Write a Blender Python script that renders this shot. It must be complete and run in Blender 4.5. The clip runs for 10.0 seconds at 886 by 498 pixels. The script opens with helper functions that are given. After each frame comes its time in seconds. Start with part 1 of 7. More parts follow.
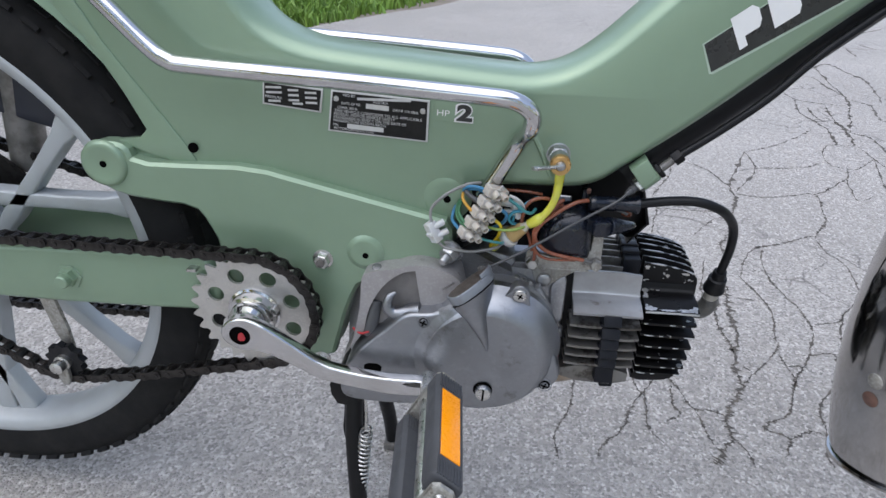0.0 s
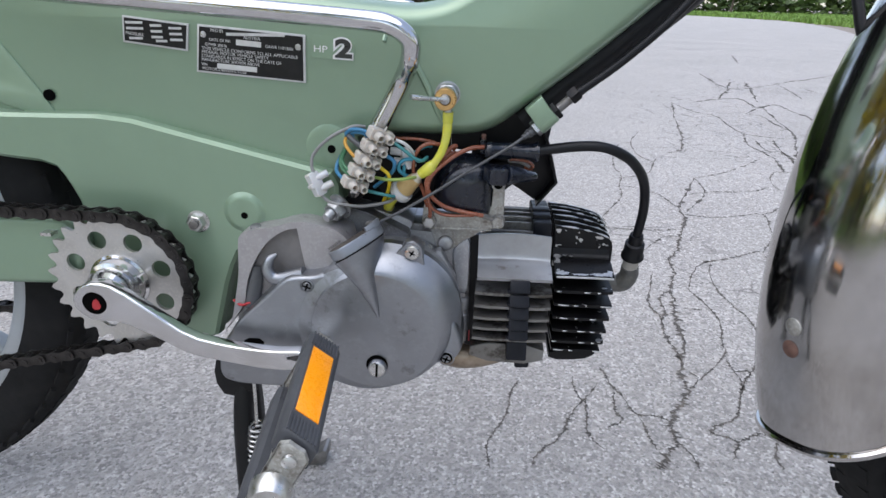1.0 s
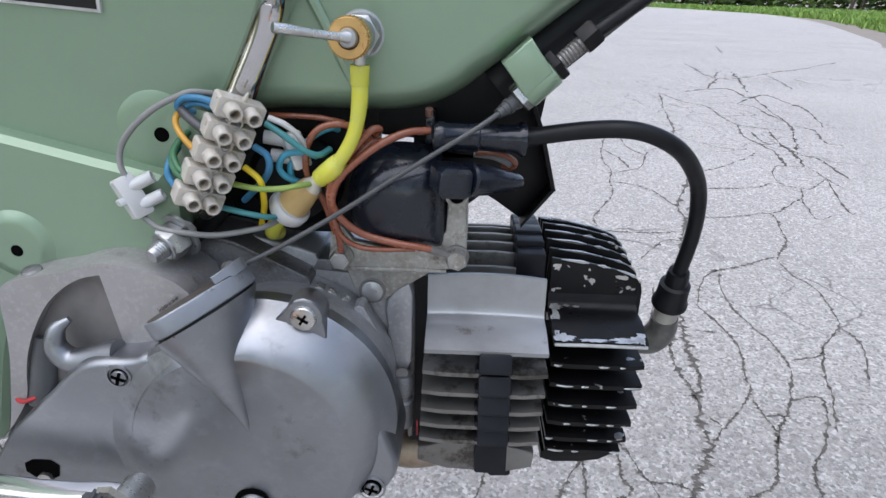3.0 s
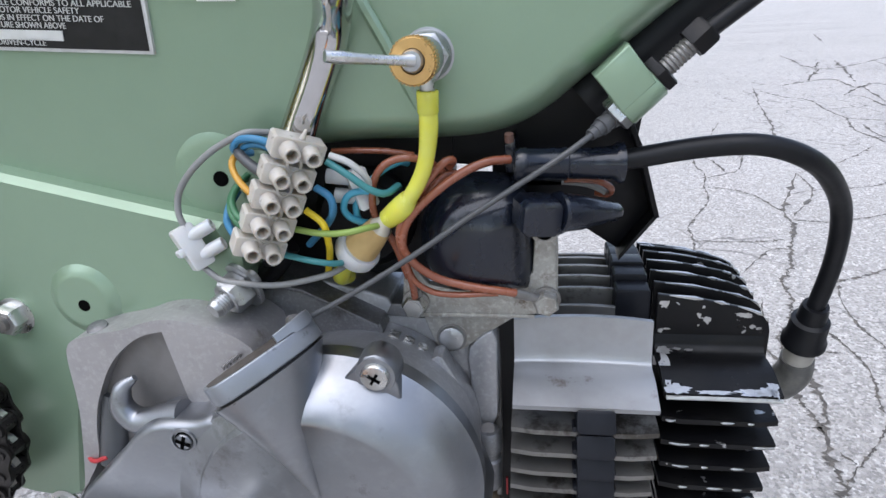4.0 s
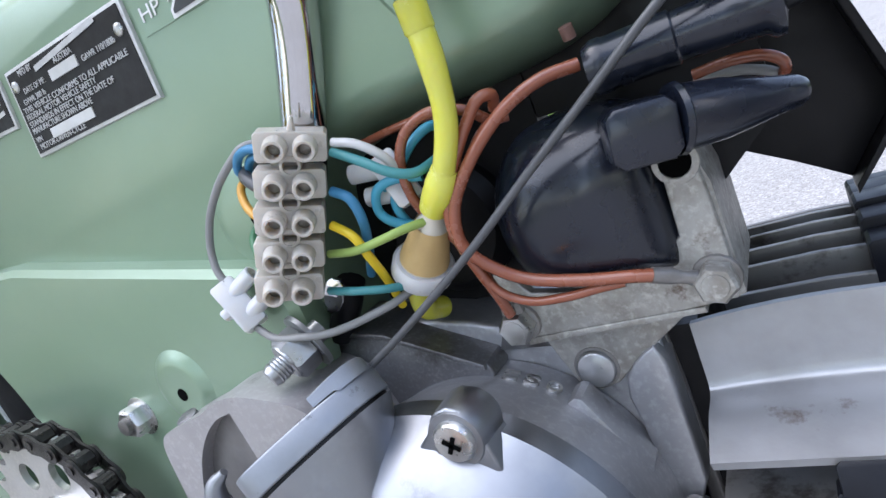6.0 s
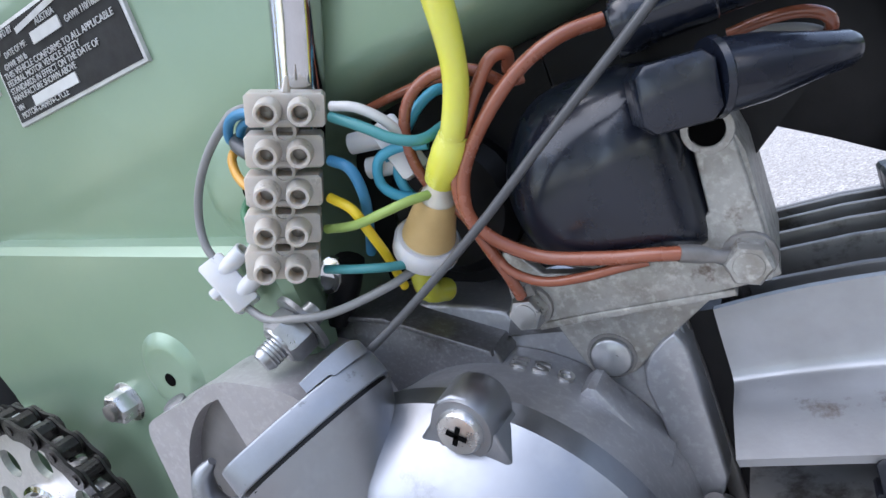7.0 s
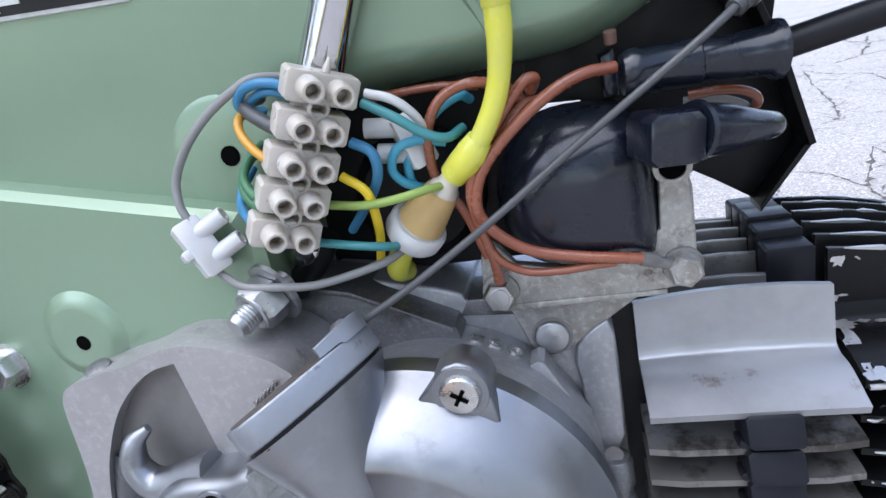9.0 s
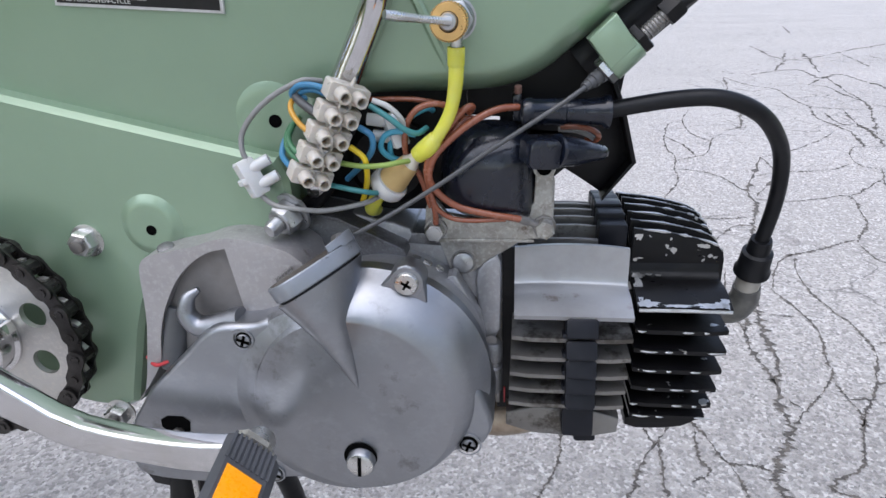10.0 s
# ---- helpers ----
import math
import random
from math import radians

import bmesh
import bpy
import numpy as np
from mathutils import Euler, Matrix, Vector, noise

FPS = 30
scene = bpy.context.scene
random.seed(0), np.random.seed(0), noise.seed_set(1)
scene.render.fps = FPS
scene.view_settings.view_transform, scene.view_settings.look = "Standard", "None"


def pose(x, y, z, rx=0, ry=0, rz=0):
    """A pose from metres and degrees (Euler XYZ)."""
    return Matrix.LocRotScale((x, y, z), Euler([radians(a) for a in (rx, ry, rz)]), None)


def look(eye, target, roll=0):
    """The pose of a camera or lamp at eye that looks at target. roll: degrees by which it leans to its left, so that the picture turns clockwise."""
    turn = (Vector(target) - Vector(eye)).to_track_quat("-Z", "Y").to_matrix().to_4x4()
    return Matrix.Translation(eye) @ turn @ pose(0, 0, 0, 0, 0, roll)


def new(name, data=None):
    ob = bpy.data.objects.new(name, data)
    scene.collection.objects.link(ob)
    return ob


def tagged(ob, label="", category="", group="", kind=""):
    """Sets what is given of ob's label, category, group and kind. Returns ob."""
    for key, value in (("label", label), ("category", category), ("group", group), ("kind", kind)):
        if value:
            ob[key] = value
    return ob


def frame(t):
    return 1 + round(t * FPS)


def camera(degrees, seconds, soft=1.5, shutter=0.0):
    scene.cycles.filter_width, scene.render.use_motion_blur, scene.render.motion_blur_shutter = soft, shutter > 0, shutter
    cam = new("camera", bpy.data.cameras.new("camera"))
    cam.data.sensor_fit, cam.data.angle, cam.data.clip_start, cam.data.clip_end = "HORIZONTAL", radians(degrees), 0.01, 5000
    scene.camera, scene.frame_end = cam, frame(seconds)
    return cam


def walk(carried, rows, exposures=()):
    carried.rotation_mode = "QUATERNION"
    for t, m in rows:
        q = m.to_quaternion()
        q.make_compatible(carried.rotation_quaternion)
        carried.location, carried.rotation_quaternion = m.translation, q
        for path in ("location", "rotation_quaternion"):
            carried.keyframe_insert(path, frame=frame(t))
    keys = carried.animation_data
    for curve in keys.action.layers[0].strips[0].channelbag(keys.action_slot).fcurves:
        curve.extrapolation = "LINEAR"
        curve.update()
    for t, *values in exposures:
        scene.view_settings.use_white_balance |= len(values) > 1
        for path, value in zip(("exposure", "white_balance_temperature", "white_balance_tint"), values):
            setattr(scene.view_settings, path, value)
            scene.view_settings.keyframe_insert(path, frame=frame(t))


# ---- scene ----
cam = camera(72.5, 10.0)
PATH = [
    (0, (0.04947, -0.46899, 0.57294), (-0.13417, 1.29373, -0.35394), 0.80),
    (0.5, (0.07621, -0.49959, 0.54197), (-0.11184, 1.31872, -0.26944), 0.74),
    (1, (0.11251, -0.45433, 0.4887), (0.00497, 1.39077, -0.27552), 1.11),
    (1.5, (0.13312, -0.40011, 0.45846), (0.06513, 1.44075, -0.32039), 0.81),
    (2, (0.13438, -0.33978, 0.44238), (0.09009, 1.49349, -0.35584), 1.50),
    (2.2, (0.1326, -0.31887, 0.43847), (0.10519, 1.51978, -0.34805), 1.52),
    (3.3, (0.1223, -0.26897, 0.44867), (0.06384, 1.57132, -0.3323), 1.26),
    (3.5, (0.11801, -0.26867, 0.45091), (0.04187, 1.58406, -0.2985), 0.70),
    (4, (0.12583, -0.23975, 0.44292), (-0.19327, 1.59084, -0.29677), -3.66),
    (4.5, (0.13997, -0.19975, 0.42702), (-0.37458, 1.63743, -0.17298), -12.10),
    (5, (0.14901, -0.18871, 0.41051), (-0.59571, 1.60268, -0.07563), -20.71),
    (5.5, (0.15009, -0.1807, 0.39787), (-0.81768, 1.52168, -0.00879), -23.60),
    (5.7, (0.15282, -0.17468, 0.39373), (-0.88645, 1.49702, 0.0397), -23.69),
    (6.8, (0.14513, -0.16119, 0.38771), (-0.93618, 1.48349, 0.03305), -22.24),
    (7, (0.14326, -0.16043, 0.38525), (-0.92403, 1.48895, 0.0105), -21.98),
    (7.5, (0.13597, -0.16153, 0.38304), (-0.8679, 1.51629, -0.03786), -21.27),
    (8, (0.12416, -0.16254, 0.38463), (-0.80301, 1.54473, -0.09031), -20.41),
    (8.5, (0.11008, -0.16964, 0.3881), (-0.6595, 1.59782, -0.14467), -17.85),
    (9, (0.1042, -0.19295, 0.40507), (-0.36896, 1.65006, -0.21092), -11.73),
    (9.5, (0.10113, -0.23883, 0.42423), (-0.18458, 1.6193, -0.25822), -5.42),
    (10, (0.114, -0.2956, 0.44001), (-0.11804, 1.52767, -0.34858), -2.07),
]
EXPOSURES = [(0.0, 0.80, 6500, 11), (0.5, 0.88, 6500, 11), (1.5, 0.95, 6500, 12), (2.2, 0.97, 6500, 12), (3.5, 1.13, 6500, 11), (5.0, 1.44, 6250, 13), (5.7, 1.50, 6200, 13), (8.5, 1.50, 6150, 14), (9.5, 1.36, 6300, 13), (10.0, 1.17, 6500, 13)]
walk(cam, [(t, look(eye, target, roll)) for t, eye, target, roll in PATH], EXPOSURES)

# ---------------------------------------------------------------- light
world = bpy.data.worlds.new("world")
scene.world = world
world.use_nodes = True
wn = world.node_tree
sky = wn.nodes.new("ShaderNodeTexSky")
sky.sky_type = "NISHITA"
sky.sun_disc = False
sky.sun_elevation = radians(70)
sky.sun_rotation = radians(243)
sky.air_density = 1.0
sky.dust_density = 1.0
bg = wn.nodes["Background"]
bg.inputs["Strength"].default_value = 0.165
haze = wn.nodes.new("ShaderNodeHueSaturation")
haze.inputs["Saturation"].default_value = 0.72
wn.links.new(sky.outputs["Color"], haze.inputs["Color"])
wn.links.new(haze.outputs["Color"], bg.inputs["Color"])

sun = new("sun", bpy.data.lights.new("sun", "SUN"))
sun.data.energy = 1.3
sun.data.angle = radians(90)
sun.data.color = (0.99, 0.985, 0.98)
sun.matrix_world = look((-1.8, -1.8, 6.0), (0, 0, 0))
scene.view_settings.exposure = 1.32


# ---------------------------------------------------------------- materials
def material(name, color, rough=0.5, metal=0.0, second=None, scale=30.0, amount=0.5, fine=None,
             fine_scale=400.0, bump=0.0, bump_scale=300.0, rough_var=0.1, coat=0.0, spec=0.5, island=0.0,
             alpha=1.0, transmission=0.0, subsurface=0.0, stretch=(1, 1, 1), stain=None, stain_scale=30.0, stain_cut=0.56):
    """A surface of one colour with a second colour in large patches, fine grain, uneven gloss and relief."""
    m = bpy.data.materials.new(name)
    m.use_nodes = True
    nt = m.node_tree
    b = nt.nodes["Principled BSDF"]
    link = nt.links.new
    co = nt.nodes.new("ShaderNodeTexCoord")
    mp = nt.nodes.new("ShaderNodeMapping")
    mp.inputs["Scale"].default_value = stretch
    link(co.outputs["Object"], mp.inputs["Vector"])

    def tex(sc, detail=5.0, rgh=0.6):
        n = nt.nodes.new("ShaderNodeTexNoise")
        n.inputs["Scale"].default_value = sc
        n.inputs["Detail"].default_value = detail
        n.inputs["Roughness"].default_value = rgh
        link(mp.outputs["Vector"], n.inputs["Vector"])
        return n.outputs["Fac"]

    def ramp(fac, lo, hi):
        r = nt.nodes.new("ShaderNodeMapRange")
        r.inputs["From Min"].default_value = lo
        r.inputs["From Max"].default_value = hi
        link(fac, r.inputs["Value"])
        return r.outputs["Result"]

    def mix(fac, a, c):
        n = nt.nodes.new("ShaderNodeMix")
        n.data_type = "RGBA"
        if isinstance(fac, float):
            n.inputs["Factor"].default_value = fac
        else:
            link(fac, n.inputs["Factor"])
        for k, v in (("A", a), ("B", c)):
            sock = [s for s in n.inputs if s.name == k and s.type == "RGBA"][0]
            if isinstance(v, tuple):
                sock.default_value = (*v, 1)
            else:
                link(v, sock)
        return [s for s in n.outputs if s.type == "RGBA"][0]

    col = color
    big = ramp(tex(scale), 0.5 - 0.25 / max(amount, 0.01) * 0.5, 0.5 + 0.25)
    if second:
        mul = nt.nodes.new("ShaderNodeMath")
        mul.operation = "MULTIPLY"
        mul.inputs[1].default_value = amount
        link(ramp(tex(scale), 0.42, 0.68), mul.inputs[0])
        col = mix(mul.outputs[0], color, second)
    if fine:
        f = ramp(tex(fine_scale, 3.0), 0.5, 0.72)
        col = mix(f, col, fine)
    if stain:
        g = nt.nodes.new("ShaderNodeMath")
        g.operation = "MULTIPLY"
        g.inputs[1].default_value = 0.85
        link(ramp(tex(stain_scale, 8.0, 0.68), stain_cut, stain_cut + 0.09), g.inputs[0])
        col = mix(g.outputs[0], col, stain)
    if island:
        geo = nt.nodes.new("ShaderNodeNewGeometry")
        oi = nt.nodes.new("ShaderNodeObjectInfo")
        add = nt.nodes.new("ShaderNodeMath")
        add.operation = "ADD"
        link(geo.outputs["Random Per Island"], add.inputs[0])
        link(oi.outputs["Random"], add.inputs[1])
        hsv = nt.nodes.new("ShaderNodeHueSaturation")
        mr = nt.nodes.new("ShaderNodeMapRange")
        mr.inputs["From Max"].default_value = 2.0
        mr.inputs["To Min"].default_value = 1 - island
        mr.inputs["To Max"].default_value = 1 + island
        link(add.outputs[0], mr.inputs["Value"])
        link(mr.outputs["Result"], hsv.inputs["Value"])
        if isinstance(col, tuple):
            hsv.inputs["Color"].default_value = (*col, 1)
        else:
            link(col, hsv.inputs["Color"])
        col = hsv.outputs["Color"]
    if isinstance(col, tuple):
        b.inputs["Base Color"].default_value = (*col, 1)
    else:
        link(col, b.inputs["Base Color"])
    rr = nt.nodes.new("ShaderNodeMapRange")
    rr.inputs["From Min"].default_value = 0.3
    rr.inputs["From Max"].default_value = 0.7
    rr.inputs["To Min"].default_value = max(0.02, rough - rough_var)
    rr.inputs["To Max"].default_value = min(1.0, rough + rough_var)
    link(tex(scale * 2.3), rr.inputs["Value"])
    link(rr.outputs["Result"], b.inputs["Roughness"])
    b.inputs["Metallic"].default_value = metal
    b.inputs["Coat Weight"].default_value = coat
    b.inputs["Coat Roughness"].default_value = 0.12
    b.inputs["Specular IOR Level"].default_value = spec
    b.inputs["Alpha"].default_value = alpha
    b.inputs["Transmission Weight"].default_value = transmission
    if subsurface:
        b.inputs["Subsurface Weight"].default_value = subsurface
        b.inputs["Subsurface Radius"].default_value = (0.004, 0.003, 0.002)
        b.inputs["Subsurface Scale"].default_value = 1.0
    if bump:
        bp = nt.nodes.new("ShaderNodeBump")
        bp.inputs["Strength"].default_value = 1.0
        bp.inputs["Distance"].default_value = bump
        link(tex(bump_scale, 4.0), bp.inputs["Height"])
        link(bp.outputs["Normal"], b.inputs["Normal"])
    return m


GREEN = material("green_paint", (0.233, 0.332, 0.228), 0.36, 0.3, (0.211, 0.305, 0.209), 9, 0.6, bump=0.00004, bump_scale=900, rough_var=0.06, coat=0.5)
CHROME = material("chrome", (0.62, 0.62, 0.63), 0.1, 1.0, (0.48, 0.47, 0.46), 40, 0.5, bump=0.00002, bump_scale=350, rough_var=0.05)
GREEN.node_tree.nodes["Principled BSDF"].inputs["Coat Roughness"].default_value = 0.16
FENDER_CHROME = material("fender_chrome", (0.50, 0.49, 0.48), 0.11, 1.0, (0.33, 0.31, 0.29), 18, 0.7, bump=0.00005, bump_scale=90, rough_var=0.05)
ALU = material("cast_aluminium", (0.30, 0.312, 0.335), 0.42, 1.0, (0.245, 0.253, 0.268), 24, 0.6, (0.33, 0.342, 0.365), 110, bump=0.00003, bump_scale=420, rough_var=0.14, stain=(0.19, 0.19, 0.195), stain_scale=46, stain_cut=0.60)
ALU_ROUGH = material("rough_casting", (0.185, 0.187, 0.194), 0.46, 0.8, (0.125, 0.123, 0.124), 34, 0.7, (0.23, 0.233, 0.243), 700, bump=0.00008, bump_scale=1200, stain=(0.075, 0.07, 0.066), stain_scale=42, stain_cut=0.56)
ALU_DARK = material("dirty_aluminium", (0.27, 0.26, 0.25), 0.48, 0.7, (0.10, 0.09, 0.08), 50, 0.8, bump=0.0001, bump_scale=500)
FIN_METAL = material("cylinder_metal", (0.385, 0.392, 0.405), 0.40, 0.6, (0.21, 0.20, 0.185), 26, 0.5, bump=0.00004, bump_scale=900, stain=(0.16, 0.125, 0.10), stain_scale=48, stain_cut=0.62)
FIN_DIRTY = material("dirty_fin_metal", (0.24, 0.235, 0.225), 0.45, 0.7, (0.14, 0.13, 0.115), 30, 0.6, bump=0.00005, bump_scale=900, stain=(0.05, 0.043, 0.035), stain_scale=40, stain_cut=0.52)
CASE_ALU = material("grey_casting", (0.375, 0.38, 0.395), 0.40, 0.7, (0.29, 0.293, 0.305), 34, 0.6, (0.42, 0.425, 0.44), 500, bump=0.00004, bump_scale=900, stain=(0.15, 0.145, 0.14), stain_scale=50, stain_cut=0.64)
PLATE_CAST = material("pale_cast_plate", (0.40, 0.385, 0.385), 0.48, 0.55, (0.33, 0.315, 0.315), 30, 0.6, (0.44, 0.43, 0.43), 500, bump=0.00006, bump_scale=900, stain=(0.17, 0.15, 0.14), stain_scale=44, stain_cut=0.62)
CASE_BROWN = material("brown_grey_casting", (0.225, 0.215, 0.21), 0.55, 0.5, (0.15, 0.14, 0.135), 40, 0.7, bump=0.00006, bump_scale=900)
LEVER_GREY = material("grey_lever_metal", (0.27, 0.29, 0.32), 0.42, 0.6, (0.21, 0.22, 0.24), 70, 0.5, bump=0.00004, bump_scale=700, stain=(0.07, 0.07, 0.075), stain_scale=130, stain_cut=0.64)
LEVER_INSIDE = material("dark_lever_inside", (0.075, 0.062, 0.054), 0.6, 0.3, (0.12, 0.105, 0.095), 120, 0.7, bump=0.00005, bump_scale=700)
ZINC = material("zinc_plate", (0.62, 0.62, 0.61), 0.32, 1.0, (0.42, 0.41, 0.38), 120, 0.6, bump=0.00006, bump_scale=600)
STUD_ZINC = material("dull_zinc", (0.42, 0.43, 0.44), 0.36, 0.9, (0.30, 0.30, 0.30), 140, 0.6, bump=0.00005, bump_scale=700)
BRACKET = material("weathered_zinc", (0.38, 0.375, 0.35), 0.5, 0.7, (0.22, 0.20, 0.17), 130, 0.7, (0.50, 0.49, 0.46), 500, bump=0.0001, bump_scale=800, stain=(0.10, 0.065, 0.045), stain_scale=90, stain_cut=0.60)
STEEL = material("sprocket_steel", (0.56, 0.55, 0.53), 0.36, 0.8, (0.42, 0.40, 0.37), 35, 0.6, (0.62, 0.6, 0.56), 600, bump=0.00005, bump_scale=900)
CHAIN = material("oily_chain", (0.055, 0.051, 0.049), 0.34, 0.8, (0.02, 0.018, 0.017), 150, 0.8, bump=0.0001, bump_scale=900)
RUBBER = material("tyre_rubber", (0.014, 0.014, 0.0145), 0.8, 0, (0.026, 0.025, 0.024), 30, 0.5, bump=0.0002, bump_scale=300, spec=0.12)
BLACK = material("black_plastic", (0.006, 0.0064, 0.008), 0.45, 0, (0.011, 0.011, 0.013), 40, 0.6, bump=0.00005, bump_scale=700, spec=0.3)
BAKELITE = material("black_bakelite", (0.006, 0.0085, 0.016), 0.27, 0, (0.012, 0.014, 0.022), 35, 0.5, bump=0.00003, bump_scale=140, rough_var=0.10, coat=0.35, spec=0.4)
# black paint of real parts, also the black standing in for shade in gaps
SATIN_BLACK = material("black_paint_and_shade", (0.004, 0.004, 0.005), 0.42, 0, (0.008, 0.0075, 0.0075), 60, 0.5, spec=0.25, bump=0.00006, bump_scale=600)
DAMPER = material("fin_damper_rubber", (0.010, 0.011, 0.015), 0.40, 0, (0.018, 0.019, 0.024), 60, 0.5, bump=0.00005, bump_scale=700, spec=0.2)
PEDAL_GREY = material("pedal_rubber", (0.055, 0.058, 0.066), 0.55, 0, (0.035, 0.036, 0.04), 50, 0.6, bump=0.0001, bump_scale=500)
WHEEL_GREY = material("wheel_grey_paint", (0.42, 0.445, 0.46), 0.42, 0.3, (0.33, 0.345, 0.35), 14, 0.6, bump=0.00008, bump_scale=400)
ORANGE = material("orange_reflector", (0.95, 0.32, 0.0), 0.3, 0, (0.85, 0.26, 0.0), 300, 0.5, bump=0.0002, bump_scale=500, coat=0.5)
NYLON = material("milky_nylon", (0.53, 0.495, 0.445), 0.34, 0, (0.45, 0.41, 0.355), 130, 0.6, bump=0.00006, bump_scale=500, subsurface=0.3, transmission=0.08)
NYLON_WHITE = material("white_nylon", (0.60, 0.60, 0.60), 0.35, 0, (0.52, 0.52, 0.51), 100, 0.5, subsurface=0.3)
YELLOW = material("yellow_fuel_hose", (0.66, 0.645, 0.07), 0.2, 0, (0.60, 0.60, 0.14), 70, 0.6, bump=0.00005, bump_scale=300, coat=0.4, subsurface=0.4)
CLEAR = material("clear_hose", (0.62, 0.58, 0.48), 0.18, 0, (0.7, 0.68, 0.6), 90, 0.5, coat=0.5, subsurface=0.3)
FILTER = material("filter_element", (0.55, 0.38, 0.16), 0.5, 0, (0.46, 0.31, 0.12), 90, 0.6)
BRASS = material("brass", (0.66, 0.42, 0.17), 0.34, 0.85, (0.48, 0.30, 0.12), 80, 0.6, bump=0.00005, bump_scale=500)
COPPER_WIRE = material("brown_wire", (0.25, 0.078, 0.040), 0.24, 0, (0.20, 0.060, 0.032), 60, 0.6, bump=0.00002, bump_scale=400, coat=0.35)
BLUE_WIRE = material("blue_wire", (0.045, 0.20, 0.36), 0.4, 0, (0.03, 0.15, 0.28), 60, 0.5)
TEAL_WIRE = material("teal_wire", (0.055, 0.24, 0.25), 0.4, 0, (0.04, 0.19, 0.20), 60, 0.5)
LIGHT_BLUE_WIRE = material("light_blue_wire", (0.06, 0.33, 0.46), 0.4, 0, (0.05, 0.25, 0.37), 60, 0.5)
GREEN_WIRE = material("green_wire", (0.05, 0.17, 0.08), 0.4, 0, (0.035, 0.12, 0.06), 60, 0.5)
LIME_WIRE = material("lime_wire", (0.27, 0.38, 0.09), 0.4, 0, (0.22, 0.31, 0.08), 60, 0.5)
YELLOW_WIRE = material("yellow_wire", (0.75, 0.55, 0.02), 0.38, 0, (0.68, 0.48, 0.02), 60, 0.5)
ORANGE_WIRE = material("orange_wire", (0.58, 0.30, 0.04), 0.38, 0, (0.5, 0.25, 0.03), 60, 0.5)
GREY_WIRE = material("grey_wire", (0.24, 0.24, 0.235), 0.42, 0, (0.19, 0.19, 0.185), 60, 0.5)
WHITE_WIRE = material("white_wire", (0.55, 0.55, 0.54), 0.42, 0, (0.47, 0.47, 0.46), 60, 0.5)
DARK_WIRE = material("dark_cable", (0.075, 0.078, 0.082), 0.4, 0, (0.05, 0.05, 0.053), 60, 0.5)
PLUG_TAN = material("pale_plug_collar", (0.46, 0.44, 0.40), 0.45, 0, (0.36, 0.335, 0.29), 90, 0.6, bump=0.00004, bump_scale=500)
PLUG_ELBOW = material("grey_plug_elbow", (0.10, 0.10, 0.095), 0.4, 0, (0.19, 0.185, 0.165), 110, 0.8, bump=0.00006, bump_scale=500)
RED = material("red_rubber", (0.42, 0.03, 0.035), 0.5, 0, (0.3, 0.02, 0.025), 60, 0.5)
HOLE = material("dark_hole", (0.0015, 0.0015, 0.0015), 0.9, spec=0.05)
PLATE_BLACK = material("black_plate", (0.007, 0.0065, 0.006), 0.5, 0, (0.018, 0.017, 0.016), 90, 0.6, bump=0.00003, bump_scale=900, spec=0.3)
PLATE_SILVER = material("plate_lettering", (0.60, 0.60, 0.59), 0.4, 0.3, (0.45, 0.45, 0.44), 300, 0.6)
PLATE_BLANK = material("blank_field", (0.62, 0.62, 0.60), 0.42, 0.2, (0.52, 0.52, 0.5), 200, 0.6)
WHITE_INK = material("white_vinyl", (0.78, 0.78, 0.77), 0.4, 0, (0.7, 0.7, 0.68), 80, 0.4)
DECAL_EDGE = material("pale_green_border", (0.42, 0.52, 0.42), 0.4, 0, (0.36, 0.46, 0.37), 60, 0.5)
DECAL_BLACK = material("black_vinyl", (0.022, 0.023, 0.022), 0.3, 0, (0.04, 0.042, 0.038), 60, 0.5)
EXHAUST = material("tarnished_pipe", (0.40, 0.33, 0.26), 0.4, 0.8, (0.22, 0.16, 0.11), 60, 0.8, bump=0.00005, bump_scale=500)
RUST = material("rusty_rivet", (0.17, 0.095, 0.075), 0.6, 0.4, (0.10, 0.06, 0.05), 200, 0.7, bump=0.0002, bump_scale=700)
NAVY = material("dark_cover", (0.012, 0.014, 0.026), 0.5, 0, (0.02, 0.022, 0.035), 20, 0.6)
PAINT_CHIP = material("bare_edge", (0.62, 0.62, 0.61), 0.35, 0.9, (0.45, 0.44, 0.43), 200, 0.6)


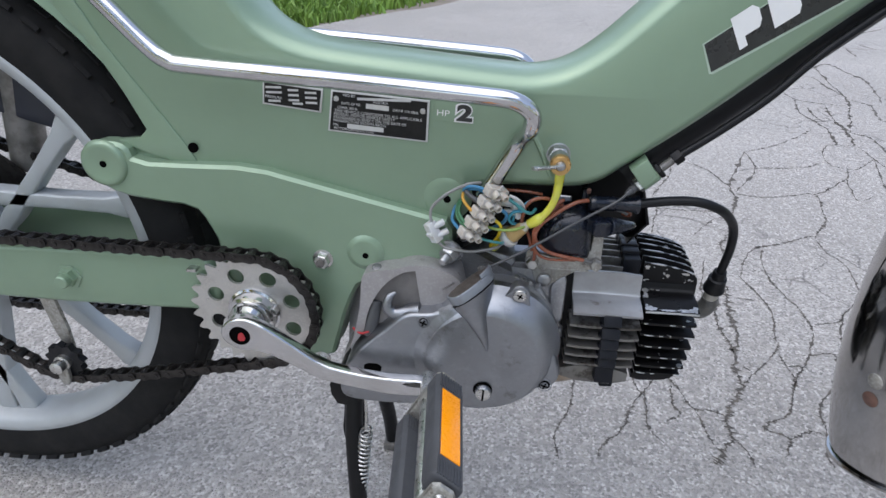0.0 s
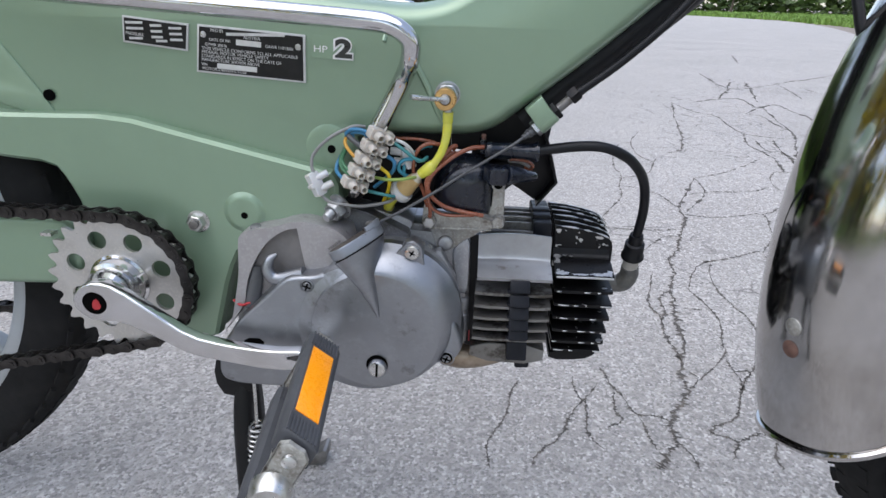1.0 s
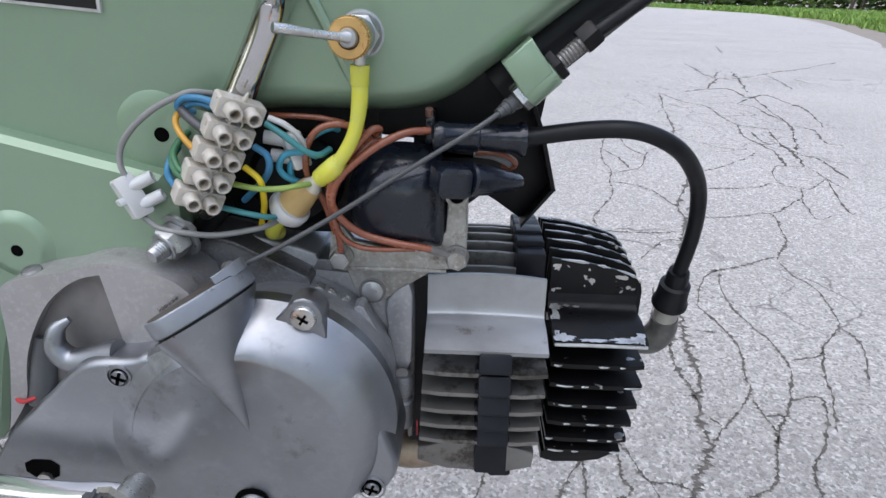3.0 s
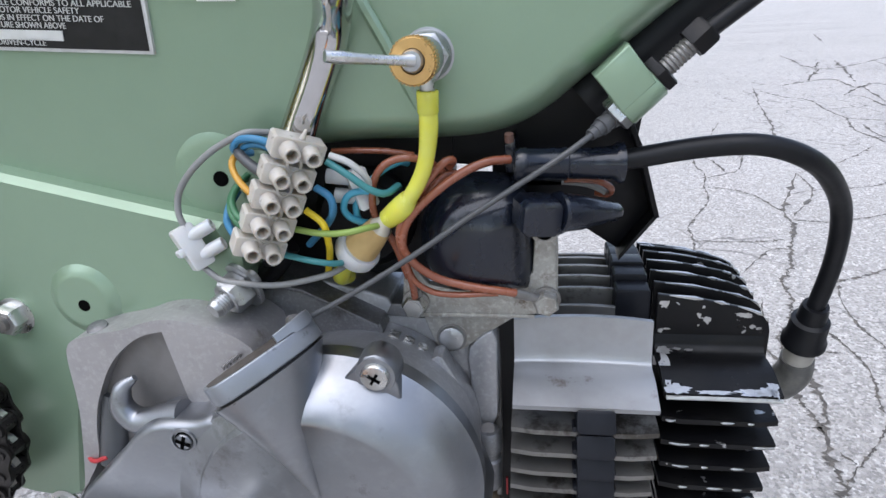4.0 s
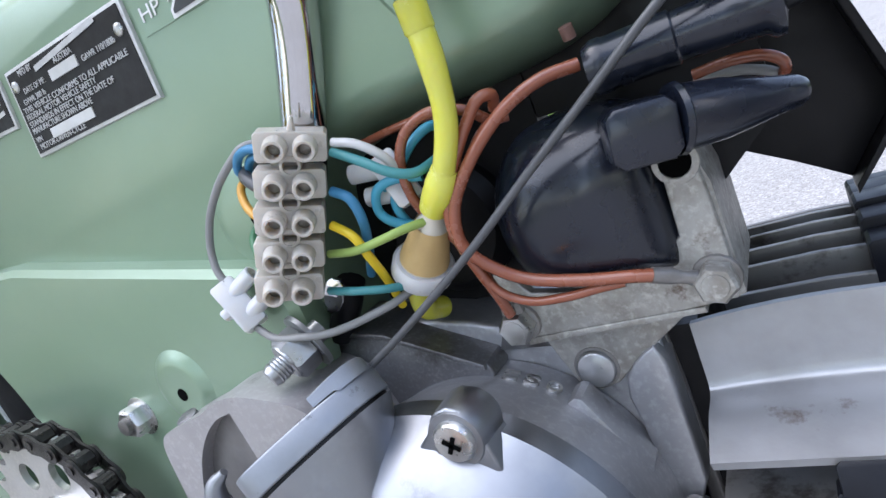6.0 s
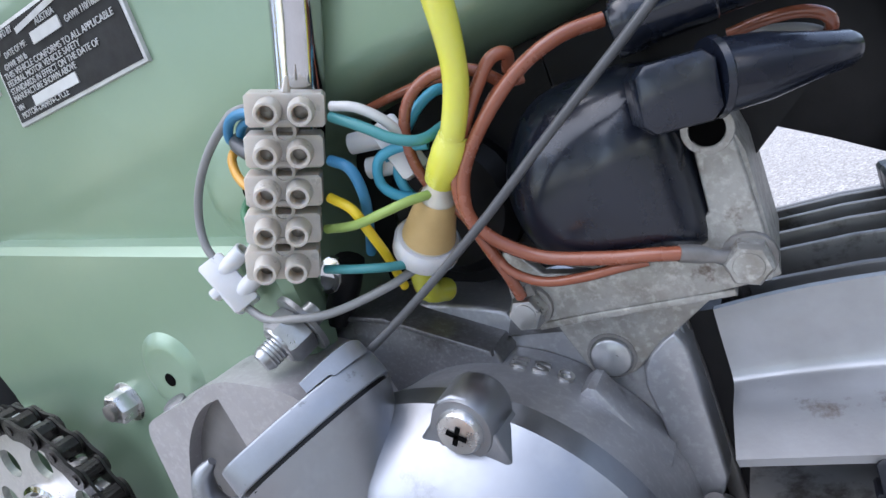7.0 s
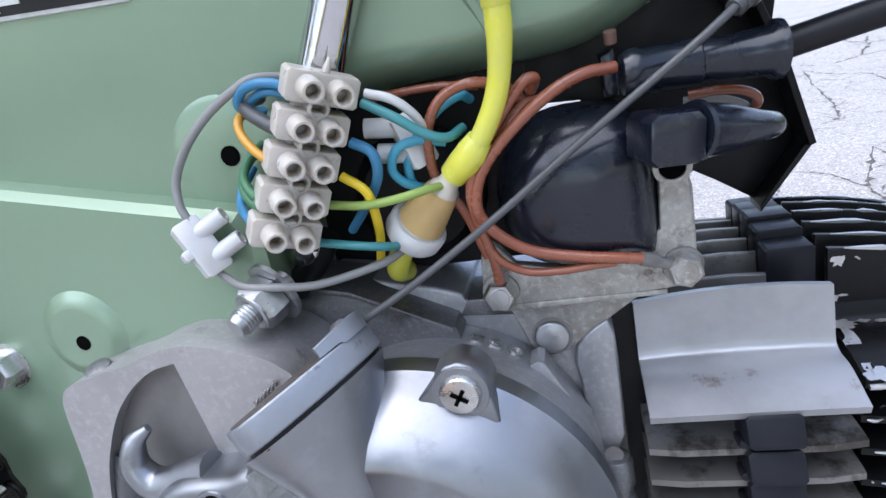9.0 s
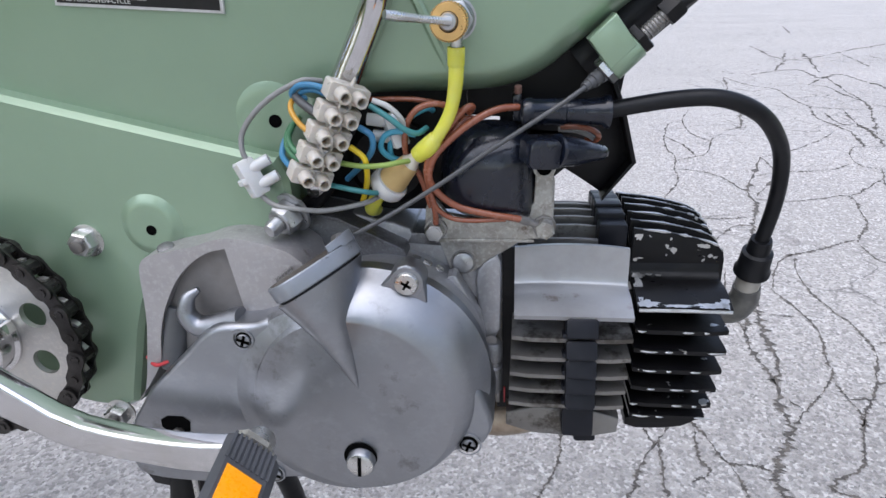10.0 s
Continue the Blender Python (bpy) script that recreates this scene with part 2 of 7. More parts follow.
def black_paint_worn():
    """Black paint flaked off to bright metal in ragged patches."""
    m = material("worn_black_paint", (0.005, 0.005, 0.006), 0.36, 0, (0.012, 0.0115, 0.011), 60, 0.6, spec=0.22, bump=0.0001, bump_scale=400)
    nt = m.node_tree
    b = nt.nodes["Principled BSDF"]
    old = b.inputs["Base Color"].links[0].from_socket
    co = nt.nodes.new("ShaderNodeTexCoord")
    n = nt.nodes.new("ShaderNodeTexNoise")
    n.inputs["Scale"].default_value = 110
    n.inputs["Detail"].default_value = 6
    nt.links.new(co.outputs["Object"], n.inputs["Vector"])
    r = nt.nodes.new("ShaderNodeMapRange")
    r.inputs["From Min"].default_value = 0.66
    r.inputs["From Max"].default_value = 0.672
    nt.links.new(n.outputs["Fac"], r.inputs["Value"])
    x = nt.nodes.new("ShaderNodeMix")
    x.data_type = "RGBA"
    nt.links.new(r.outputs["Result"], x.inputs[0])
    nt.links.new(old, x.inputs[6])
    x.inputs[7].default_value = (0.5, 0.5, 0.5, 1)
    nt.links.new(x.outputs[2], b.inputs["Base Color"])
    nt.links.new(r.outputs["Result"], b.inputs["Metallic"])
    return m


WORN_BLACK = black_paint_worn()


def asphalt_material():
    """Old pale asphalt: aggregate of light and dark stones, patches, and a net of fine cracks."""
    m = bpy.data.materials.new("old_asphalt")
    m.use_nodes = True
    nt = m.node_tree
    b = nt.nodes["Principled BSDF"]
    link = nt.links.new
    co = nt.nodes.new("ShaderNodeTexCoord").outputs["Object"]

    def noise_at(sc, detail=4.0):
        n = nt.nodes.new("ShaderNodeTexNoise")
        n.inputs["Scale"].default_value = sc
        n.inputs["Detail"].default_value = detail
        link(co, n.inputs["Vector"])
        return n

    def rng(s, a, c, lo=0.0, hi=1.0):
        r = nt.nodes.new("ShaderNodeMapRange")
        r.inputs["From Min"].default_value, r.inputs["From Max"].default_value = a, c
        r.inputs["To Min"].default_value, r.inputs["To Max"].default_value = lo, hi
        link(s, r.inputs["Value"])
        return r.outputs["Result"]

    def mixc(f, a, c):
        x = nt.nodes.new("ShaderNodeMix")
        x.data_type = "RGBA"
        link(f, x.inputs[0])
        for i, v in ((6, a), (7, c)):
            if isinstance(v, tuple):
                x.inputs[i].default_value = (*v, 1)
            else:
                link(v, x.inputs[i])
        return x.outputs[2]

    stones = nt.nodes.new("ShaderNodeTexVoronoi")
    stones.inputs["Scale"].default_value = 290
    link(co, stones.inputs["Vector"])
    bw = nt.nodes.new("ShaderNodeSeparateColor")
    link(stones.outputs["Color"], bw.inputs[0])
    base = mixc(rng(noise_at(1.6).outputs["Fac"], 0.35, 0.65), (0.405, 0.384, 0.362), (0.498, 0.472, 0.446))
    base = mixc(rng(bw.outputs[0], 0.10, 0.70), (0.26, 0.248, 0.234), base)
    base = mixc(rng(bw.outputs[1], 0.76, 0.92), base, (0.59, 0.57, 0.545))
    base = mixc(rng(noise_at(60, 3).outputs["Fac"], 0.45, 0.75), base, (0.335, 0.318, 0.30))
    # fine cracks
    warp = nt.nodes.new("ShaderNodeVectorMath")
    warp.operation = "MULTIPLY_ADD"
    link(noise_at(7, 5).outputs["Color"], warp.inputs[0])
    warp.inputs[1].default_value = (0.16, 0.16, 0)
    link(co, warp.inputs[2])
    net = nt.nodes.new("ShaderNodeTexVoronoi")
    net.feature = "DISTANCE_TO_EDGE"
    net.inputs["Scale"].default_value = 7.5
    link(warp.outputs[0], net.inputs["Vector"])
    line = rng(net.outputs["Distance"], 0.004, 0.02, 0.8, 0.0)
    zone = rng(noise_at(1.3, 3).outputs["Fac"], 0.47, 0.56)
    sep = nt.nodes.new("ShaderNodeSeparateXYZ")
    link(co, sep.inputs[0])
    side = rng(sep.outputs[0], 0.15, 0.45, 0.0, 0.65)
    mul = nt.nodes.new("ShaderNodeMath")
    mul.operation = "MULTIPLY"
    link(line, mul.inputs[0])
    link(zone, mul.inputs[1])
    mul2 = nt.nodes.new("ShaderNodeMath")
    mul2.operation = "MULTIPLY"
    link(mul.outputs[0], mul2.inputs[0])
    link(side, mul2.inputs[1])
    base = mixc(mul2.outputs[0], base, (0.035, 0.034, 0.032))
    link(base, b.inputs["Base Color"])
    b.inputs["Roughness"].default_value = 0.85
    b.inputs["Specular IOR Level"].default_value = 0.3
    h = nt.nodes.new("ShaderNodeMath")
    h.operation = "SUBTRACT"
    link(rng(stones.outputs["Distance"], 0.0, 0.6, 1.0, 0.0), h.inputs[0])
    link(mul2.outputs[0], h.inputs[1])
    bp = nt.nodes.new("ShaderNodeBump")
    bp.inputs["Distance"].default_value = 0.0016
    link(h.outputs[0], bp.inputs["Height"])
    link(bp.outputs["Normal"], b.inputs["Normal"])
    return m


ASPHALT = asphalt_material()
CRACK = material("crack_grit", (0.080, 0.073, 0.066), 0.95, 0, (0.20, 0.175, 0.15), 60, 0.7, bump=0.001, bump_scale=400)
SOIL = material("verge_soil", (0.24, 0.205, 0.175), 0.95, 0, (0.17, 0.15, 0.115), 3, 0.7, bump=0.004, bump_scale=60)
GRASS = material("grass_blades", (0.15, 0.27, 0.045), 0.6, 0, (0.22, 0.32, 0.06), 2, 0.7, island=0.5)
LEAF = material("green_leaves", (0.07, 0.13, 0.025), 0.55, 0, (0.12, 0.17, 0.03), 0.8, 0.7, island=0.6)
LEAF_YELLOW = material("yellow_leaves", (0.55, 0.40, 0.03), 0.55, 0, (0.40, 0.36, 0.04), 0.8, 0.7, island=0.4)
BARK = material("bark", (0.11, 0.085, 0.06), 0.9, 0, (0.06, 0.048, 0.036), 8, 0.7, bump=0.01, bump_scale=20)


# ---------------------------------------------------------------- mesh helpers
from mathutils.geometry import delaunay_2d_cdt, tessellate_polygon


class Shape:
    """Vertices and faces, gathered piece by piece."""

    def __init__(self):
        self.v, self.f = [], []

    def add(self, verts, faces):
        k = len(self.v)
        self.v += [tuple(p) for p in verts]
        self.f += [tuple(i + k for i in q) for q in faces]
        return self

    def mesh(self, name, mat, angle=40):
        me = bpy.data.meshes.new(name)
        me.from_pydata(self.v, [], self.f)
        bm = bmesh.new()
        bm.from_mesh(me)
        bmesh.ops.recalc_face_normals(bm, faces=bm.faces)
        bm.to_mesh(me)
        bm.free()
        me.materials.append(mat)
        me.shade_smooth()
        me.set_sharp_from_angle(angle=radians(angle))
        return me


def part(name, shape, mat, parent, label="", angle=40):
    ob = new(name, shape.mesh(name, mat, angle))
    ob.parent = parent
    return tagged(ob, label)


def repeat(name, mesh, parent, m):
    ob = new(name, mesh)
    ob.parent = parent
    ob.matrix_basis = m
    return ob


def basis(d, hint=(0, 0, 1)):
    d = Vector(d).normalized()
    h = Vector(hint)
    if abs(d.dot(h.normalized())) > 0.98:
        h = Vector((1, 0, 0))
    u = d.cross(h).normalized()
    return d, u, u.cross(d)


def spline(pts, n=6, closed=False):
    """A smooth curve through the points."""
    p = [Vector(q) for q in pts]
    k = len(p)
    out = []
    for i in range(k if closed else k - 1):
        if closed:
            a, b, c, d = p[i - 1], p[i], p[(i + 1) % k], p[(i + 2) % k]
        else:
            b, c = p[i], p[i + 1]
            a = p[i - 1] if i else b * 2 - c
            d = p[i + 2] if i + 2 < k else c * 2 - b
        for j in range(n):
            t = j / n
            out.append(0.5 * (2 * b + (c - a) * t + (2 * a - 5 * b + 4 * c - d) * t * t + (3 * b - a - 3 * c + d) * t ** 3))
    if not closed:
        out.append(p[-1])
    return out


def tube(pts, r, seg=10, n=6, smooth=True, shape=None, caps=True, scale=None):
    """A round bar swept along a curve; r is a number or a list along it."""
    p = spline(pts, n) if smooth and len(pts) > 2 else [Vector(q) for q in pts]
    s = shape or Shape()
    verts, faces = [], []
    up = None
    for i, q in enumerate(p):
        d = (p[min(i + 1, len(p) - 1)] - p[max(i - 1, 0)]).normalized()
        if up is None:
            _, u, w = basis(d)
        else:
            w = (up - d * up.dot(d)).normalized()
            u = d.cross(w)
        up = w
        rr = r if not isinstance(r, (list, tuple)) else np.interp(i / (len(p) - 1), np.linspace(0, 1, len(r)), r)
        for j in range(seg):
            a = 2 * math.pi * j / seg
            verts.append(q + (u * math.cos(a) + w * math.sin(a)) * rr)
    m = len(p)
    for i in range(m - 1):
        for j in range(seg):
            k = (j + 1) % seg
            faces.append((i * seg + j, i * seg + k, (i + 1) * seg + k, (i + 1) * seg + j))
    if caps:
        faces += [tuple(range(seg)), tuple(range((m - 1) * seg, m * seg))]
    return s.add(verts, faces)


def lathe(origin, axis, profile, seg=24, shape=None, close=True, hint=(0, 0, 1), start=0.0, sweep=360.0):
    """A turned body: profile rows of (along the axis, radius)."""
    s = shape or Shape()
    d, u, w = basis(axis, hint)
    o = Vector(origin)
    verts, faces = [], []
    full = sweep >= 360
    n = seg if full else seg + 1
    for h, r in profile:
        for j in range(n):
            a = radians(start) + radians(sweep) * j / seg
            verts.append(o + d * h + (u * math.cos(a) + w * math.sin(a)) * r)
    for i in range(len(profile) - 1):
        for j in range(seg):
            k = (j + 1) % n
            faces.append((i * n + j, i * n + k, (i + 1) * n + k, (i + 1) * n + j))
    if close and full:
        faces += [tuple(range(n)), tuple(range((len(profile) - 1) * n, len(profile) * n))]
    return s.add(verts, faces)


def hexnut(origin, axis, across, height, shape=None, turn=0.0, hole=0.0):
    s = shape or Shape()
    r = across / math.sqrt(3)
    return lathe(origin, axis, [(0, r * 0.97), (height * 0.12, r), (height * 0.85, r), (height, r * 0.86)], 6, s, start=turn)


def screw_head(origin, axis, r, h, shape=None):
    return lathe(origin, axis, [(0, r), (h * 0.5, r), (h * 0.9, r * 0.88), (h, r * 0.6)], 18, shape)


def cross_slot(origin, axis, r, shape=None, turn=20):
    """The dark cross of a screw, sunk bars just proud of the head."""
    s = shape or Shape()
    d, u, w = basis(axis)
    for a in (turn, turn + 90):
        c, n = math.cos(radians(a)), math.sin(radians(a))
        e, f = u * c + w * n, w * c - u * n
        o = Vector(origin)
        pts = [o + e * i * r + f * j * r * 0.22 + d * k for k in (-0.001, 0.0003) for i, j in ((-1, -1), (1, -1), (1, 1), (-1, 1))]
        s.add(pts, [(0, 1, 2, 3), (4, 5, 6, 7), (0, 1, 5, 4), (1, 2, 6, 5), (2, 3, 7, 6), (3, 0, 4, 7)])
    return s


def rounded(pts, times=2, closed=True):
    """Corners cut away (Chaikin)."""
    p = [tuple(q) for q in pts]
    for _ in range(times):
        q = []
        for i in range(len(p)):
            a, b = p[i], p[(i + 1) % len(p)]
            q.append(tuple(0.75 * s + 0.25 * t for s, t in zip(a, b)))
            q.append(tuple(0.25 * s + 0.75 * t for s, t in zip(a, b)))
        p = q
    return p


def circle(x, z, r, n=24, a0=0, a1=360):
    full = a1 - a0 >= 360
    return [(x + r * math.cos(radians(a0 + (a1 - a0) * i / (n if full else n - 1))),
             z + r * math.sin(radians(a0 + (a1 - a0) * i / (n if full else n - 1)))) for i in range(n)]


def inset(poly, d):
    """The outline moved inwards by d; where a tight corner would fold over, its points draw together."""
    out = []
    n = len(poly)
    for i in range(n):
        a, b, c = poly[i - 1], poly[i], poly[(i + 1) % n]
        e1 = Vector((b[0] - a[0], b[1] - a[1]))
        e2 = Vector((c[0] - b[0], c[1] - b[1]))
        e1 = e1 if e1.length > 1e-9 else e2
        e2 = e2 if e2.length > 1e-9 else e1
        n1 = Vector((-e1.y, e1.x)).normalized()
        n2 = Vector((-e2.y, e2.x)).normalized()
        m = n1 + n2
        m = m * (2 / max(0.6, m.length_squared)) * 0.5 * 2 * 0.5 if m.length > 0.3 else n1
        m = m * (1 / max(0.7, m.length)) if m.length < 0.9 else m
        out.append((b[0] + m.x * d, b[1] + m.y * d))
    if d < 1e-6:
        return out
    p = np.array(poly)
    q = np.roll(p, -1, 0)
    e = q - p
    ll = np.maximum((e ** 2).sum(1), 1e-14)
    good = []
    for x in out:
        w = np.array(x) - p
        t = np.clip((w * e).sum(1) / ll, 0, 1)
        good.append(np.sqrt((((w - e * t[:, None]) ** 2).sum(1)).min()) > 0.93 * d)
    if not any(good):
        return out
    for i in range(n):
        if not good[i]:
            for k in range(1, n):
                if good[(i - k) % n]:
                    out[i] = out[(i - k) % n]
                    break
                if good[(i + k) % n]:
                    out[i] = out[(i + k) % n]
                    break
    return out


def slab(outline, back, front, r=0.0, deep=None, seg=3, shape=None, both=False, m=None, flat=0.0):
    """A plate in the x, z plane from y = back to y = front, its front edge rounded; m turns it into place."""
    s = shape or Shape()
    p = list(outline)
    if sum(p[i - 1][0] * p[i][1] - p[i][0] * p[i - 1][1] for i in range(len(p))) < 0:
        p.reverse()
    sign = 1 if front > back else -1
    deep = r if deep is None else deep
    rings = []
    if both and r:
        for i in range(seg, 0, -1):
            a = math.pi / 2 * i / seg
            rings.append((inset(p, r * (1 - math.cos(a))), back + sign * deep * (1 - math.sin(a))))
        rings.append((p, back + sign * deep))
    else:
        rings.append((p, back))
    if r:
        for i in range(seg + 1):
            a = math.pi / 2 * i / seg
            rings.append((inset(p, r * (1 - math.cos(a))) if i else p, front - sign * deep * (1 - math.sin(a))))
    else:
        rings.append((p, front))
    if flat:
        rings.append((inset(p, r + flat), front))
    n = len(p)
    verts = [(x, y, z) for q, y in rings for x, z in q]
    if m:
        verts = [m @ Vector(v) for v in verts]
    faces = []
    for i in (0, len(rings) - 1):
        tris = tessellate_polygon([[Vector((x, z, 0)) for x, z in rings[i][0]]])
        faces += [tuple(i * n + k for k in t) for t in tris]
    for i in range(len(rings) - 1):
        for j in range(n):
            k = (j + 1) % n
            faces.append((i * n + j, i * n + k, (i + 1) * n + k, (i + 1) * n + j))
    return s.add(verts, faces)


def box(c, size, m=None, r=0.0, shape=None):
    """A block with its eight edges round y softened."""
    x, y, z = size[0] / 2, size[1] / 2, size[2] / 2
    k = min(r, x * 0.9, z * 0.9)
    o = [(x - k, -z), (x, -z + k), (x, z - k), (x - k, z), (-x + k, z), (-x, z - k), (-x, -z + k), (-x + k, -z)] if k else [(x, -z), (x, z), (-x, z), (-x, -z)]
    mm = Matrix.Translation(c) @ (m or Matrix())
    return slab(o, y, -y, k * 0.7, seg=2, shape=shape, both=bool(k), m=mm)


def axes(u, v, origin=(0, 0, 0)):
    """A pose whose x axis is u, whose z axis lies nearest to v."""
    u = Vector(u).normalized()
    v = Vector(v)
    v = (v - u * v.dot(u)).normalized()
    w = v.cross(u)
    return Matrix((((u.x, w.x, v.x, origin[0])), (u.y, w.y, v.y, origin[1]), (u.z, w.z, v.z, origin[2]), (0, 0, 0, 1)))


def letters(name, text, size, m, mat, parent, width=None, depth=0.0001, bold=0.0):
    """Raised or printed characters in the built-in font; m takes x to the right and y up onto the surface."""
    cu = bpy.data.curves.new(name, "FONT")
    cu.body, cu.size, cu.extrude, cu.align_y, cu.offset = text, size, depth, "CENTER", bold
    ob = bpy.data.objects.new(name, cu)
    scene.collection.objects.link(ob)
    me = bpy.data.meshes.new_from_object(ob.evaluated_get(bpy.context.evaluated_depsgraph_get()))
    bpy.data.objects.remove(ob)
    if width:
        xs = [v.co.x for v in me.vertices]
        k = width / max(1e-6, max(xs) - min(xs))
        for v in me.vertices:
            v.co.x *= k
    me.materials.clear()
    me.materials.append(mat)
    o = new(name, me)
    o.parent = parent
    o.matrix_basis = m
    return o


def on_side(x, y, z, slope=0.0):
    """Writing on the near side of the moped, rising by slope degrees."""
    return Matrix.Translation((x, y, z)) @ Euler((radians(90), 0, 0)).to_matrix().to_4x4() @ Matrix.Rotation(radians(slope), 4, "Z")


def bars(rows, mat, parent, name="bar"):
    """Plain printed bars: rows of (x0, x1, y, z, height)."""
    s = Shape()
    for x0, x1, y, z, h in rows:
        s.add([(x0, y, z - h / 2), (x1, y, z - h / 2), (x1, y, z + h / 2), (x0, y, z + h / 2)], [(0, 1, 2, 3)])
    return part(name, s, mat, parent)


# ---------------------------------------------------------------- ground and surroundings
def ribbon(name, left, right, z, mat):
    s = Shape()
    n = len(left)
    s.add([(x, y, z) for x, y in left] + [(x, y, z) for x, y in right], [(i, i + 1, n + i + 1, n + i) for i in range(n - 1)])
    return new(name, s.mesh(name, mat))


LEFT_EDGE = [(-2.6, -30), (-2.4, -8), (-1.95, 0), (-1.38, 3.4), (-0.95, 4.6), (-0.3, 6.6), (1.5, 17.0), (1.6, 24.0), (-2.0, 31.0), (-14, 38)]
RIGHT_EDGE = [(3.9, -30), (3.9, -8), (3.7, 0), (4.0, 4.4), (4.6, 6.6), (5.6, 8.6), (9.0, 17.0), (10.2, 24.0), (8.0, 33.0), (-6, 46)]
ground = new("ground", Shape().add([(-400, -400, -0.012), (400, -400, -0.012), (400, 400, -0.012), (-400, 400, -0.012)], [(0, 1, 2, 3)]).mesh("ground", SOIL))
tagged(ground, "bare soil and short grass beside the road", "ground", kind="structure")
road = ribbon("road", spline([(x, y, 0) for x, y in LEFT_EDGE], 6) and [(p.x, p.y) for p in spline([(x, y, 0) for x, y in LEFT_EDGE], 6)],
              [(p.x, p.y) for p in spline([(x, y, 0) for x, y in RIGHT_EDGE], 6)], 0.0, ASPHALT)
tagged(road, "pale old asphalt road with many cracks", "road", kind="structure")


def crack_line(points, width, rng, shape):
    """A ragged, tapering gap filled with grit, a little sunk at its middle."""
    p = spline([(x, y, 0) for x, y in points], 16)
    side = []
    drift = 0.0
    for i, q in enumerate(p):
        d = (p[min(i + 1, len(p) - 1)] - p[max(i - 1, 0)]).normalized()
        nrm = Vector((-d.y, d.x, 0))
        drift = drift * 0.8 + rng.gauss(0, 0.15 * width)
        q = q + nrm * (drift + rng.gauss(0, 0.05 * width))
        w = width * (0.25 + rng.random() ** 2 * 1.3) * min(1.0, 0.25 + min(i, len(p) - 1 - i) * 0.15)
        side.append((q + nrm * w * rng.random(), q - nrm * w * rng.random()))
    verts = [v for a, b in side for v in ((a.x, a.y, 0.0007), (b.x, b.y, 0.0007))]
    shape.add(verts, [(2 * i, 2 * i + 2, 2 * i + 3, 2 * i + 1) for i in range(len(p) - 1)])


rng = random.Random(5)
crack_shape = Shape()
MAIN_CRACKS = [[(0.767, 1.369), (0.643, 1.092), (0.615, 0.965), (0.574, 0.854), (0.545, 0.774), (0.513, 0.715), (0.498, 0.639), (0.474, 0.57), (0.465, 0.51), (0.452, 0.456), (0.441, 0.392), (0.427, 0.336), (0.413, 0.286), (0.408, 0.25), (0.389, 0.221), (0.371, 0.191), (0.365, 0.165), (0.361, 0.14), (0.342, 0.116), (0.327, 0.1)]]
SIDE_CRACKS = [[(0.459, 0.647), (0.424, 0.526), (0.425, 0.454), (0.42, 0.405), (0.422, 0.362), (0.423, 0.329)],
               [(0.474, 0.57), (0.448, 0.537), (0.439, 0.481), (0.425, 0.454)]]
NEAR_CRACKS = [[(0.508, 0.583), (0.52, 0.524), (0.524, 0.461), (0.505, 0.397), (0.499, 0.361), (0.468, 0.32)],
               [(0.491, 0.34), (0.491, 0.309), (0.492, 0.28), (0.476, 0.246), (0.457, 0.206), (0.429, 0.186), (0.411, 0.168), (0.431, 0.16), (0.435, 0.145), (0.42, 0.12)],
               [(0.595, 0.723), (0.564, 0.621), (0.565, 0.537), (0.574, 0.482), (0.571, 0.417), (0.538, 0.344), (0.502, 0.292), (0.48, 0.257)],
               [(0.595, 0.723), (0.554, 0.68), (0.508, 0.583)],
               [(0.468, 0.32), (0.438, 0.288), (0.408, 0.25)],
               [(0.426, 0.304), (0.434, 0.287)],
               [(0.491, 0.309), (0.524, 0.311)],
               [(0.515, 0.496), (0.478, 0.502)]]
RIGHT_CRACKS = [[(0.724, 0.776), (0.72, 0.707), (0.732, 0.659), (0.717, 0.58), (0.7, 0.529), (0.645, 0.471), (0.624, 0.444), (0.582, 0.433)],
                [(0.645, 0.471), (0.612, 0.405), (0.589, 0.347), (0.562, 0.285)],
                [(0.538, 0.344), (0.576, 0.346), (0.549, 0.284), (0.515, 0.239), (0.497, 0.208), (0.492, 0.173), (0.475, 0.132), (0.471, 0.11)],
                [(0.439, 0.153), (0.471, 0.171), (0.488, 0.164)],
                [(0.7, 0.529), (0.702, 0.475), (0.653, 0.379)]]
LOW_CRACKS = [[(0.299, 0.302), (0.306, 0.267), (0.32, 0.226), (0.329, 0.198), (0.356, 0.195), (0.366, 0.186)],
              [(0.256, 0.275), (0.255, 0.242), (0.265, 0.222), (0.287, 0.261)],
              [(0.265, 0.222), (0.262, 0.184), (0.26, 0.15), (0.273, 0.127)],
              [(0.265, 0.222), (0.241, 0.183), (0.23, 0.156), (0.212, 0.131), (0.193, 0.108), (0.187, 0.092)],
              [(0.179, 0.259), (0.169, 0.237), (0.165, 0.211), (0.16, 0.183), (0.146, 0.151), (0.138, 0.135), (0.135, 0.112), (0.139, 0.084)],
              [(0.308, 0.246), (0.301, 0.205), (0.307, 0.183), (0.287, 0.168)],
              [(0.329, 0.198), (0.333, 0.163), (0.335, 0.131)],
              [(0.367, 0.141), (0.376, 0.126), (0.376, 0.103)]]
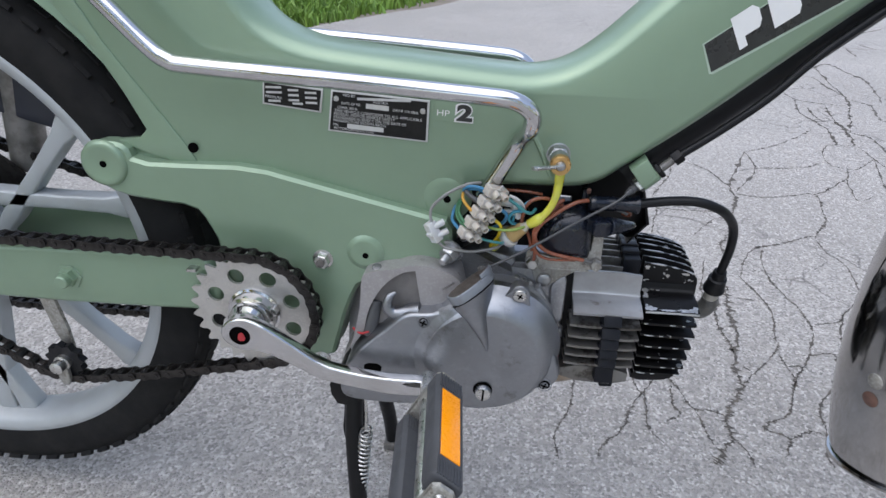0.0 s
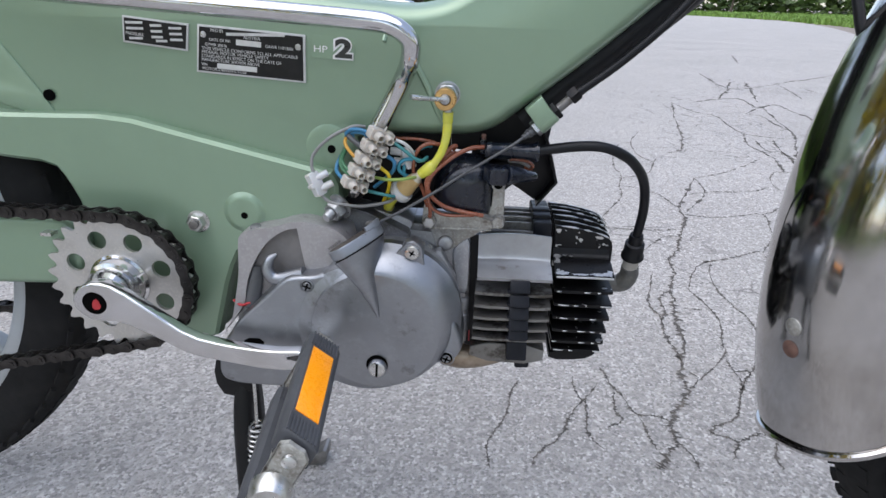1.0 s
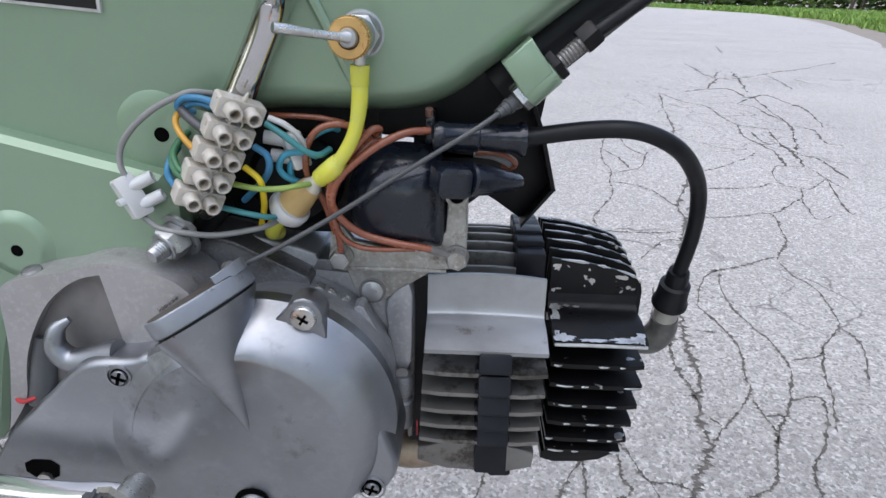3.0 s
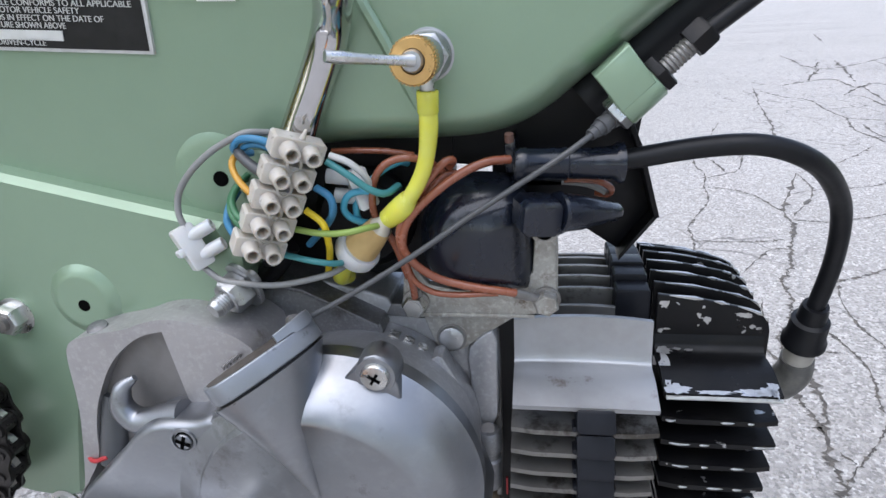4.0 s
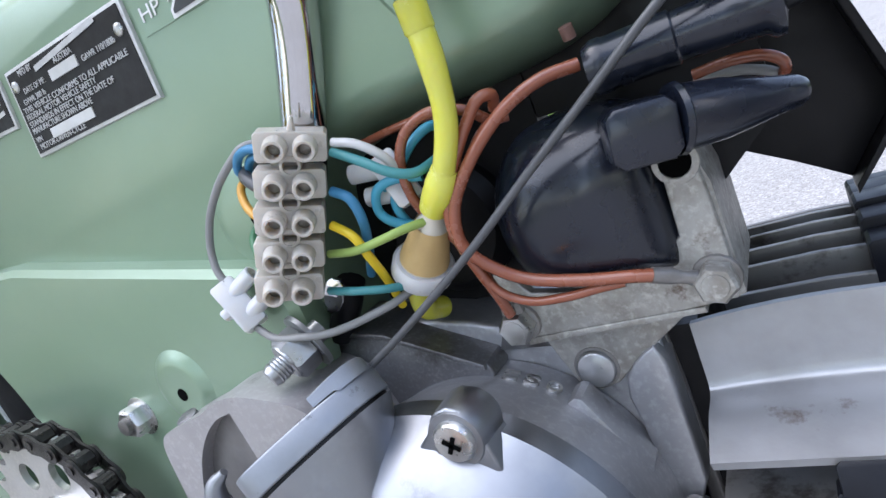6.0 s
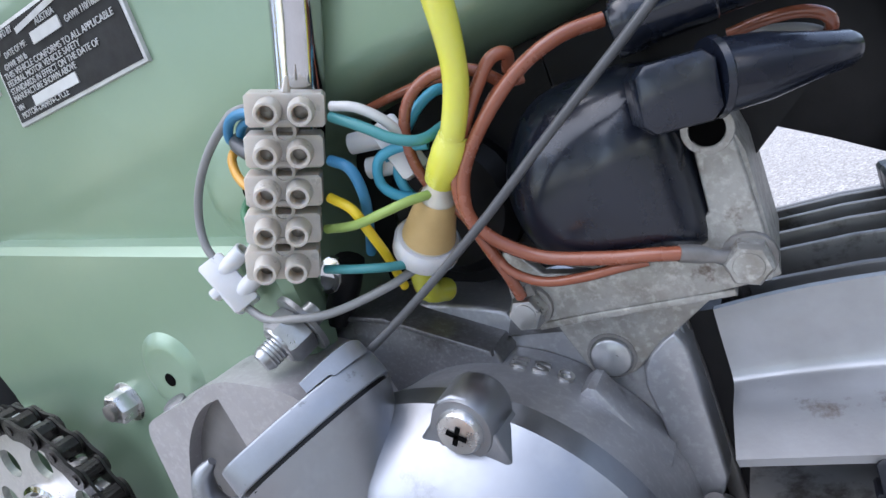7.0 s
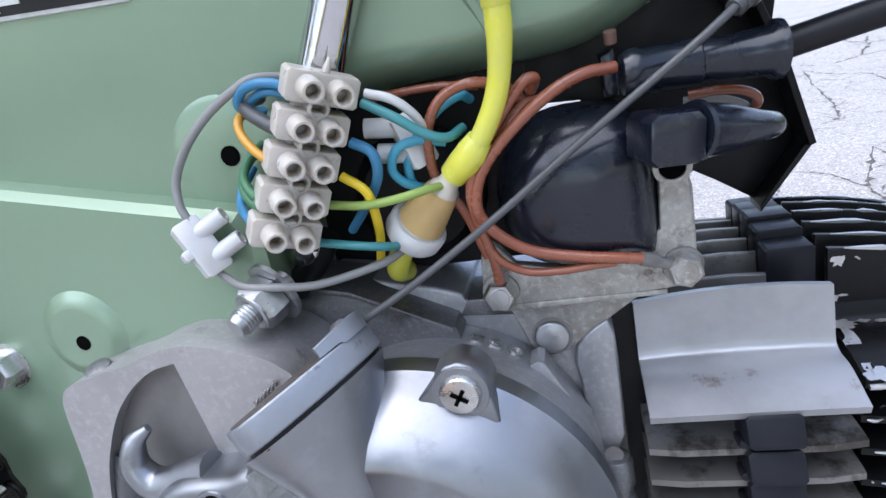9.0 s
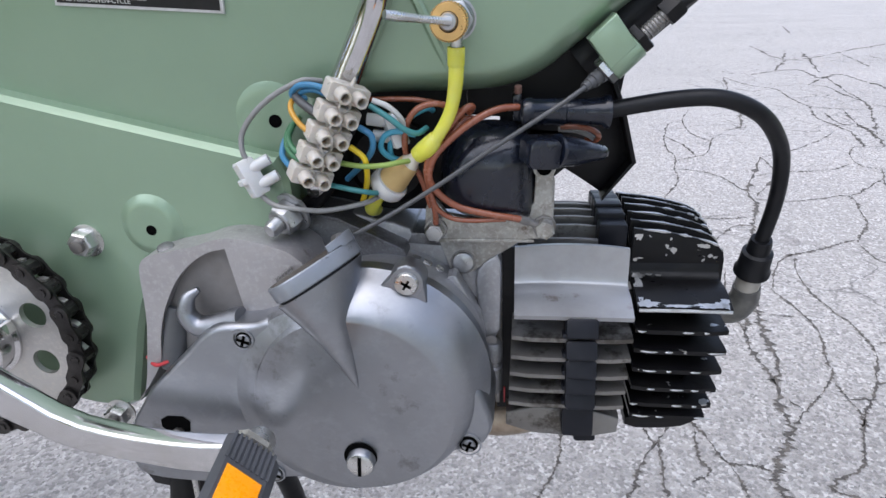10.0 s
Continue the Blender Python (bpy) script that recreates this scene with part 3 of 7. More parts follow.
LOOP_CRACKS = [[(0.762, 2.085), (0.683, 1.859), (0.661, 1.676), (0.688, 1.561), (0.711, 1.602)],
               [(0.683, 1.859), (0.625, 1.803), (0.572, 1.623), (0.546, 1.471), (0.547, 1.372), (0.518, 1.252), (0.503, 1.147), (0.445, 1.027), (0.423, 0.976)],
               [(0.541, 1.341), (0.601, 1.379), (0.642, 1.416), (0.693, 1.562)],
               [(0.518, 1.252), (0.568, 1.241), (0.613, 1.184), (0.629, 1.091), (0.639, 1.069)],
               [(0.572, 1.623), (0.603, 1.499), (0.601, 1.379)],
               [(0.415, 0.897), (0.475, 0.895), (0.535, 0.894), (0.581, 0.906)],
               [(0.423, 0.976), (0.415, 0.897), (0.378, 0.758)],
               [(0.574, 0.854), (0.535, 0.85), (0.464, 0.752)]]
MID_CRACKS = [[(0.634, 1.018), (0.693, 1.0), (0.765, 1.02), (0.832, 1.039), (0.811, 0.947), (0.788, 0.875), (0.743, 0.807), (0.724, 0.776)],
              [(0.73, 0.791), (0.672, 0.757), (0.619, 0.73), (0.568, 0.707)],
              [(0.696, 1.193), (0.773, 1.228), (0.836, 1.235), (0.903, 1.254), (0.963, 1.304)],
              [(0.767, 1.369), (0.829, 1.407), (0.909, 1.47), (0.999, 1.565), (1.07, 1.651)],
              [(1.078, 1.471), (1.043, 1.467), (0.99, 1.366), (0.974, 1.278), (1.008, 1.255), (1.04, 1.259), (1.126, 1.352)],
              [(1.078, 1.471), (1.132, 1.478), (1.133, 1.414), (1.126, 1.352), (1.121, 1.242)],
              [(1.008, 1.255), (0.97, 1.175), (0.874, 1.073), (0.839, 1.04)],
              [(0.767, 1.369), (0.741, 1.199), (0.634, 1.018)],
              [(1.126, 1.352), (1.031, 1.09), (1.035, 1.06)],
              [(0.97, 1.175), (0.919, 1.016), (0.979, 1.042)]]
FAR_CRACKS = [[(0.997, 2.381), (0.941, 2.114), (0.85, 1.79), (0.768, 1.691)],
              [(1.12, 2.906), (1.152, 2.641), (1.221, 2.494), (1.192, 2.279), (1.191, 2.096), (1.273, 2.031), (1.361, 2.012)],
              [(0.997, 2.381), (1.079, 2.712), (1.12, 2.906)],
              [(1.191, 2.096), (1.124, 1.876), (1.127, 1.741), (1.12, 1.619), (1.078, 1.471)],
              [(1.19, 1.986), (1.157, 1.789), (1.198, 1.709), (1.16, 1.572)],
              [(1.273, 2.031), (1.209, 1.796), (1.177, 1.627), (1.132, 1.478)],
              [(1.397, 2.604), (1.441, 2.533), (1.422, 2.317), (1.405, 2.129), (1.285, 1.853), (1.187, 1.628)],
              [(1.397, 2.604), (1.554, 2.803), (1.475, 2.465), (1.423, 2.191)],
              [(1.405, 2.129), (1.441, 2.025), (1.378, 1.82), (1.415, 1.781)],
              [(1.187, 1.628), (1.224, 1.559), (1.185, 1.331)]]
FARTHER_CRACKS = [[(1.77, 4.465), (1.698, 4.008), (1.661, 3.69), (1.701, 3.56), (1.878, 3.655), (2.066, 3.844), (2.272, 4.051), (2.458, 4.198), (2.795, 4.541), (3.184, 4.936)],
                  [(2.712, 6.386), (2.401, 5.343)],
                  [(1.91, 3.962), (1.756, 3.442), (1.609, 3.004)],
                  [(1.806, 3.937), (1.634, 3.518)],
                  [(2.149, 3.634), (2.163, 3.456)],
                  [(1.259, 2.934), (1.424, 3.07), (1.556, 3.097), (1.524, 2.797), (1.66, 2.916), (1.663, 2.736)],
                  [(2.086, 3.849), (1.996, 3.419), (1.928, 3.174)],
                  [(1.663, 2.736), (1.654, 2.496), (1.518, 2.091)],
                  [(1.424, 3.07), (1.652, 3.522), (1.701, 3.56)]]
for group, w in ((MAIN_CRACKS, 0.0085), (SIDE_CRACKS, 0.005), (NEAR_CRACKS, 0.0036), (RIGHT_CRACKS, 0.0034), (LOW_CRACKS, 0.0034), (LOOP_CRACKS, 0.0048), (MID_CRACKS, 0.005), (FAR_CRACKS, 0.0095), (FARTHER_CRACKS, 0.016)):
    for pts in group:
        crack_line(pts, w, rng, crack_shape)
cracks = new("road_cracks", crack_shape.mesh("road_cracks", CRACK))
tagged(cracks, "ragged dark cracks in the old asphalt, filled with grit", "cracks", kind="stuff")


def verge(name, edge, out, seed, count, near, deep):
    """Tufts of grass beside the road."""
    r = random.Random(seed)
    pts = [Vector((x, y, 0)) for x, y in edge]
    s = Shape()
    for _ in range(count):
        k = r.choices(range(len(pts) - 1), ([2, 4, 8, 8, 8] + [7] * 9)[:len(pts) - 1])[0]
        q = pts[k].lerp(pts[k + 1], r.random())
        off = near + r.random() ** 1.5 * deep + r.gauss(0, 0.07)
        x, y = q.x + out * off, q.y
        h = 0.05 + 0.16 * min(1, max(0.1, off)) * r.random()
        for _ in range(3):
            a = r.random() * 6.28
            w = 0.006 + 0.006 * r.random() + q.length * 0.0006
            dx, dy = math.cos(a) * w, math.sin(a) * w
            lx, ly = r.gauss(0, h * 0.4), r.gauss(0, h * 0.4)
            bx, by = x + r.gauss(0, 0.03), y + r.gauss(0, 0.03)
            s.add([(bx - dx, by - dy, -0.012), (bx + dx, by + dy, -0.012), (bx + lx * 0.5 + dx * 0.7, by + ly * 0.5 + dy * 0.7, h * 0.7), (bx + lx, by + ly, h), (bx + lx * 0.5 - dx * 0.7, by + ly * 0.5 - dy * 0.7, h * 0.7)],
                  [(0, 1, 2, 4), (4, 2, 3)])
    ob = new(name, s.mesh(name, GRASS))
    return tagged(ob, "bright green uncut grass along the road edge", "grass", kind="stuff")


verge("grass", LEFT_EDGE, -1, 11, 15000, 0.22, 3.5)
verge("grass", RIGHT_EDGE, 1, 12, 26000, 0.75, 9.0)


def tree(x, y, height, leaf_mat, seed, label, spread=1.6, low=0.25, leaves=1500, leaf=0.13):
    r = random.Random(seed)
    root = new("tree")
    tagged(root, label, "tree", "roadside trees")
    s = Shape()
    top = Vector((x + r.gauss(0, 0.2), y + r.gauss(0, 0.2), height * 0.9))
    base = Vector((x, y, -0.02))
    tube([base, base.lerp(top, 0.35) + Vector((r.gauss(0, 0.12), r.gauss(0, 0.12), 0)), base.lerp(top, 0.7), top], [0.035 * height * 0.5, 0.02 * height * 0.5, 0.008], 8, 5, shape=s)
    tips = []
    for i in range(16):
        f = low + (0.95 - low) * r.random()
        p = base.lerp(top, f)
        a = r.random() * 6.28
        ln = spread * (1.15 - f) * (0.6 + 0.6 * r.random())
        q = p + Vector((math.cos(a) * ln, math.sin(a) * ln, ln * (0.2 + 0.5 * r.random())))
        tube([p, p.lerp(q, 0.5) + Vector((0, 0, ln * 0.12)), q], [0.014 * height * 0.3, 0.004], 5, 4, shape=s)
        tips += [p.lerp(q, 0.55), p.lerp(q, 0.8), q]
    part("trunk", s, BARK, root)
    c = Shape()
    for i in range(leaves):
        t = r.choice(tips)
        q = t + Vector((r.gauss(0, spread * 0.22), r.gauss(0, spread * 0.22), r.gauss(0, spread * 0.18)))
        n = Vector((r.gauss(0, 1), r.gauss(0, 1), r.gauss(0.6, 1))).normalized()
        _, u, w = basis(n)
        k = leaf * (0.5 + r.random())
        c.add([q - u * k * 0.5, q + w * k * 0.28, q + u * k * 0.6, q - w * k * 0.28], [(0, 1, 2, 3)])
    part("crown", c, leaf_mat, root)
    return root


rt = random.Random(3)
spots = []
for i in range(15):
    f = i / 14
    spots.append((-4.2 + 6.0 * f + rt.gauss(0, 0.5) - 1.2 * (i % 2), 4.5 + 19 * f + rt.gauss(0, 0.6)))
for i in range(9):
    spots.append((15.5 + i * 2.2 + rt.gauss(0, 0.5), 7.5 + i * 4.0 + rt.gauss(0, 0.8)))
spots += [(14 - 2.6 * i + rt.gauss(0, 0.5), 36 + 1.6 * i + rt.gauss(0, 1)) for i in range(9)]
spots += [(13.5 + 0.42 * i + 0.9 * (i % 2) + rt.gauss(0, 0.2), 7.0 + 1.05 * i + rt.gauss(0, 0.3)) for i in range(18)]
spots += [(17.6 + 0.7 * i + rt.gauss(0, 0.2), 29.5 - 0.9 * i + 1.5 * (i % 2)) for i in range(9)]
spots += [(20.0 + 1.6 * i + rt.gauss(0, 0.3), 19.0 + 1.2 * i + 2.0 * (i % 2)) for i in range(8)]
for i, (x, y) in enumerate(spots):
    tree(x, y, 3.6 + 1.8 * rt.random(), LEAF, 100 + i, "dense green roadside tree with a thin brown trunk", 1.3, 0.05, 1300, 0.14)
for i, (x, y) in enumerate([(-8.5, -4.0), (-7.5, -8.5), (9.5, -3.5), (6.0, -6.5), (1.6, -7.5), (-1.4, -7.0), (3.4, -7.2), (11.0, 2.5), (-3.0, -7.5), (10.5, -0.5), (11.0, -5.0)]):
    tree(x, y, 4.5 + 2.0 * rt.random(), LEAF_YELLOW if i in (0, 1, 2, 3, 6, 8, 9, 10) else LEAF, 200 + i, "tall roadside tree with yellowing leaves" if i in (0, 1, 2, 3, 6, 8, 9, 10) else "tall green roadside tree", 1.7, 0.05, 3600, 0.13)


def hedgerow(line_pts, height, depth, count, seed, leaf_mat, label):
    """A thick bank of leaves along a line, uneven on top."""
    r = random.Random(seed)
    p = spline([(x, y, 0) for x, y in line_pts], 8)
    s = Shape()
    for _ in range(count):
        k = r.randrange(len(p) - 1)
        q = p[k].lerp(p[k + 1], r.random())
        top = height * (0.7 + 0.3 * math.sin(q.x * 1.3) * math.cos(q.y * 0.9 + 1.0))
        o = q + Vector((r.gauss(0, depth), r.gauss(0, depth), r.random() ** 0.8 * top))
        _, u, w = basis(Vector((r.gauss(0, 1), r.gauss(0, 1), r.gauss(0.5, 1))).normalized())
        k = 0.12 + 0.16 * r.random()
        s.add([o - u * k, o + w * k * 0.55, o + u * k, o - w * k * 0.55], [(0, 1, 2, 3)])
    return tagged(new("hedgerow", s.mesh("hedgerow", leaf_mat)), label, "hedge", kind="stuff")


hedgerow([(34, 8), (26, 16), (22, 26), (17, 34), (12, 40), (2, 47), (-8, 53)], 3.2, 0.7, 15000, 31, LEAF, "green undergrowth where the road bends away")
hedgerow([(-6.5, -2), (-5.8, 4), (-5.0, 8), (-4.0, 12), (-2.2, 18), (-1.6, 25), (-5.5, 31)], 3.6, 0.6, 15000, 33, LEAF, "green undergrowth along the road edge")
for i, (x, y) in enumerate([(-3.7, 0.9), (-4.1, 2.0), (-3.5, -0.6)]):
    tree(x, y, 4.4, LEAF_YELLOW, 260 + i, "tall roadside tree with yellowing leaves", 1.4, 0.08, 1900, 0.16)


# ---------------------------------------------------------------- the moped
moped = new("moped")
tagged(moped, "mint green moped on its stand with bare engine and loose wires", "moped")
NEAR = (0, -1, 0)

# --- pressed steel frame
FRAME = [(-0.283, 0.62), (-0.287, 0.555), (-0.280, 0.52), (-0.262, 0.485), (-0.233, 0.437), (-0.212, 0.40), (-0.189, 0.36), (-0.186, 0.32), (-0.183, 0.28),
         (-0.165, 0.245), (-0.13, 0.23), (-0.094, 0.226), (-0.086, 0.25), (-0.074, 0.29), (-0.062, 0.314), (-0.03, 0.322), (0.002, 0.328), (0.014, 0.34),
         (0.016, 0.37), (0.024, 0.394), (0.055, 0.3975), (0.092, 0.397), (0.112, 0.399), (0.127, 0.4055), (0.139, 0.4155), (0.155, 0.4275), (0.19, 0.4555),
         (0.238, 0.4985), (0.28, 0.5355), (0.36, 0.606), (0.39, 0.635), (0.30, 0.69), (0.21, 0.602), (0.1377, 0.5305), (0.1137, 0.507), (0.091, 0.4915),
         (0.07, 0.4858), (0.045, 0.4868), (-0.011, 0.4922), (-0.0715, 0.498), (-0.105, 0.5035), (-0.1275, 0.5146), (-0.141, 0.53), (-0.165, 0.575), (-0.19, 0.62)]
frame_out = rounded(FRAME, 2)
part("frame", slab(frame_out, 0.033, -0.033, 0.017, 0.025, 6, both=True), GREEN, moped, "mint green pressed steel frame", 60)
# welded seam where the carrier bracket joins the crest
part("frame_seam", tube([(0.043, -0.014, 0.4855), (0.044, -0.022, 0.480), (0.047, -0.030, 0.470), (0.046, -0.034, 0.462)], 0.0016, 8), GREEN, moped)
part("frame_rib", tube([(0.062, -0.031, 0.461), (0.068, -0.0335, 0.447), (0.076, -0.0335, 0.431), (0.086, -0.031, 0.408)], 0.0022, 8), GREEN, moped)

SKIRT = [(-0.33, 0.62), (-0.300, 0.545), (-0.287, 0.529), (-0.263, 0.500), (-0.243, 0.462), (-0.231, 0.4335), (-0.238, 0.427), (-0.262, 0.424), (-0.205, 0.405),
         (-0.190, 0.402), (-0.199, 0.42), (-0.250, 0.498), (-0.268, 0.533), (-0.283, 0.62)]
for side in (-1, 1):
    part("frame_skirt", slab(SKIRT, side * 0.0295, side * 0.0342, 0.0012), GREEN, moped)

mg = Shape()
gv, gf = [], []
for i in range(37):
    a = radians(34 + 4.4 * i)
    for y, r in ((-0.041, 0.286), (-0.036, 0.297), (-0.018, 0.303), (0.018, 0.303), (0.036, 0.297), (0.041, 0.286)):
        gv.append((-0.482 + r * math.cos(a), y * 0.70, 0.305 + r * math.sin(a)))
for i in range(36):
    for j in range(5):
        gf.append((i * 6 + j, i * 6 + j + 1, i * 6 + j + 7, i * 6 + j + 6))
part("rear_mudguard", mg.add(gv, gf), GREEN, moped, "green rear mudguard under the frame")

# --- raised lower panel with its sharp shoulder
PANEL = [(-0.262, 0.4265), (-0.2465, 0.4225), (-0.243, 0.4095), (-0.2, 0.4095), (-0.146, 0.4105), (-0.1, 0.3992), (-0.069, 0.3918), (-0.0064, 0.3768), (0.0125, 0.3725),
         (0.0135, 0.338), (0.0, 0.328), (-0.03, 0.3215), (-0.063, 0.313), (-0.075, 0.29), (-0.087, 0.25), (-0.0935, 0.2275), (-0.13, 0.2315), (-0.165, 0.246), (-0.1825, 0.281),
         (-0.184, 0.338), (-0.1925, 0.36), (-0.2, 0.3715), (-0.235, 0.3745), (-0.262, 0.3785), (-0.281, 0.389), (-0.2885, 0.4065), (-0.281, 0.421)]
part("lower_panel", slab(rounded(PANEL, 1), -0.030, -0.0415, 0.0052, 0.0090, 2, flat=0.002), GREEN, moped, "raised lower pressing of the frame", 24)
pb = part("pivot_boss", lathe((-0.268, -0.0405, 0.4065), NEAR, [(0, 0.0195), (0.003, 0.0185), (0.0045, 0.016), (0.0035, 0.013), (0.003, 0.0)], 32), GREEN, moped, "round green pressing with a bolt hole", 60)
part("bolt_hole", lathe((-0.268, -0.0434, 0.4065), NEAR, [(0, 0.0028), (0.0006, 0.0028)], 14), HOLE, pb)
db = part("dimple_boss", lathe((-0.0588, -0.0405, 0.3405), NEAR, [(-0.0006, 0.0184), (0.0002, 0.0170), (0.0012, 0.0154), (0.0022, 0.0138), (0.0030, 0.0123), (0.0034, 0.0112), (0.0035, 0.0102), (0.0035, 0.0060), (0.0035, 0.0)], 36), GREEN, moped, "round green dimple with a small hole", 85)
part("bolt_hole", lathe((-0.0583, -0.0438, 0.3388), NEAR, [(0, 0.0026), (0.0004, 0.0026)], 14), HOLE, db)
hb = part("upper_boss", lathe((0.0050, -0.0325, 0.3890), NEAR, [(-0.0030, 0.0215), (-0.0008, 0.0195), (0.0004, 0.0172), (0.0010, 0.0145), (0.0013, 0.0115), (0.0013, 0.0)], 40), GREEN, moped, "round green dimple with a small hole", 85)
part("bolt_hole", lathe((0.0069, -0.0336, 0.3882), NEAR, [(0, 0.0030), (0.0006, 0.0030)], 14), HOLE, hb)
part("bolt_hole", lathe((-0.195, -0.0332, 0.4205), NEAR, [(0, 0.0040), (0.0017, 0.0040)], 18), HOLE, moped)
for x, z, turn in ((-0.095, 0.332, 10), (-0.1046, 0.2271, 25)):
    w = part("washer", lathe((x, -0.0408, z), NEAR, [(0, 0.0085), (0.001, 0.0085), (0.0012, 0.0075)], 24), ZINC, moped)
    part("nut", hexnut((x, -0.042, z), NEAR, 0.0115, 0.0065, turn=turn), ZINC, w, "zinc plated nut")
    part("stud_end", lathe((x, -0.048, z), NEAR, [(0, 0.0034), (0.0025, 0.0034), (0.0028, 0.0028)], 14), ALU_DARK, w)

part("frame_web", slab([(-0.262, 0.400), (-0.205, 0.395), (-0.190, 0.415), (-0.215, 0.424), (-0.262, 0.4235)], -0.020, -0.0312, 0.002), GREEN, moped)

# --- plates and stickers
small_plate = part("tyre_plate", slab([(-0.1335, 0.4577), (-0.089, 0.4527), (-0.086, 0.4703), (-0.1312, 0.475)], -0.0325, -0.0342, 0.0003), PLATE_SILVER, moped, "small black tyre pressure plate with pale lettering")
part("plate_field", slab([(-0.1320, 0.4589), (-0.0902, 0.4541), (-0.0874, 0.4692), (-0.1300, 0.4737)], -0.034, -0.0345, 0.0), PLATE_BLACK, small_plate)
for i, (a, b) in enumerate(((0, 0.30), (0.42, 0.62), (0.74, 0.96))):
    for j in range(3 if i else 2):
        x0, x1 = -0.1295 + 0.04 * a, -0.1295 + 0.04 * b
        z = 0.4712 - 0.0037 * j - 0.0045 * (a + b) / 2
        bars([(x0, x1, -0.0347, z, 0.0016)], PLATE_SILVER, small_plate)
letters("lettering", "PRESSURE", 0.0028, on_side(-0.1305, -0.0347, 0.4638, -6), PLATE_SILVER, small_plate, 0.0125)
bars([(-0.1285, -0.119, -0.0347, 0.4605, 0.0016), (-0.11, -0.102, -0.0347, 0.4590, 0.0016)], PLATE_SILVER, small_plate)

ident = part("identification_plate", slab([(-0.0845, 0.4393), (-0.0086, 0.4337), (-0.0069, 0.465), (-0.0799, 0.4704)], -0.0325, -0.0344, 0.0003), PLATE_SILVER, moped, "black identification plate with pale lettering and two blank fields")
part("plate_field", slab([(-0.0830, 0.4405), (-0.0100, 0.4350), (-0.0085, 0.4638), (-0.0786, 0.4690)], -0.0340, -0.0347, 0.0), PLATE_BLACK, ident)


def plate_point(u, v):
    """A place on the plate: u along it from 0 to 1, v down it from 0 to 1."""
    a, b = Vector((-0.0786, 0.4690)).lerp(Vector((-0.0085, 0.4638)), u), Vector((-0.0830, 0.4405)).lerp(Vector((-0.0100, 0.4350)), u)
    p = a.lerp(b, v)
    return p.x, p.y


def plate_text(u, v, text, size, width):
    x, z = plate_point(u, v)
    letters("lettering", text, size, on_side(x, -0.0350, z, -4.3), PLATE_SILVER, ident, width)


plate_text(0.11, 0.06, "MFD BY", 0.0030, 0.009)
x, z = plate_point(0.26, 0.06)
bars([(x, x + 0.04, -0.0350, z - 0.0015, 0.0019)], PLATE_SILVER, ident)
plate_text(0.43, 0.15, "AUSTRIA", 0.0029, 0.0115)
plate_text(0.10, 0.27, "DATE OF MF:", 0.0028, 0.0145)
plate_text(0.64, 0.30, "GAWR 110/180lb", 0.0028, 0.019)
plate_text(0.06, 0.385, "GVWR 300 lb", 0.0028, 0.015)
plate_text(0.03, 0.475, "THIS VEHICLE CONFORMS TO ALL APPLICABLE", 0.0029, 0.066)
plate_text(0.03, 0.56, "FEDERAL MOTOR VEHICLE SAFETY", 0.0029, 0.046)
plate_text(0.03, 0.65, "STANDARDS IN EFFECT ON THE DATE OF", 0.0029, 0.055)
plate_text(0.03, 0.735, "MANUFACTURE SHOWN ABOVE", 0.0029, 0.040)
plate_text(0.03, 0.845, "VIN", 0.0027, 0.004)
plate_text(0.04, 0.94, "MOTOR-DRIVEN-CYCLE", 0.0029, 0.0305)
for u0, u1, v0, v1 in ((0.36, 0.60, 0.21, 0.335), (0.18, 0.56, 0.79, 0.91)):
    q = [plate_point(u0, v1), plate_point(u1, v1), plate_point(u1, v0), plate_point(u0, v0)]
    part("blank_field", slab(q, -0.0345, -0.0351, 0.0), PLATE_BLANK, ident)
for u, v in ((0.04, 0.17), (0.955, 0.24)):
    x, z = plate_point(u, v)
    part("rivet", lathe((x, -0.0345, z), NEAR, [(0, 0.0022), (0.0006, 0.002), (0.0011, 0.001)], 14), ZINC, ident)

sticker = part("power_sticker", slab([(-0.0035, 0.4508), (0.0255, 0.4488), (0.0265, 0.4632), (-0.0025, 0.4652)], -0.0325, -0.0334, 0.0), GREEN, moped, "clear sticker reading HP 2")
letters("figure_border", "2", 0.0158, on_side(0.0130, -0.0338, 0.4564, -3), WHITE_INK, sticker, 0.0140, bold=0.0018)
letters("lettering", "2", 0.0158, on_side(0.0130, -0.0342, 0.4564, -3), DECAL_BLACK, sticker, 0.0118, bold=0.0007)
letters("lettering", "HP", 0.0062, on_side(-0.0022, -0.0337, 0.4563, -3), WHITE_INK, sticker, 0.0092)

decal = part("tank_decal", slab([(0.1757, 0.5095), (0.1838, 0.4905), (0.1862, 0.4902), (0.262, 0.5405), (0.262, 0.575)], -0.0325, -0.0332, 0.0), DECAL_EDGE, moped, "black stripe decal with a pale border and white blocks")
part("decal_field", slab([(0.1768, 0.5093), (0.1850, 0.4918), (0.262, 0.5422), (0.262, 0.5745)], -0.033, -0.0336, 0.0), DECAL_BLACK, decal)
DM = Matrix.Translation((0.2000, -0.0338, 0.5065)) @ Euler((radians(90), 0, 0)).to_matrix().to_4x4() @ Matrix.Rotation(radians(37), 4, "Z")


def decal_bar(pts):
    s = Shape()
    s.add([DM @ Vector((x, y, 0)) for x, y in pts], [tuple(range(len(pts)))])
    part("logo_bar", s, WHITE_INK, decal)


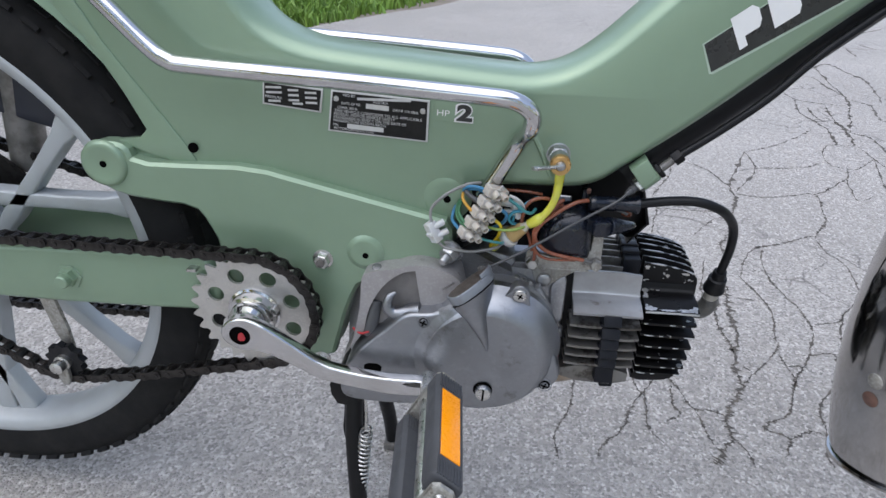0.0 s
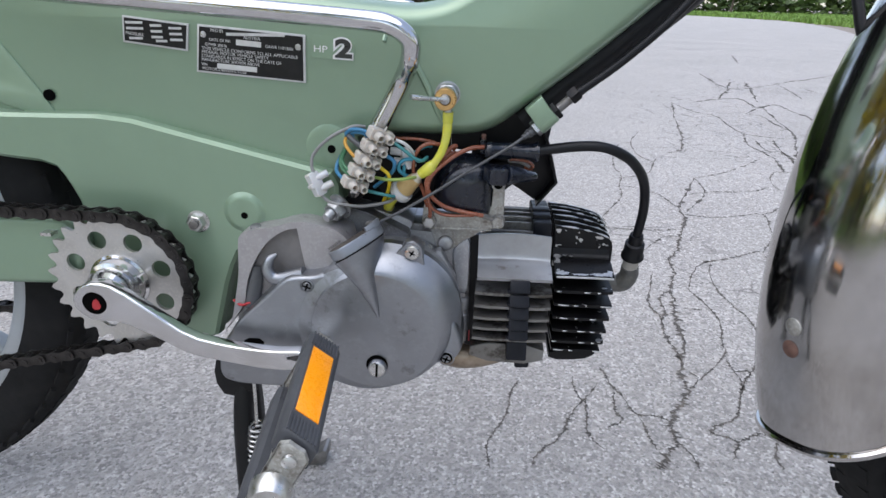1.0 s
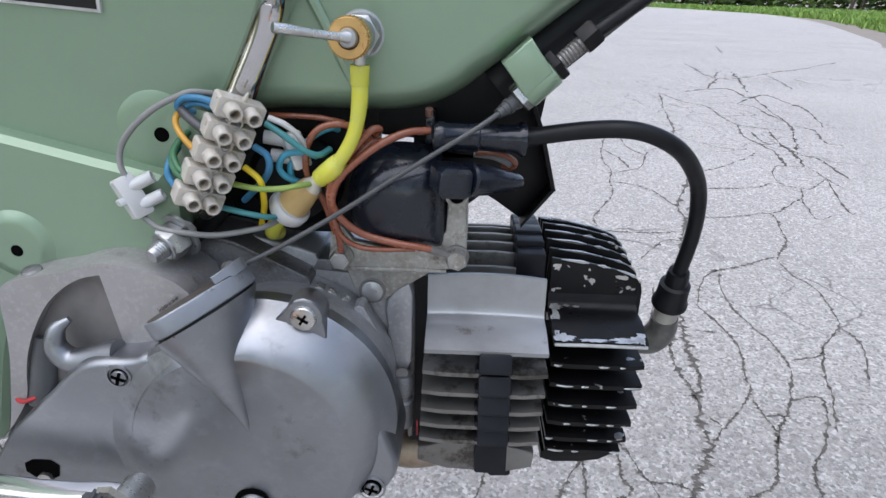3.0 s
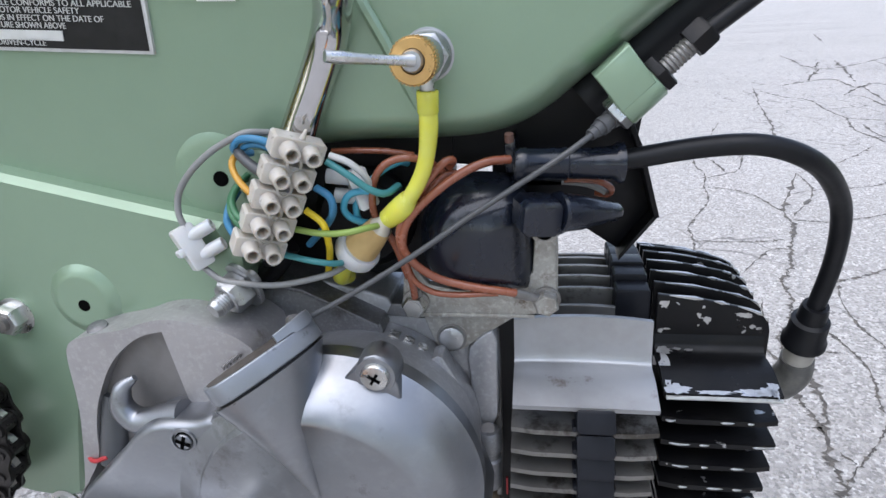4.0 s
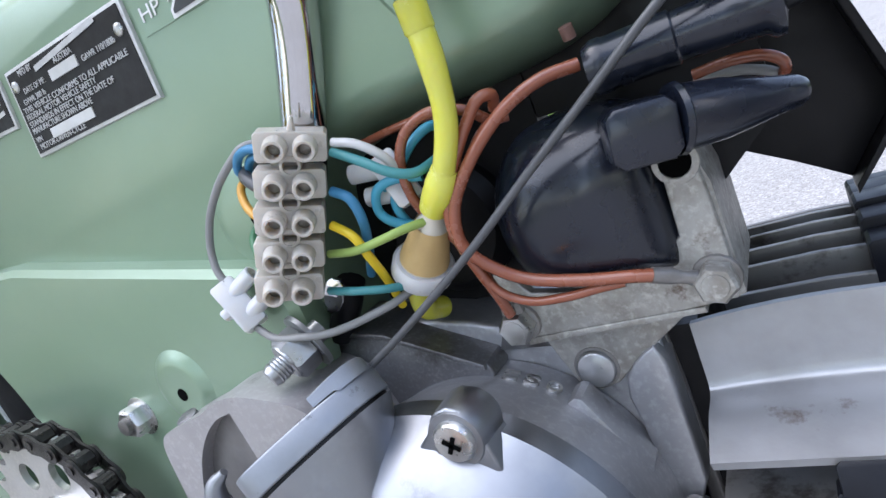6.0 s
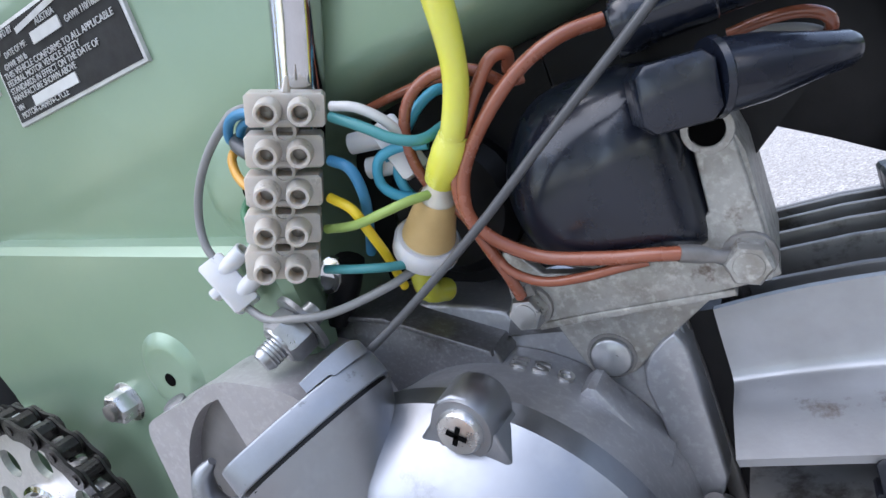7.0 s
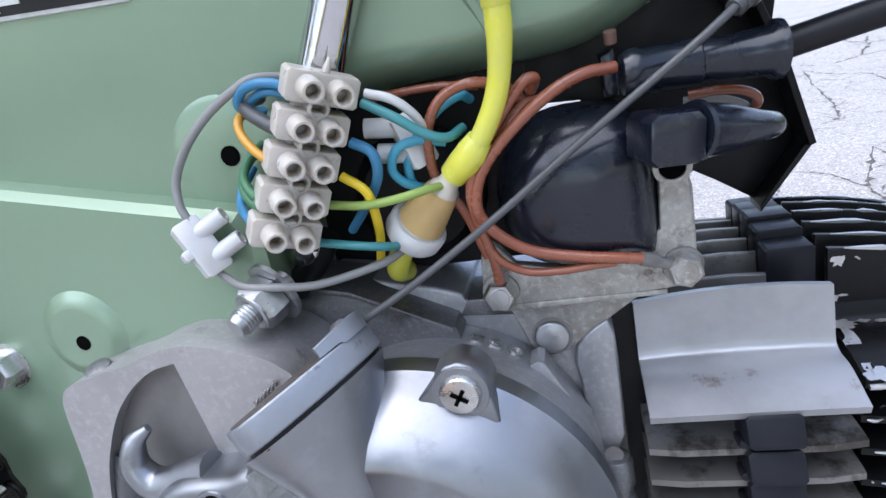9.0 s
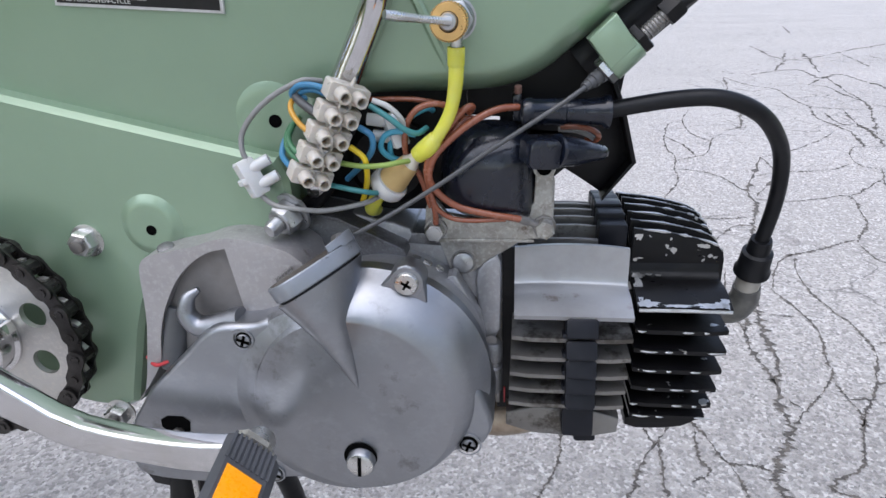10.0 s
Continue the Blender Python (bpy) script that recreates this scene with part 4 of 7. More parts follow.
# the brand mark, reduced to plain white blocks
decal_bar([(0.0, 0.0), (0.0055, 0.0), (0.0065, 0.0065), (0.0165, 0.0065), (0.0195, 0.0105), (0.0208, 0.0180), (0.0180, 0.0215), (0.0035, 0.0215)])
decal_bar([(0.0235, 0.0), (0.0395, 0.0), (0.0425, 0.004), (0.0455, 0.0215), (0.0270, 0.0215)])

# --- chrome carrier rails
for side in (-1, 1):
    y = 0.062 * side
    yy = 0.0375 * side
    up = 0.007 if side > 0 else 0.0
    pts = [(-0.30, y, 0.612), (-0.2282, y, 0.5335), (-0.199, y, 0.502), (-0.186, y, 0.4925), (-0.168, y, 0.4895), (-0.06, y, 0.4825), (0.03, y, 0.4765), (0.054, y * 0.99, 0.4735),
           (0.066, y * 0.97, 0.465), (0.0660, y * 0.90, 0.4535), (0.059, yy * 1.1, 0.438), (0.0450, yy, 0.412), (0.0345, yy, 0.393)]
    pts = [(px, py, pz + up) for px, py, pz in pts]
    part("carrier_rail", tube(pts, 0.0062, 16, 6), CHROME, moped, "bright chrome tube rail", 60)

# --- black cable duct under the down tube
part("cable_duct", tube([(0.142, 0.0, 0.408), (0.182, 0.0, 0.4425), (0.232, 0.0, 0.4855), (0.302, 0.0, 0.547), (0.372, 0.0, 0.609)], 0.0148, 16), BLACK, moped, "black plastic cable cover under the tube", 60)
part("throttle_cable", tube([(0.1725, -0.0298, 0.4280), (0.2020, -0.027, 0.4500), (0.2284, -0.029, 0.4750), (0.2524, -0.027, 0.5015), (0.275, -0.024, 0.5215), (0.38, -0.012, 0.608)], 0.0030, 10), BLACK, moped)
# cable stop: green block, adjuster, nut
sd = Vector((0.0104, 0.0002, 0.0100)).normalized()
S0 = Vector((0.1520, -0.0300, 0.4078))
block = part("cable_stop", lathe(S0, sd, [(0, 0.0058), (0.0006, 0.0065), (0.0139, 0.0065), (0.0145, 0.0058)], 28), GREEN, moped, "short green cable stop tube", 50)
part("cable_stop_web", slab([(0.1426, 0.4198), (0.1520, 0.4078), (0.1620, 0.4174), (0.1528, 0.4294)], -0.0245, -0.0366, 0.0010), GREEN, block)
part("adjuster", lathe(S0 + sd * 0.0130, sd, [(0, 0.0030), (0.020, 0.0030)], 14), ALU_DARK, block)
for k in range(6):
    part("thread", lathe(S0 + sd * (0.0195 + 0.0014 * k), sd, [(0, 0.0030), (0.0005, 0.0034), (0.0010, 0.0030)], 14, close=False), ALU_DARK, block)
part("adjuster_nut", hexnut(S0 + sd * 0.0148, sd, 0.0118, 0.0036, turn=10), SATIN_BLACK, block)
part("adjuster_head", hexnut(S0 + sd * 0.0285, sd, 0.0098, 0.0072, turn=10), SATIN_BLACK, block)
part("ferrule", hexnut(S0 + sd * 0.0010, -sd, 0.0105, 0.0040, turn=15), ZINC, block)
CE = S0 - sd * 0.0030
cd = (Vector((0.1350, -0.0412, 0.3970)) - CE).normalized()
part("cable_sheath", lathe(CE, cd, [(0, 0.0034), (0.002, 0.0034), (0.0022, 0.0029), (0.004, 0.0029), (0.0042, 0.0032), (0.006, 0.0032), (0.0062, 0.0026), (0.0085, 0.0025), (0.0087, 0.0021), (0.011, 0.0020)], 14), DARK_WIRE, block)
part("clutch_cable", tube([tuple(CE), (0.1350, -0.0412, 0.3970), (0.1180, -0.0430, 0.3862), (0.1010, -0.0448, 0.3755), (0.0820, -0.0475, 0.3630), (0.0600, -0.0510, 0.3500), (0.0420, -0.0530, 0.3405)], 0.00105, 10), DARK_WIRE, moped, "grey clutch cable")

# --- fuel tap
tap = part("fuel_tap", lathe((0.0890, -0.031, 0.4288), NEAR, [(0, 0.0105), (0.0015, 0.0108), (0.0022, 0.0080), (0.010, 0.0066), (0.022, 0.0066)], 24), STUD_ZINC, moped, "brass fuel tap with a zinc lever and yellow hose")
part("mount_nut", hexnut((0.0890, -0.0365, 0.4288), NEAR, 0.0140, 0.0055), STUD_ZINC, tap)
part("brass_ring", lathe((0.0890, -0.0535, 0.4290), NEAR, [(0, 0.0064), (0.0008, 0.0070), (0.0060, 0.0070), (0.0067, 0.0066), (0.0067, 0.0038), (0.0056, 0.0035)], 28, close=False), BRASS, tap)
for k in range(36):
    a = 2 * math.pi * k / 36
    part("knurl", box((0.0890 + 0.0070 * math.cos(a), -0.0568, 0.4290 + 0.0070 * math.sin(a)), (0.0005, 0.0056, 0.0006), Matrix.Rotation(-a, 4, "Y")), BRASS, tap)
part("spindle", lathe((0.0890, -0.056, 0.4292), NEAR, [(0, 0.0034), (0.0050, 0.0034), (0.0060, 0.0029), (0.0064, 0.0)], 20), STUD_ZINC, tap)
part("lever", tube([(0.0892, -0.0612, 0.4294), (0.0862, -0.0640, 0.4298), (0.0800, -0.0690, 0.4308), (0.0735, -0.0745, 0.4320), (0.0690, -0.0780, 0.4329)], [0.0021, 0.0016, 0.0014, 0.0015, 0.0018, 0.0016], 12), ZINC, tap, "bent zinc lever")
part("spout", lathe((0.0905, -0.0470, 0.4240), (0.0, 0, -1), [(0, 0.0026), (0.010, 0.0024)], 12), ZINC, tap)
HOSE = [(0.0905, -0.0470, 0.4190), (0.0898, -0.0465, 0.4050), (0.0868, -0.0450, 0.3925), (0.0800, -0.0435, 0.3812), (0.0735, -0.0405, 0.3752)]
hose = part("fuel_hose", tube(HOSE, [0.0031, 0.0032, 0.0028, 0.0028, 0.0028, 0.0031], 16), YELLOW, moped, "bright yellow translucent fuel hose", 60)
part("hose_cuff", lathe((0.0905, -0.0470, 0.4192), (-0.04, 0.02, -1), [(0, 0.0033), (0.0003, 0.0036), (0.0070, 0.0035), (0.0076, 0.0031)], 18, close=False), YELLOW, hose)
part("hose_end", tube([(0.0808, -0.0432, 0.3825), (0.0770, -0.0420, 0.3782), (0.0716, -0.0400, 0.3738)], [0.0033, 0.0042, 0.0043, 0.0037], 16), YELLOW, moped)
F0 = Vector((0.0730, -0.0400, 0.3750))
fd = Vector((-0.0190, 0.0085, -0.0190)).normalized()
filt = part("fuel_filter", lathe(F0, fd, [(0, 0.0027), (0.005, 0.0030), (0.0068, 0.0042), (0.0205, 0.0066), (0.0225, 0.0072)], 24), CLEAR, moped, "inline fuel filter with a tan cone and white collar", 60)
part("filter_cone", lathe(F0, fd, [(0.0072, 0.0046), (0.0208, 0.0070)], 24, close=False), FILTER, filt)
part("collar", lathe(F0 + fd * 0.0215, fd, [(0, 0.0080), (0.001, 0.0088), (0.0048, 0.0088), (0.0060, 0.0081), (0.0060, 0.0)], 28), NYLON_WHITE, filt)
part("lower_hose", tube([F0 + fd * 0.026, F0 + fd * 0.033, (0.0455, -0.024, 0.3440), (0.045, -0.015, 0.340)], 0.0036, 14), YELLOW, filt)

# --- terminal strip
ts_top, ts_bot = Vector((0.0499, -0.0553, 0.4003)), Vector((0.0316, -0.0585, 0.3666))
ts_u = (ts_bot - ts_top).normalized()
ts_w = Vector((0.0054, 0.0042, -0.0026)).normalized()
tm = axes(ts_w, -ts_u)
out = ts_w.cross(ts_u).normalized()
out = out if out.y < 0 else -out
TIP = Vector((0, -0.0008, 0))
strip = part("terminal_block", box(ts_top.lerp(ts_bot, 0.5) + TIP - out * 0.0125, (0.0080, 0.004, (ts_bot - ts_top).length + 0.006), tm, 0.0006), NYLON, moped, "milky white nylon terminal strip with ten screw sockets")
for i in range(5):
    c = ts_top.lerp(ts_bot, i / 4) + TIP
    part("terminal_body", box(c - out * 0.0098, (0.0182, 0.0080, 0.0078), tm, 0.0008), NYLON, strip)
    for side in (-1, 1):
        o = c + ts_w * side * 0.0037 - out * 0.0068
        part("clamp_screw", lathe(o, out, [(-0.001, 0.0017), (0.0022, 0.0017), (0.0024, 0.0013), (0.0024, 0.0)], 12), BRACKET, strip)
        part("screw_tube", lathe(o, out, [(0, 0.0033), (0.0065, 0.0028), (0.0069, 0.0026), (0.0069, 0.0020), (0.0064, 0.0018), (-0.001, 0.0017)], 18, close=False), NYLON, strip)
    if i < 4:
        o = ts_top.lerp(ts_bot, (i + 0.5) / 4) + TIP - out * 0.0062
        part("fixing_tube", lathe(o, out, [(-0.004, 0.0030), (0.0008, 0.0027), (0.0010, 0.0020), (-0.003, 0.0018)], 16, close=False), NYLON, strip)
q = ts_top + TIP - out * 0.0075
part("moulding_sprue", tube([q - ts_u * 0.004, q - ts_u * 0.0075], [0.0012, 0.0004], 8, smooth=False), NYLON, strip)

# loose two-pole connector and a second one behind the wires
cm = axes((0.41, 0.0, -0.91), (0.60, 0.74, 0.27))
CC = Vector((-0.0022, -0.0475, 0.3660))
conn = part("loose_connector", box(CC, (0.0173, 0.0068, 0.0080), cm, 0.0008), NYLON_WHITE, moped, "small white plastic connector on a grey wire")
part("connector_ridge", box(CC + Vector((-0.0012, -0.0022, -0.0006)), (0.0030, 0.0056, 0.0070), cm, 0.0006), NYLON_WHITE, conn)
for k in (-1, 1):
    part("connector_tube", lathe(CC + Vector((0.41, 0, -0.91)) * 0.0040 * k + Vector((0.001, 0, 0)), (0.86, 0.30, 0.42), [(0, 0.0027), (0.0100, 0.0025), (0.0102, 0.0022), (0.0102, 0.0018), (0.008, 0.0019)], 14, close=False), NYLON_WHITE, conn)
cm2 = axes((0.30, 0.0, -0.95), (0.80, 0.5, 0.25))
C2 = Vector((0.0615, -0.0350, 0.3840))
conn2 = part("rear_connector", box(C2, (0.0150, 0.0070, 0.0075), cm2, 0.0008), NYLON_WHITE, moped, "white plastic connector behind the wires")
for k in (-1, 1):
    part("connector_tube", lathe(C2 + Vector((0.30, 0, -0.95)) * 0.0038 * k, (-0.95, -0.15, 0.15), [(0, 0.0028), (0.0110, 0.0027), (0.0112, 0.0020), (0.008, 0.0020)], 14, close=False), NYLON_WHITE, conn2)

# --- wires
WIRES = [
    ("blue_wire", BLUE_WIRE, 0.0013, [(0.0400, -0.0480, 0.4015), (0.0345, -0.0495, 0.4050), (0.0290, -0.0490, 0.4060), (0.0235, -0.0470, 0.4050), (0.0205, -0.0455, 0.4020), (0.0215, -0.0430, 0.3995), (0.0240, -0.0390, 0.3990)]),
    ("blue_wire", BLUE_WIRE, 0.0012, [(0.0385, -0.0470, 0.4000), (0.0320, -0.0480, 0.4035), (0.0260, -0.0460, 0.4030), (0.0215, -0.0430, 0.4000), (0.0200, -0.0390, 0.3985)]),
    ("dark_wire", DARK_WIRE, 0.0019, [(0.0370, -0.0500, 0.3920), (0.0320, -0.0505, 0.3945), (0.0270, -0.0490, 0.3975), (0.0225, -0.0460, 0.4005), (0.0215, -0.0410, 0.4020), (0.0220, -0.0360, 0.4025)]),
    ("orange_wire", ORANGE_WIRE, 0.0012, [(0.0330, -0.0510, 0.3855), (0.0297, -0.0528, 0.3863), (0.0245, -0.0515, 0.3905), (0.0205, -0.0485, 0.3950), (0.0200, -0.0460, 0.3985), (0.0215, -0.0400, 0.4000)]),
    ("green_wire", GREEN_WIRE, 0.0013, [(0.0290, -0.0530, 0.3765), (0.0250, -0.0540, 0.3778), (0.0205, -0.0520, 0.3800), (0.0175, -0.0480, 0.3840), (0.0180, -0.0420, 0.3880), (0.0190, -0.0360, 0.3900)]),
    ("green_wire", GREEN_WIRE, 0.0013, [(0.0280, -0.0525, 0.3750), (0.0225, -0.0525, 0.3755), (0.0175, -0.0495, 0.3790), (0.0155, -0.0450, 0.3835), (0.0160, -0.0390, 0.3870), (0.0170, -0.0340, 0.3880)]),
    ("blue_wire", BLUE_WIRE, 0.0014, [(0.0235, -0.0530, 0.3695), (0.0200, -0.0530, 0.3710), (0.0155, -0.0490, 0.3735), (0.0125, -0.0450, 0.3758), (0.0125, -0.0410, 0.3800), (0.0140, -0.0360, 0.3840)]),
    ("white_wire", WHITE_WIRE, 0.0012, [(0.0547, -0.0450, 0.3987), (0.0610, -0.0450, 0.3961), (0.0654, -0.0430, 0.3912), (0.0666, -0.0400, 0.3860), (0.0653, -0.0360, 0.3817)]),
    ("teal_wire", TEAL_WIRE, 0.0013, [(0.0534, -0.0450, 0.3966), (0.0611, -0.0460, 0.3917), (0.0675, -0.0450, 0.3864), (0.0724, -0.0420, 0.3840), (0.0758, -0.0360, 0.3851)]),
    ("light_blue_wire", LIGHT_BLUE_WIRE, 0.0013, [(0.0583, -0.0370, 0.3820), (0.0648, -0.0370, 0.3863), (0.0707, -0.0360, 0.3910), (0.0761, -0.0340, 0.3931), (0.0776, -0.0280, 0.3912)]),
    ("light_blue_wire", LIGHT_BLUE_WIRE, 0.0013, [(0.0710, -0.0380, 0.3825), (0.0640, -0.0400, 0.3843), (0.0584, -0.0410, 0.3831), (0.0557, -0.0400, 0.3778), (0.0581, -0.0380, 0.3732), (0.0637, -0.0330, 0.3695)]),
    ("light_blue_wire", LIGHT_BLUE_WIRE, 0.0013, [(0.0640, -0.0360, 0.3842), (0.0601, -0.0370, 0.3800), (0.0590, -0.0360, 0.3748), (0.0594, -0.0330, 0.3696)]),
    ("blue_wire", BLUE_WIRE, 0.0014, [(0.0481, -0.0450, 0.3874), (0.0533, -0.0460, 0.3839), (0.0526, -0.0440, 0.3771), (0.0459, -0.0380, 0.3692), (0.0364, -0.0300, 0.3601)]),
    ("yellow_wire", YELLOW_WIRE, 0.0013, [(0.0433, -0.0450, 0.3791), (0.0491, -0.0460, 0.3746), (0.0496, -0.0440, 0.3682), (0.0473, -0.0380, 0.3592), (0.0425, -0.0300, 0.3483)]),
    ("lime_wire", LIME_WIRE, 0.0012, [(0.0382, -0.0450, 0.3719), (0.0487, -0.0470, 0.3709), (0.0587, -0.0480, 0.3717), (0.0654, -0.0440, 0.3720), (0.0708, -0.0360, 0.3707)]),
    ("teal_wire", TEAL_WIRE, 0.0012, [(0.0324, -0.0450, 0.3619), (0.0430, -0.0470, 0.3604), (0.0507, -0.0440, 0.3580), (0.0534, -0.0360, 0.3554)]),
    ("grey_wire", GREY_WIRE, 0.0012, [(0.0330, -0.0420, 0.4065), (0.0270, -0.0460, 0.4075), (0.0217, -0.0466, 0.4059), (0.0120, -0.0470, 0.4010), (0.0030, -0.0470, 0.3940), (-0.0035, -0.0465, 0.3860), (-0.0045, -0.0475, 0.3790), (-0.0030, -0.0480, 0.3740)]),
    ("grey_wire", GREY_WIRE, 0.0012, [(0.0015, -0.0485, 0.3580), (0.0075, -0.0490, 0.3535), (0.0176, -0.0494, 0.3520), (0.0300, -0.0470, 0.3505), (0.0465, -0.0420, 0.3524), (0.0527, -0.0360, 0.3539)]),
    ("brown_wire", COPPER_WIRE, 0.0012, [(0.0495, -0.0270, 0.3961), (0.0597, -0.0280, 0.3963), (0.0706, -0.0290, 0.3960), (0.0805, -0.0280, 0.3941)]),
    ("brown_wire", COPPER_WIRE, 0.0014, [(0.0928, -0.0340, 0.3878), (0.0880, -0.0380, 0.3936), (0.0800, -0.0400, 0.3960), (0.0725, -0.0400, 0.3938), (0.0680, -0.0400, 0.3880), (0.0663, -0.0390, 0.3800), (0.0665, -0.0360, 0.3719), (0.0717, -0.0350, 0.3628), (0.0760, -0.0340, 0.3479)]),
    ("brown_wire", COPPER_WIRE, 0.0016, [(0.1153, -0.0320, 0.3927), (0.1076, -0.0360, 0.3929), (0.0994, -0.0400, 0.3903), (0.0909, -0.0420, 0.3849), (0.0823, -0.0425, 0.3773), (0.0780, -0.0425, 0.3707), (0.0770, -0.0425, 0.3634), (0.0810, -0.0415, 0.3565), (0.0892, -0.0400, 0.3502), (0.1020, -0.0390, 0.3465), (0.1119, -0.0380, 0.3446), (0.1176, -0.0370, 0.3432)]),
    ("brown_wire", COPPER_WIRE, 0.0015, [(0.0941, -0.0340, 0.3910), (0.0959, -0.0370, 0.3940), (0.0934, -0.0400, 0.3941), (0.0893, -0.0410, 0.3902), (0.0846, -0.0420, 0.3847), (0.0790, -0.0420, 0.3769), (0.0759, -0.0420, 0.3691), (0.0764, -0.0410, 0.3602), (0.0782, -0.0380, 0.3477), (0.0780, -0.0350, 0.3403)]),
    ("brown_wire", COPPER_WIRE, 0.0014, [(0.0960, -0.0330, 0.3883), (0.0924, -0.0360, 0.3882), (0.0879, -0.0390, 0.3842), (0.0822, -0.0400, 0.3780), (0.0770, -0.0400, 0.3729)]),
    ("brown_wire", COPPER_WIRE, 0.0012, [(0.0767, -0.0390, 0.3558), (0.0797, -0.0390, 0.3486), (0.0864, -0.0385, 0.3440), (0.0956, -0.0385, 0.3431), (0.1044, -0.0380, 0.3434), (0.1103, -0.0375, 0.3434)]),
    ("brown_wire", COPPER_WIRE, 0.0013, [(0.1345, -0.0160, 0.3806), (0.1417, -0.0170, 0.3808), (0.1482, -0.0170, 0.3796), (0.1518, -0.0160, 0.3767), (0.1510, -0.0120, 0.3734), (0.1472, -0.0080, 0.3729)]),
    ("grey_wire", GREY_WIRE, 0.0012, [(0.1338, -0.0120, 0.3787), (0.1422, -0.0130, 0.3781), (0.1485, -0.0130, 0.3756), (0.1510, -0.0100, 0.3727)]),
]
for name, mat_, rad, pts in WIRES:
    part(name, tube(pts, rad, 10, 7), mat_, moped, angle=80)
# black sheets put in for the shade of the carburettor space behind the wires
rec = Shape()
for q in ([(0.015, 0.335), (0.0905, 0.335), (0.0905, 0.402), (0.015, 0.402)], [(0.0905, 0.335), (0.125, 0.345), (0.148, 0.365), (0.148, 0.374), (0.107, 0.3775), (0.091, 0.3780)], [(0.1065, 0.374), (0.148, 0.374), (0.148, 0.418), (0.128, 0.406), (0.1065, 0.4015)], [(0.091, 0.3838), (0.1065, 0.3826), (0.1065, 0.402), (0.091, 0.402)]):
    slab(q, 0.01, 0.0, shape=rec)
part("dark_recess", rec, SATIN_BLACK, moped, "black sheet standing in for the shade behind the wires")
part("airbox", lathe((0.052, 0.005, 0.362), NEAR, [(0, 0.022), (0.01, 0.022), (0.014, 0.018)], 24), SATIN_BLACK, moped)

# --- mounting stud with nuts beside the strip
sa = Vector((-0.0086, -0.0170, -0.0056)).normalized()
SB = Vector((0.0148, -0.0375, 0.3495))
stud = part("mounting_stud", lathe(SB, sa, [(0, 0.0037), (0.0198, 0.0037), (0.0212, 0.0030), (0.0212, 0.0)], 18), STUD_ZINC, moped, "zinc stud with washer and nut")
part("washer", lathe(SB + sa * 0.0045, sa, [(0, 0.0098), (0.0015, 0.0098), (0.0016, 0.0094)], 28), STUD_ZINC, stud)
part("nut", hexnut(SB + sa * 0.0064, sa, 0.0134, 0.0078, turn=12), STUD_ZINC, stud)
part("nut_collar", lathe(SB + sa * 0.0138, sa, [(0, 0.0064), (0.0008, 0.0062), (0.0012, 0.0054), (0.0006, 0.0040)], 24, close=False), STUD_ZINC, stud)
for k in range(4):
    part("thread", lathe(SB + sa * (0.0152 + 0.0011 * k), sa, [(0, 0.0037), (0.0004, 0.0040), (0.0008, 0.0037)], 18, close=False), STUD_ZINC, stud)
part("lock_tab", slab(rounded([(0.0175, 0.3520), (0.0245, 0.3530), (0.0290, 0.3610), (0.0240, 0.3640), (0.0180, 0.3590)], 1), -0.0335, -0.0350, 0.0005), CHROME, stud, "bent bright tab of the lock washer")
part("lock_tab", slab(rounded([(0.0185, 0.3545), (0.0230, 0.3540), (0.0262, 0.3600), (0.0215, 0.3620)], 1), -0.0012, 0.0012, 0.0005, m=Matrix.Translation((0.0, -0.0372, 0.0)) @ pose(0, 0, 0, 0, 0, 8)), CHROME, stud)
part("stud_bracket", tube([(0.028, -0.030, 0.360), (0.022, -0.030, 0.352), (0.012, -0.028, 0.343)], 0.0045, 10), SATIN_BLACK, stud)

# --- ignition coil, its bracket and boots
COIL = rounded([(0.0792, 0.3660), (0.0860, 0.3785), (0.0950, 0.3842), (0.1120, 0.3838), (0.1232, 0.3785), (0.1240, 0.3420), (0.1200, 0.3392), (0.0900, 0.3392), (0.0806, 0.3500)], 2)


def swell(outline, back, edge, front, middle, rings=14):
    """A moulded body whose sides run from back to edge and then swell to a full, rounded face."""
    p = list(outline)
    n = len(p)
    verts = [(x, back, z) for x, z in p]
    for i in range(rings):
        a = math.pi / 2 * i / (rings - 0.5)
        k = math.cos(a) ** 0.72
        verts += [(middle[0] + (x - middle[0]) * k, edge + (front - edge) * math.sin(a), middle[1] + (z - middle[1]) * k) for x, z in p]
    faces = [(i * n + j, i * n + (j + 1) % n, (i + 1) * n + (j + 1) % n, (i + 1) * n + j) for i in range(rings) for j in range(n)]
    return Shape().add(verts, faces + [tuple(range(rings * n, (rings + 1) * n))])


coil = part("ignition_coil", swell(COIL, -0.014, -0.0215, -0.0395, (0.1030, 0.3600)), BAKELITE, moped, "black moulded ignition coil", 75)
part("coil_post", slab([(0.113, 0.384), (0.117, 0.384), (0.1165, 0.397), (0.1125, 0.395)], 0.0, -0.018, 0.001), BAKELITE, coil)
brk = part("coil_bracket", slab(rounded([(0.0710, 0.3300), (0.0835, 0.3300), (0.1305, 0.3300), (0.1322, 0.3335), (0.1312, 0.3680), (0.1280, 0.3705), (0.1238, 0.3685), (0.1225, 0.3415), (0.0845, 0.3400), (0.0765, 0.3510), (0.0730, 0.3500)], 1), -0.0255, -0.0290, 0.0008), BRACKET, moped, "weathered zinc coil bracket")
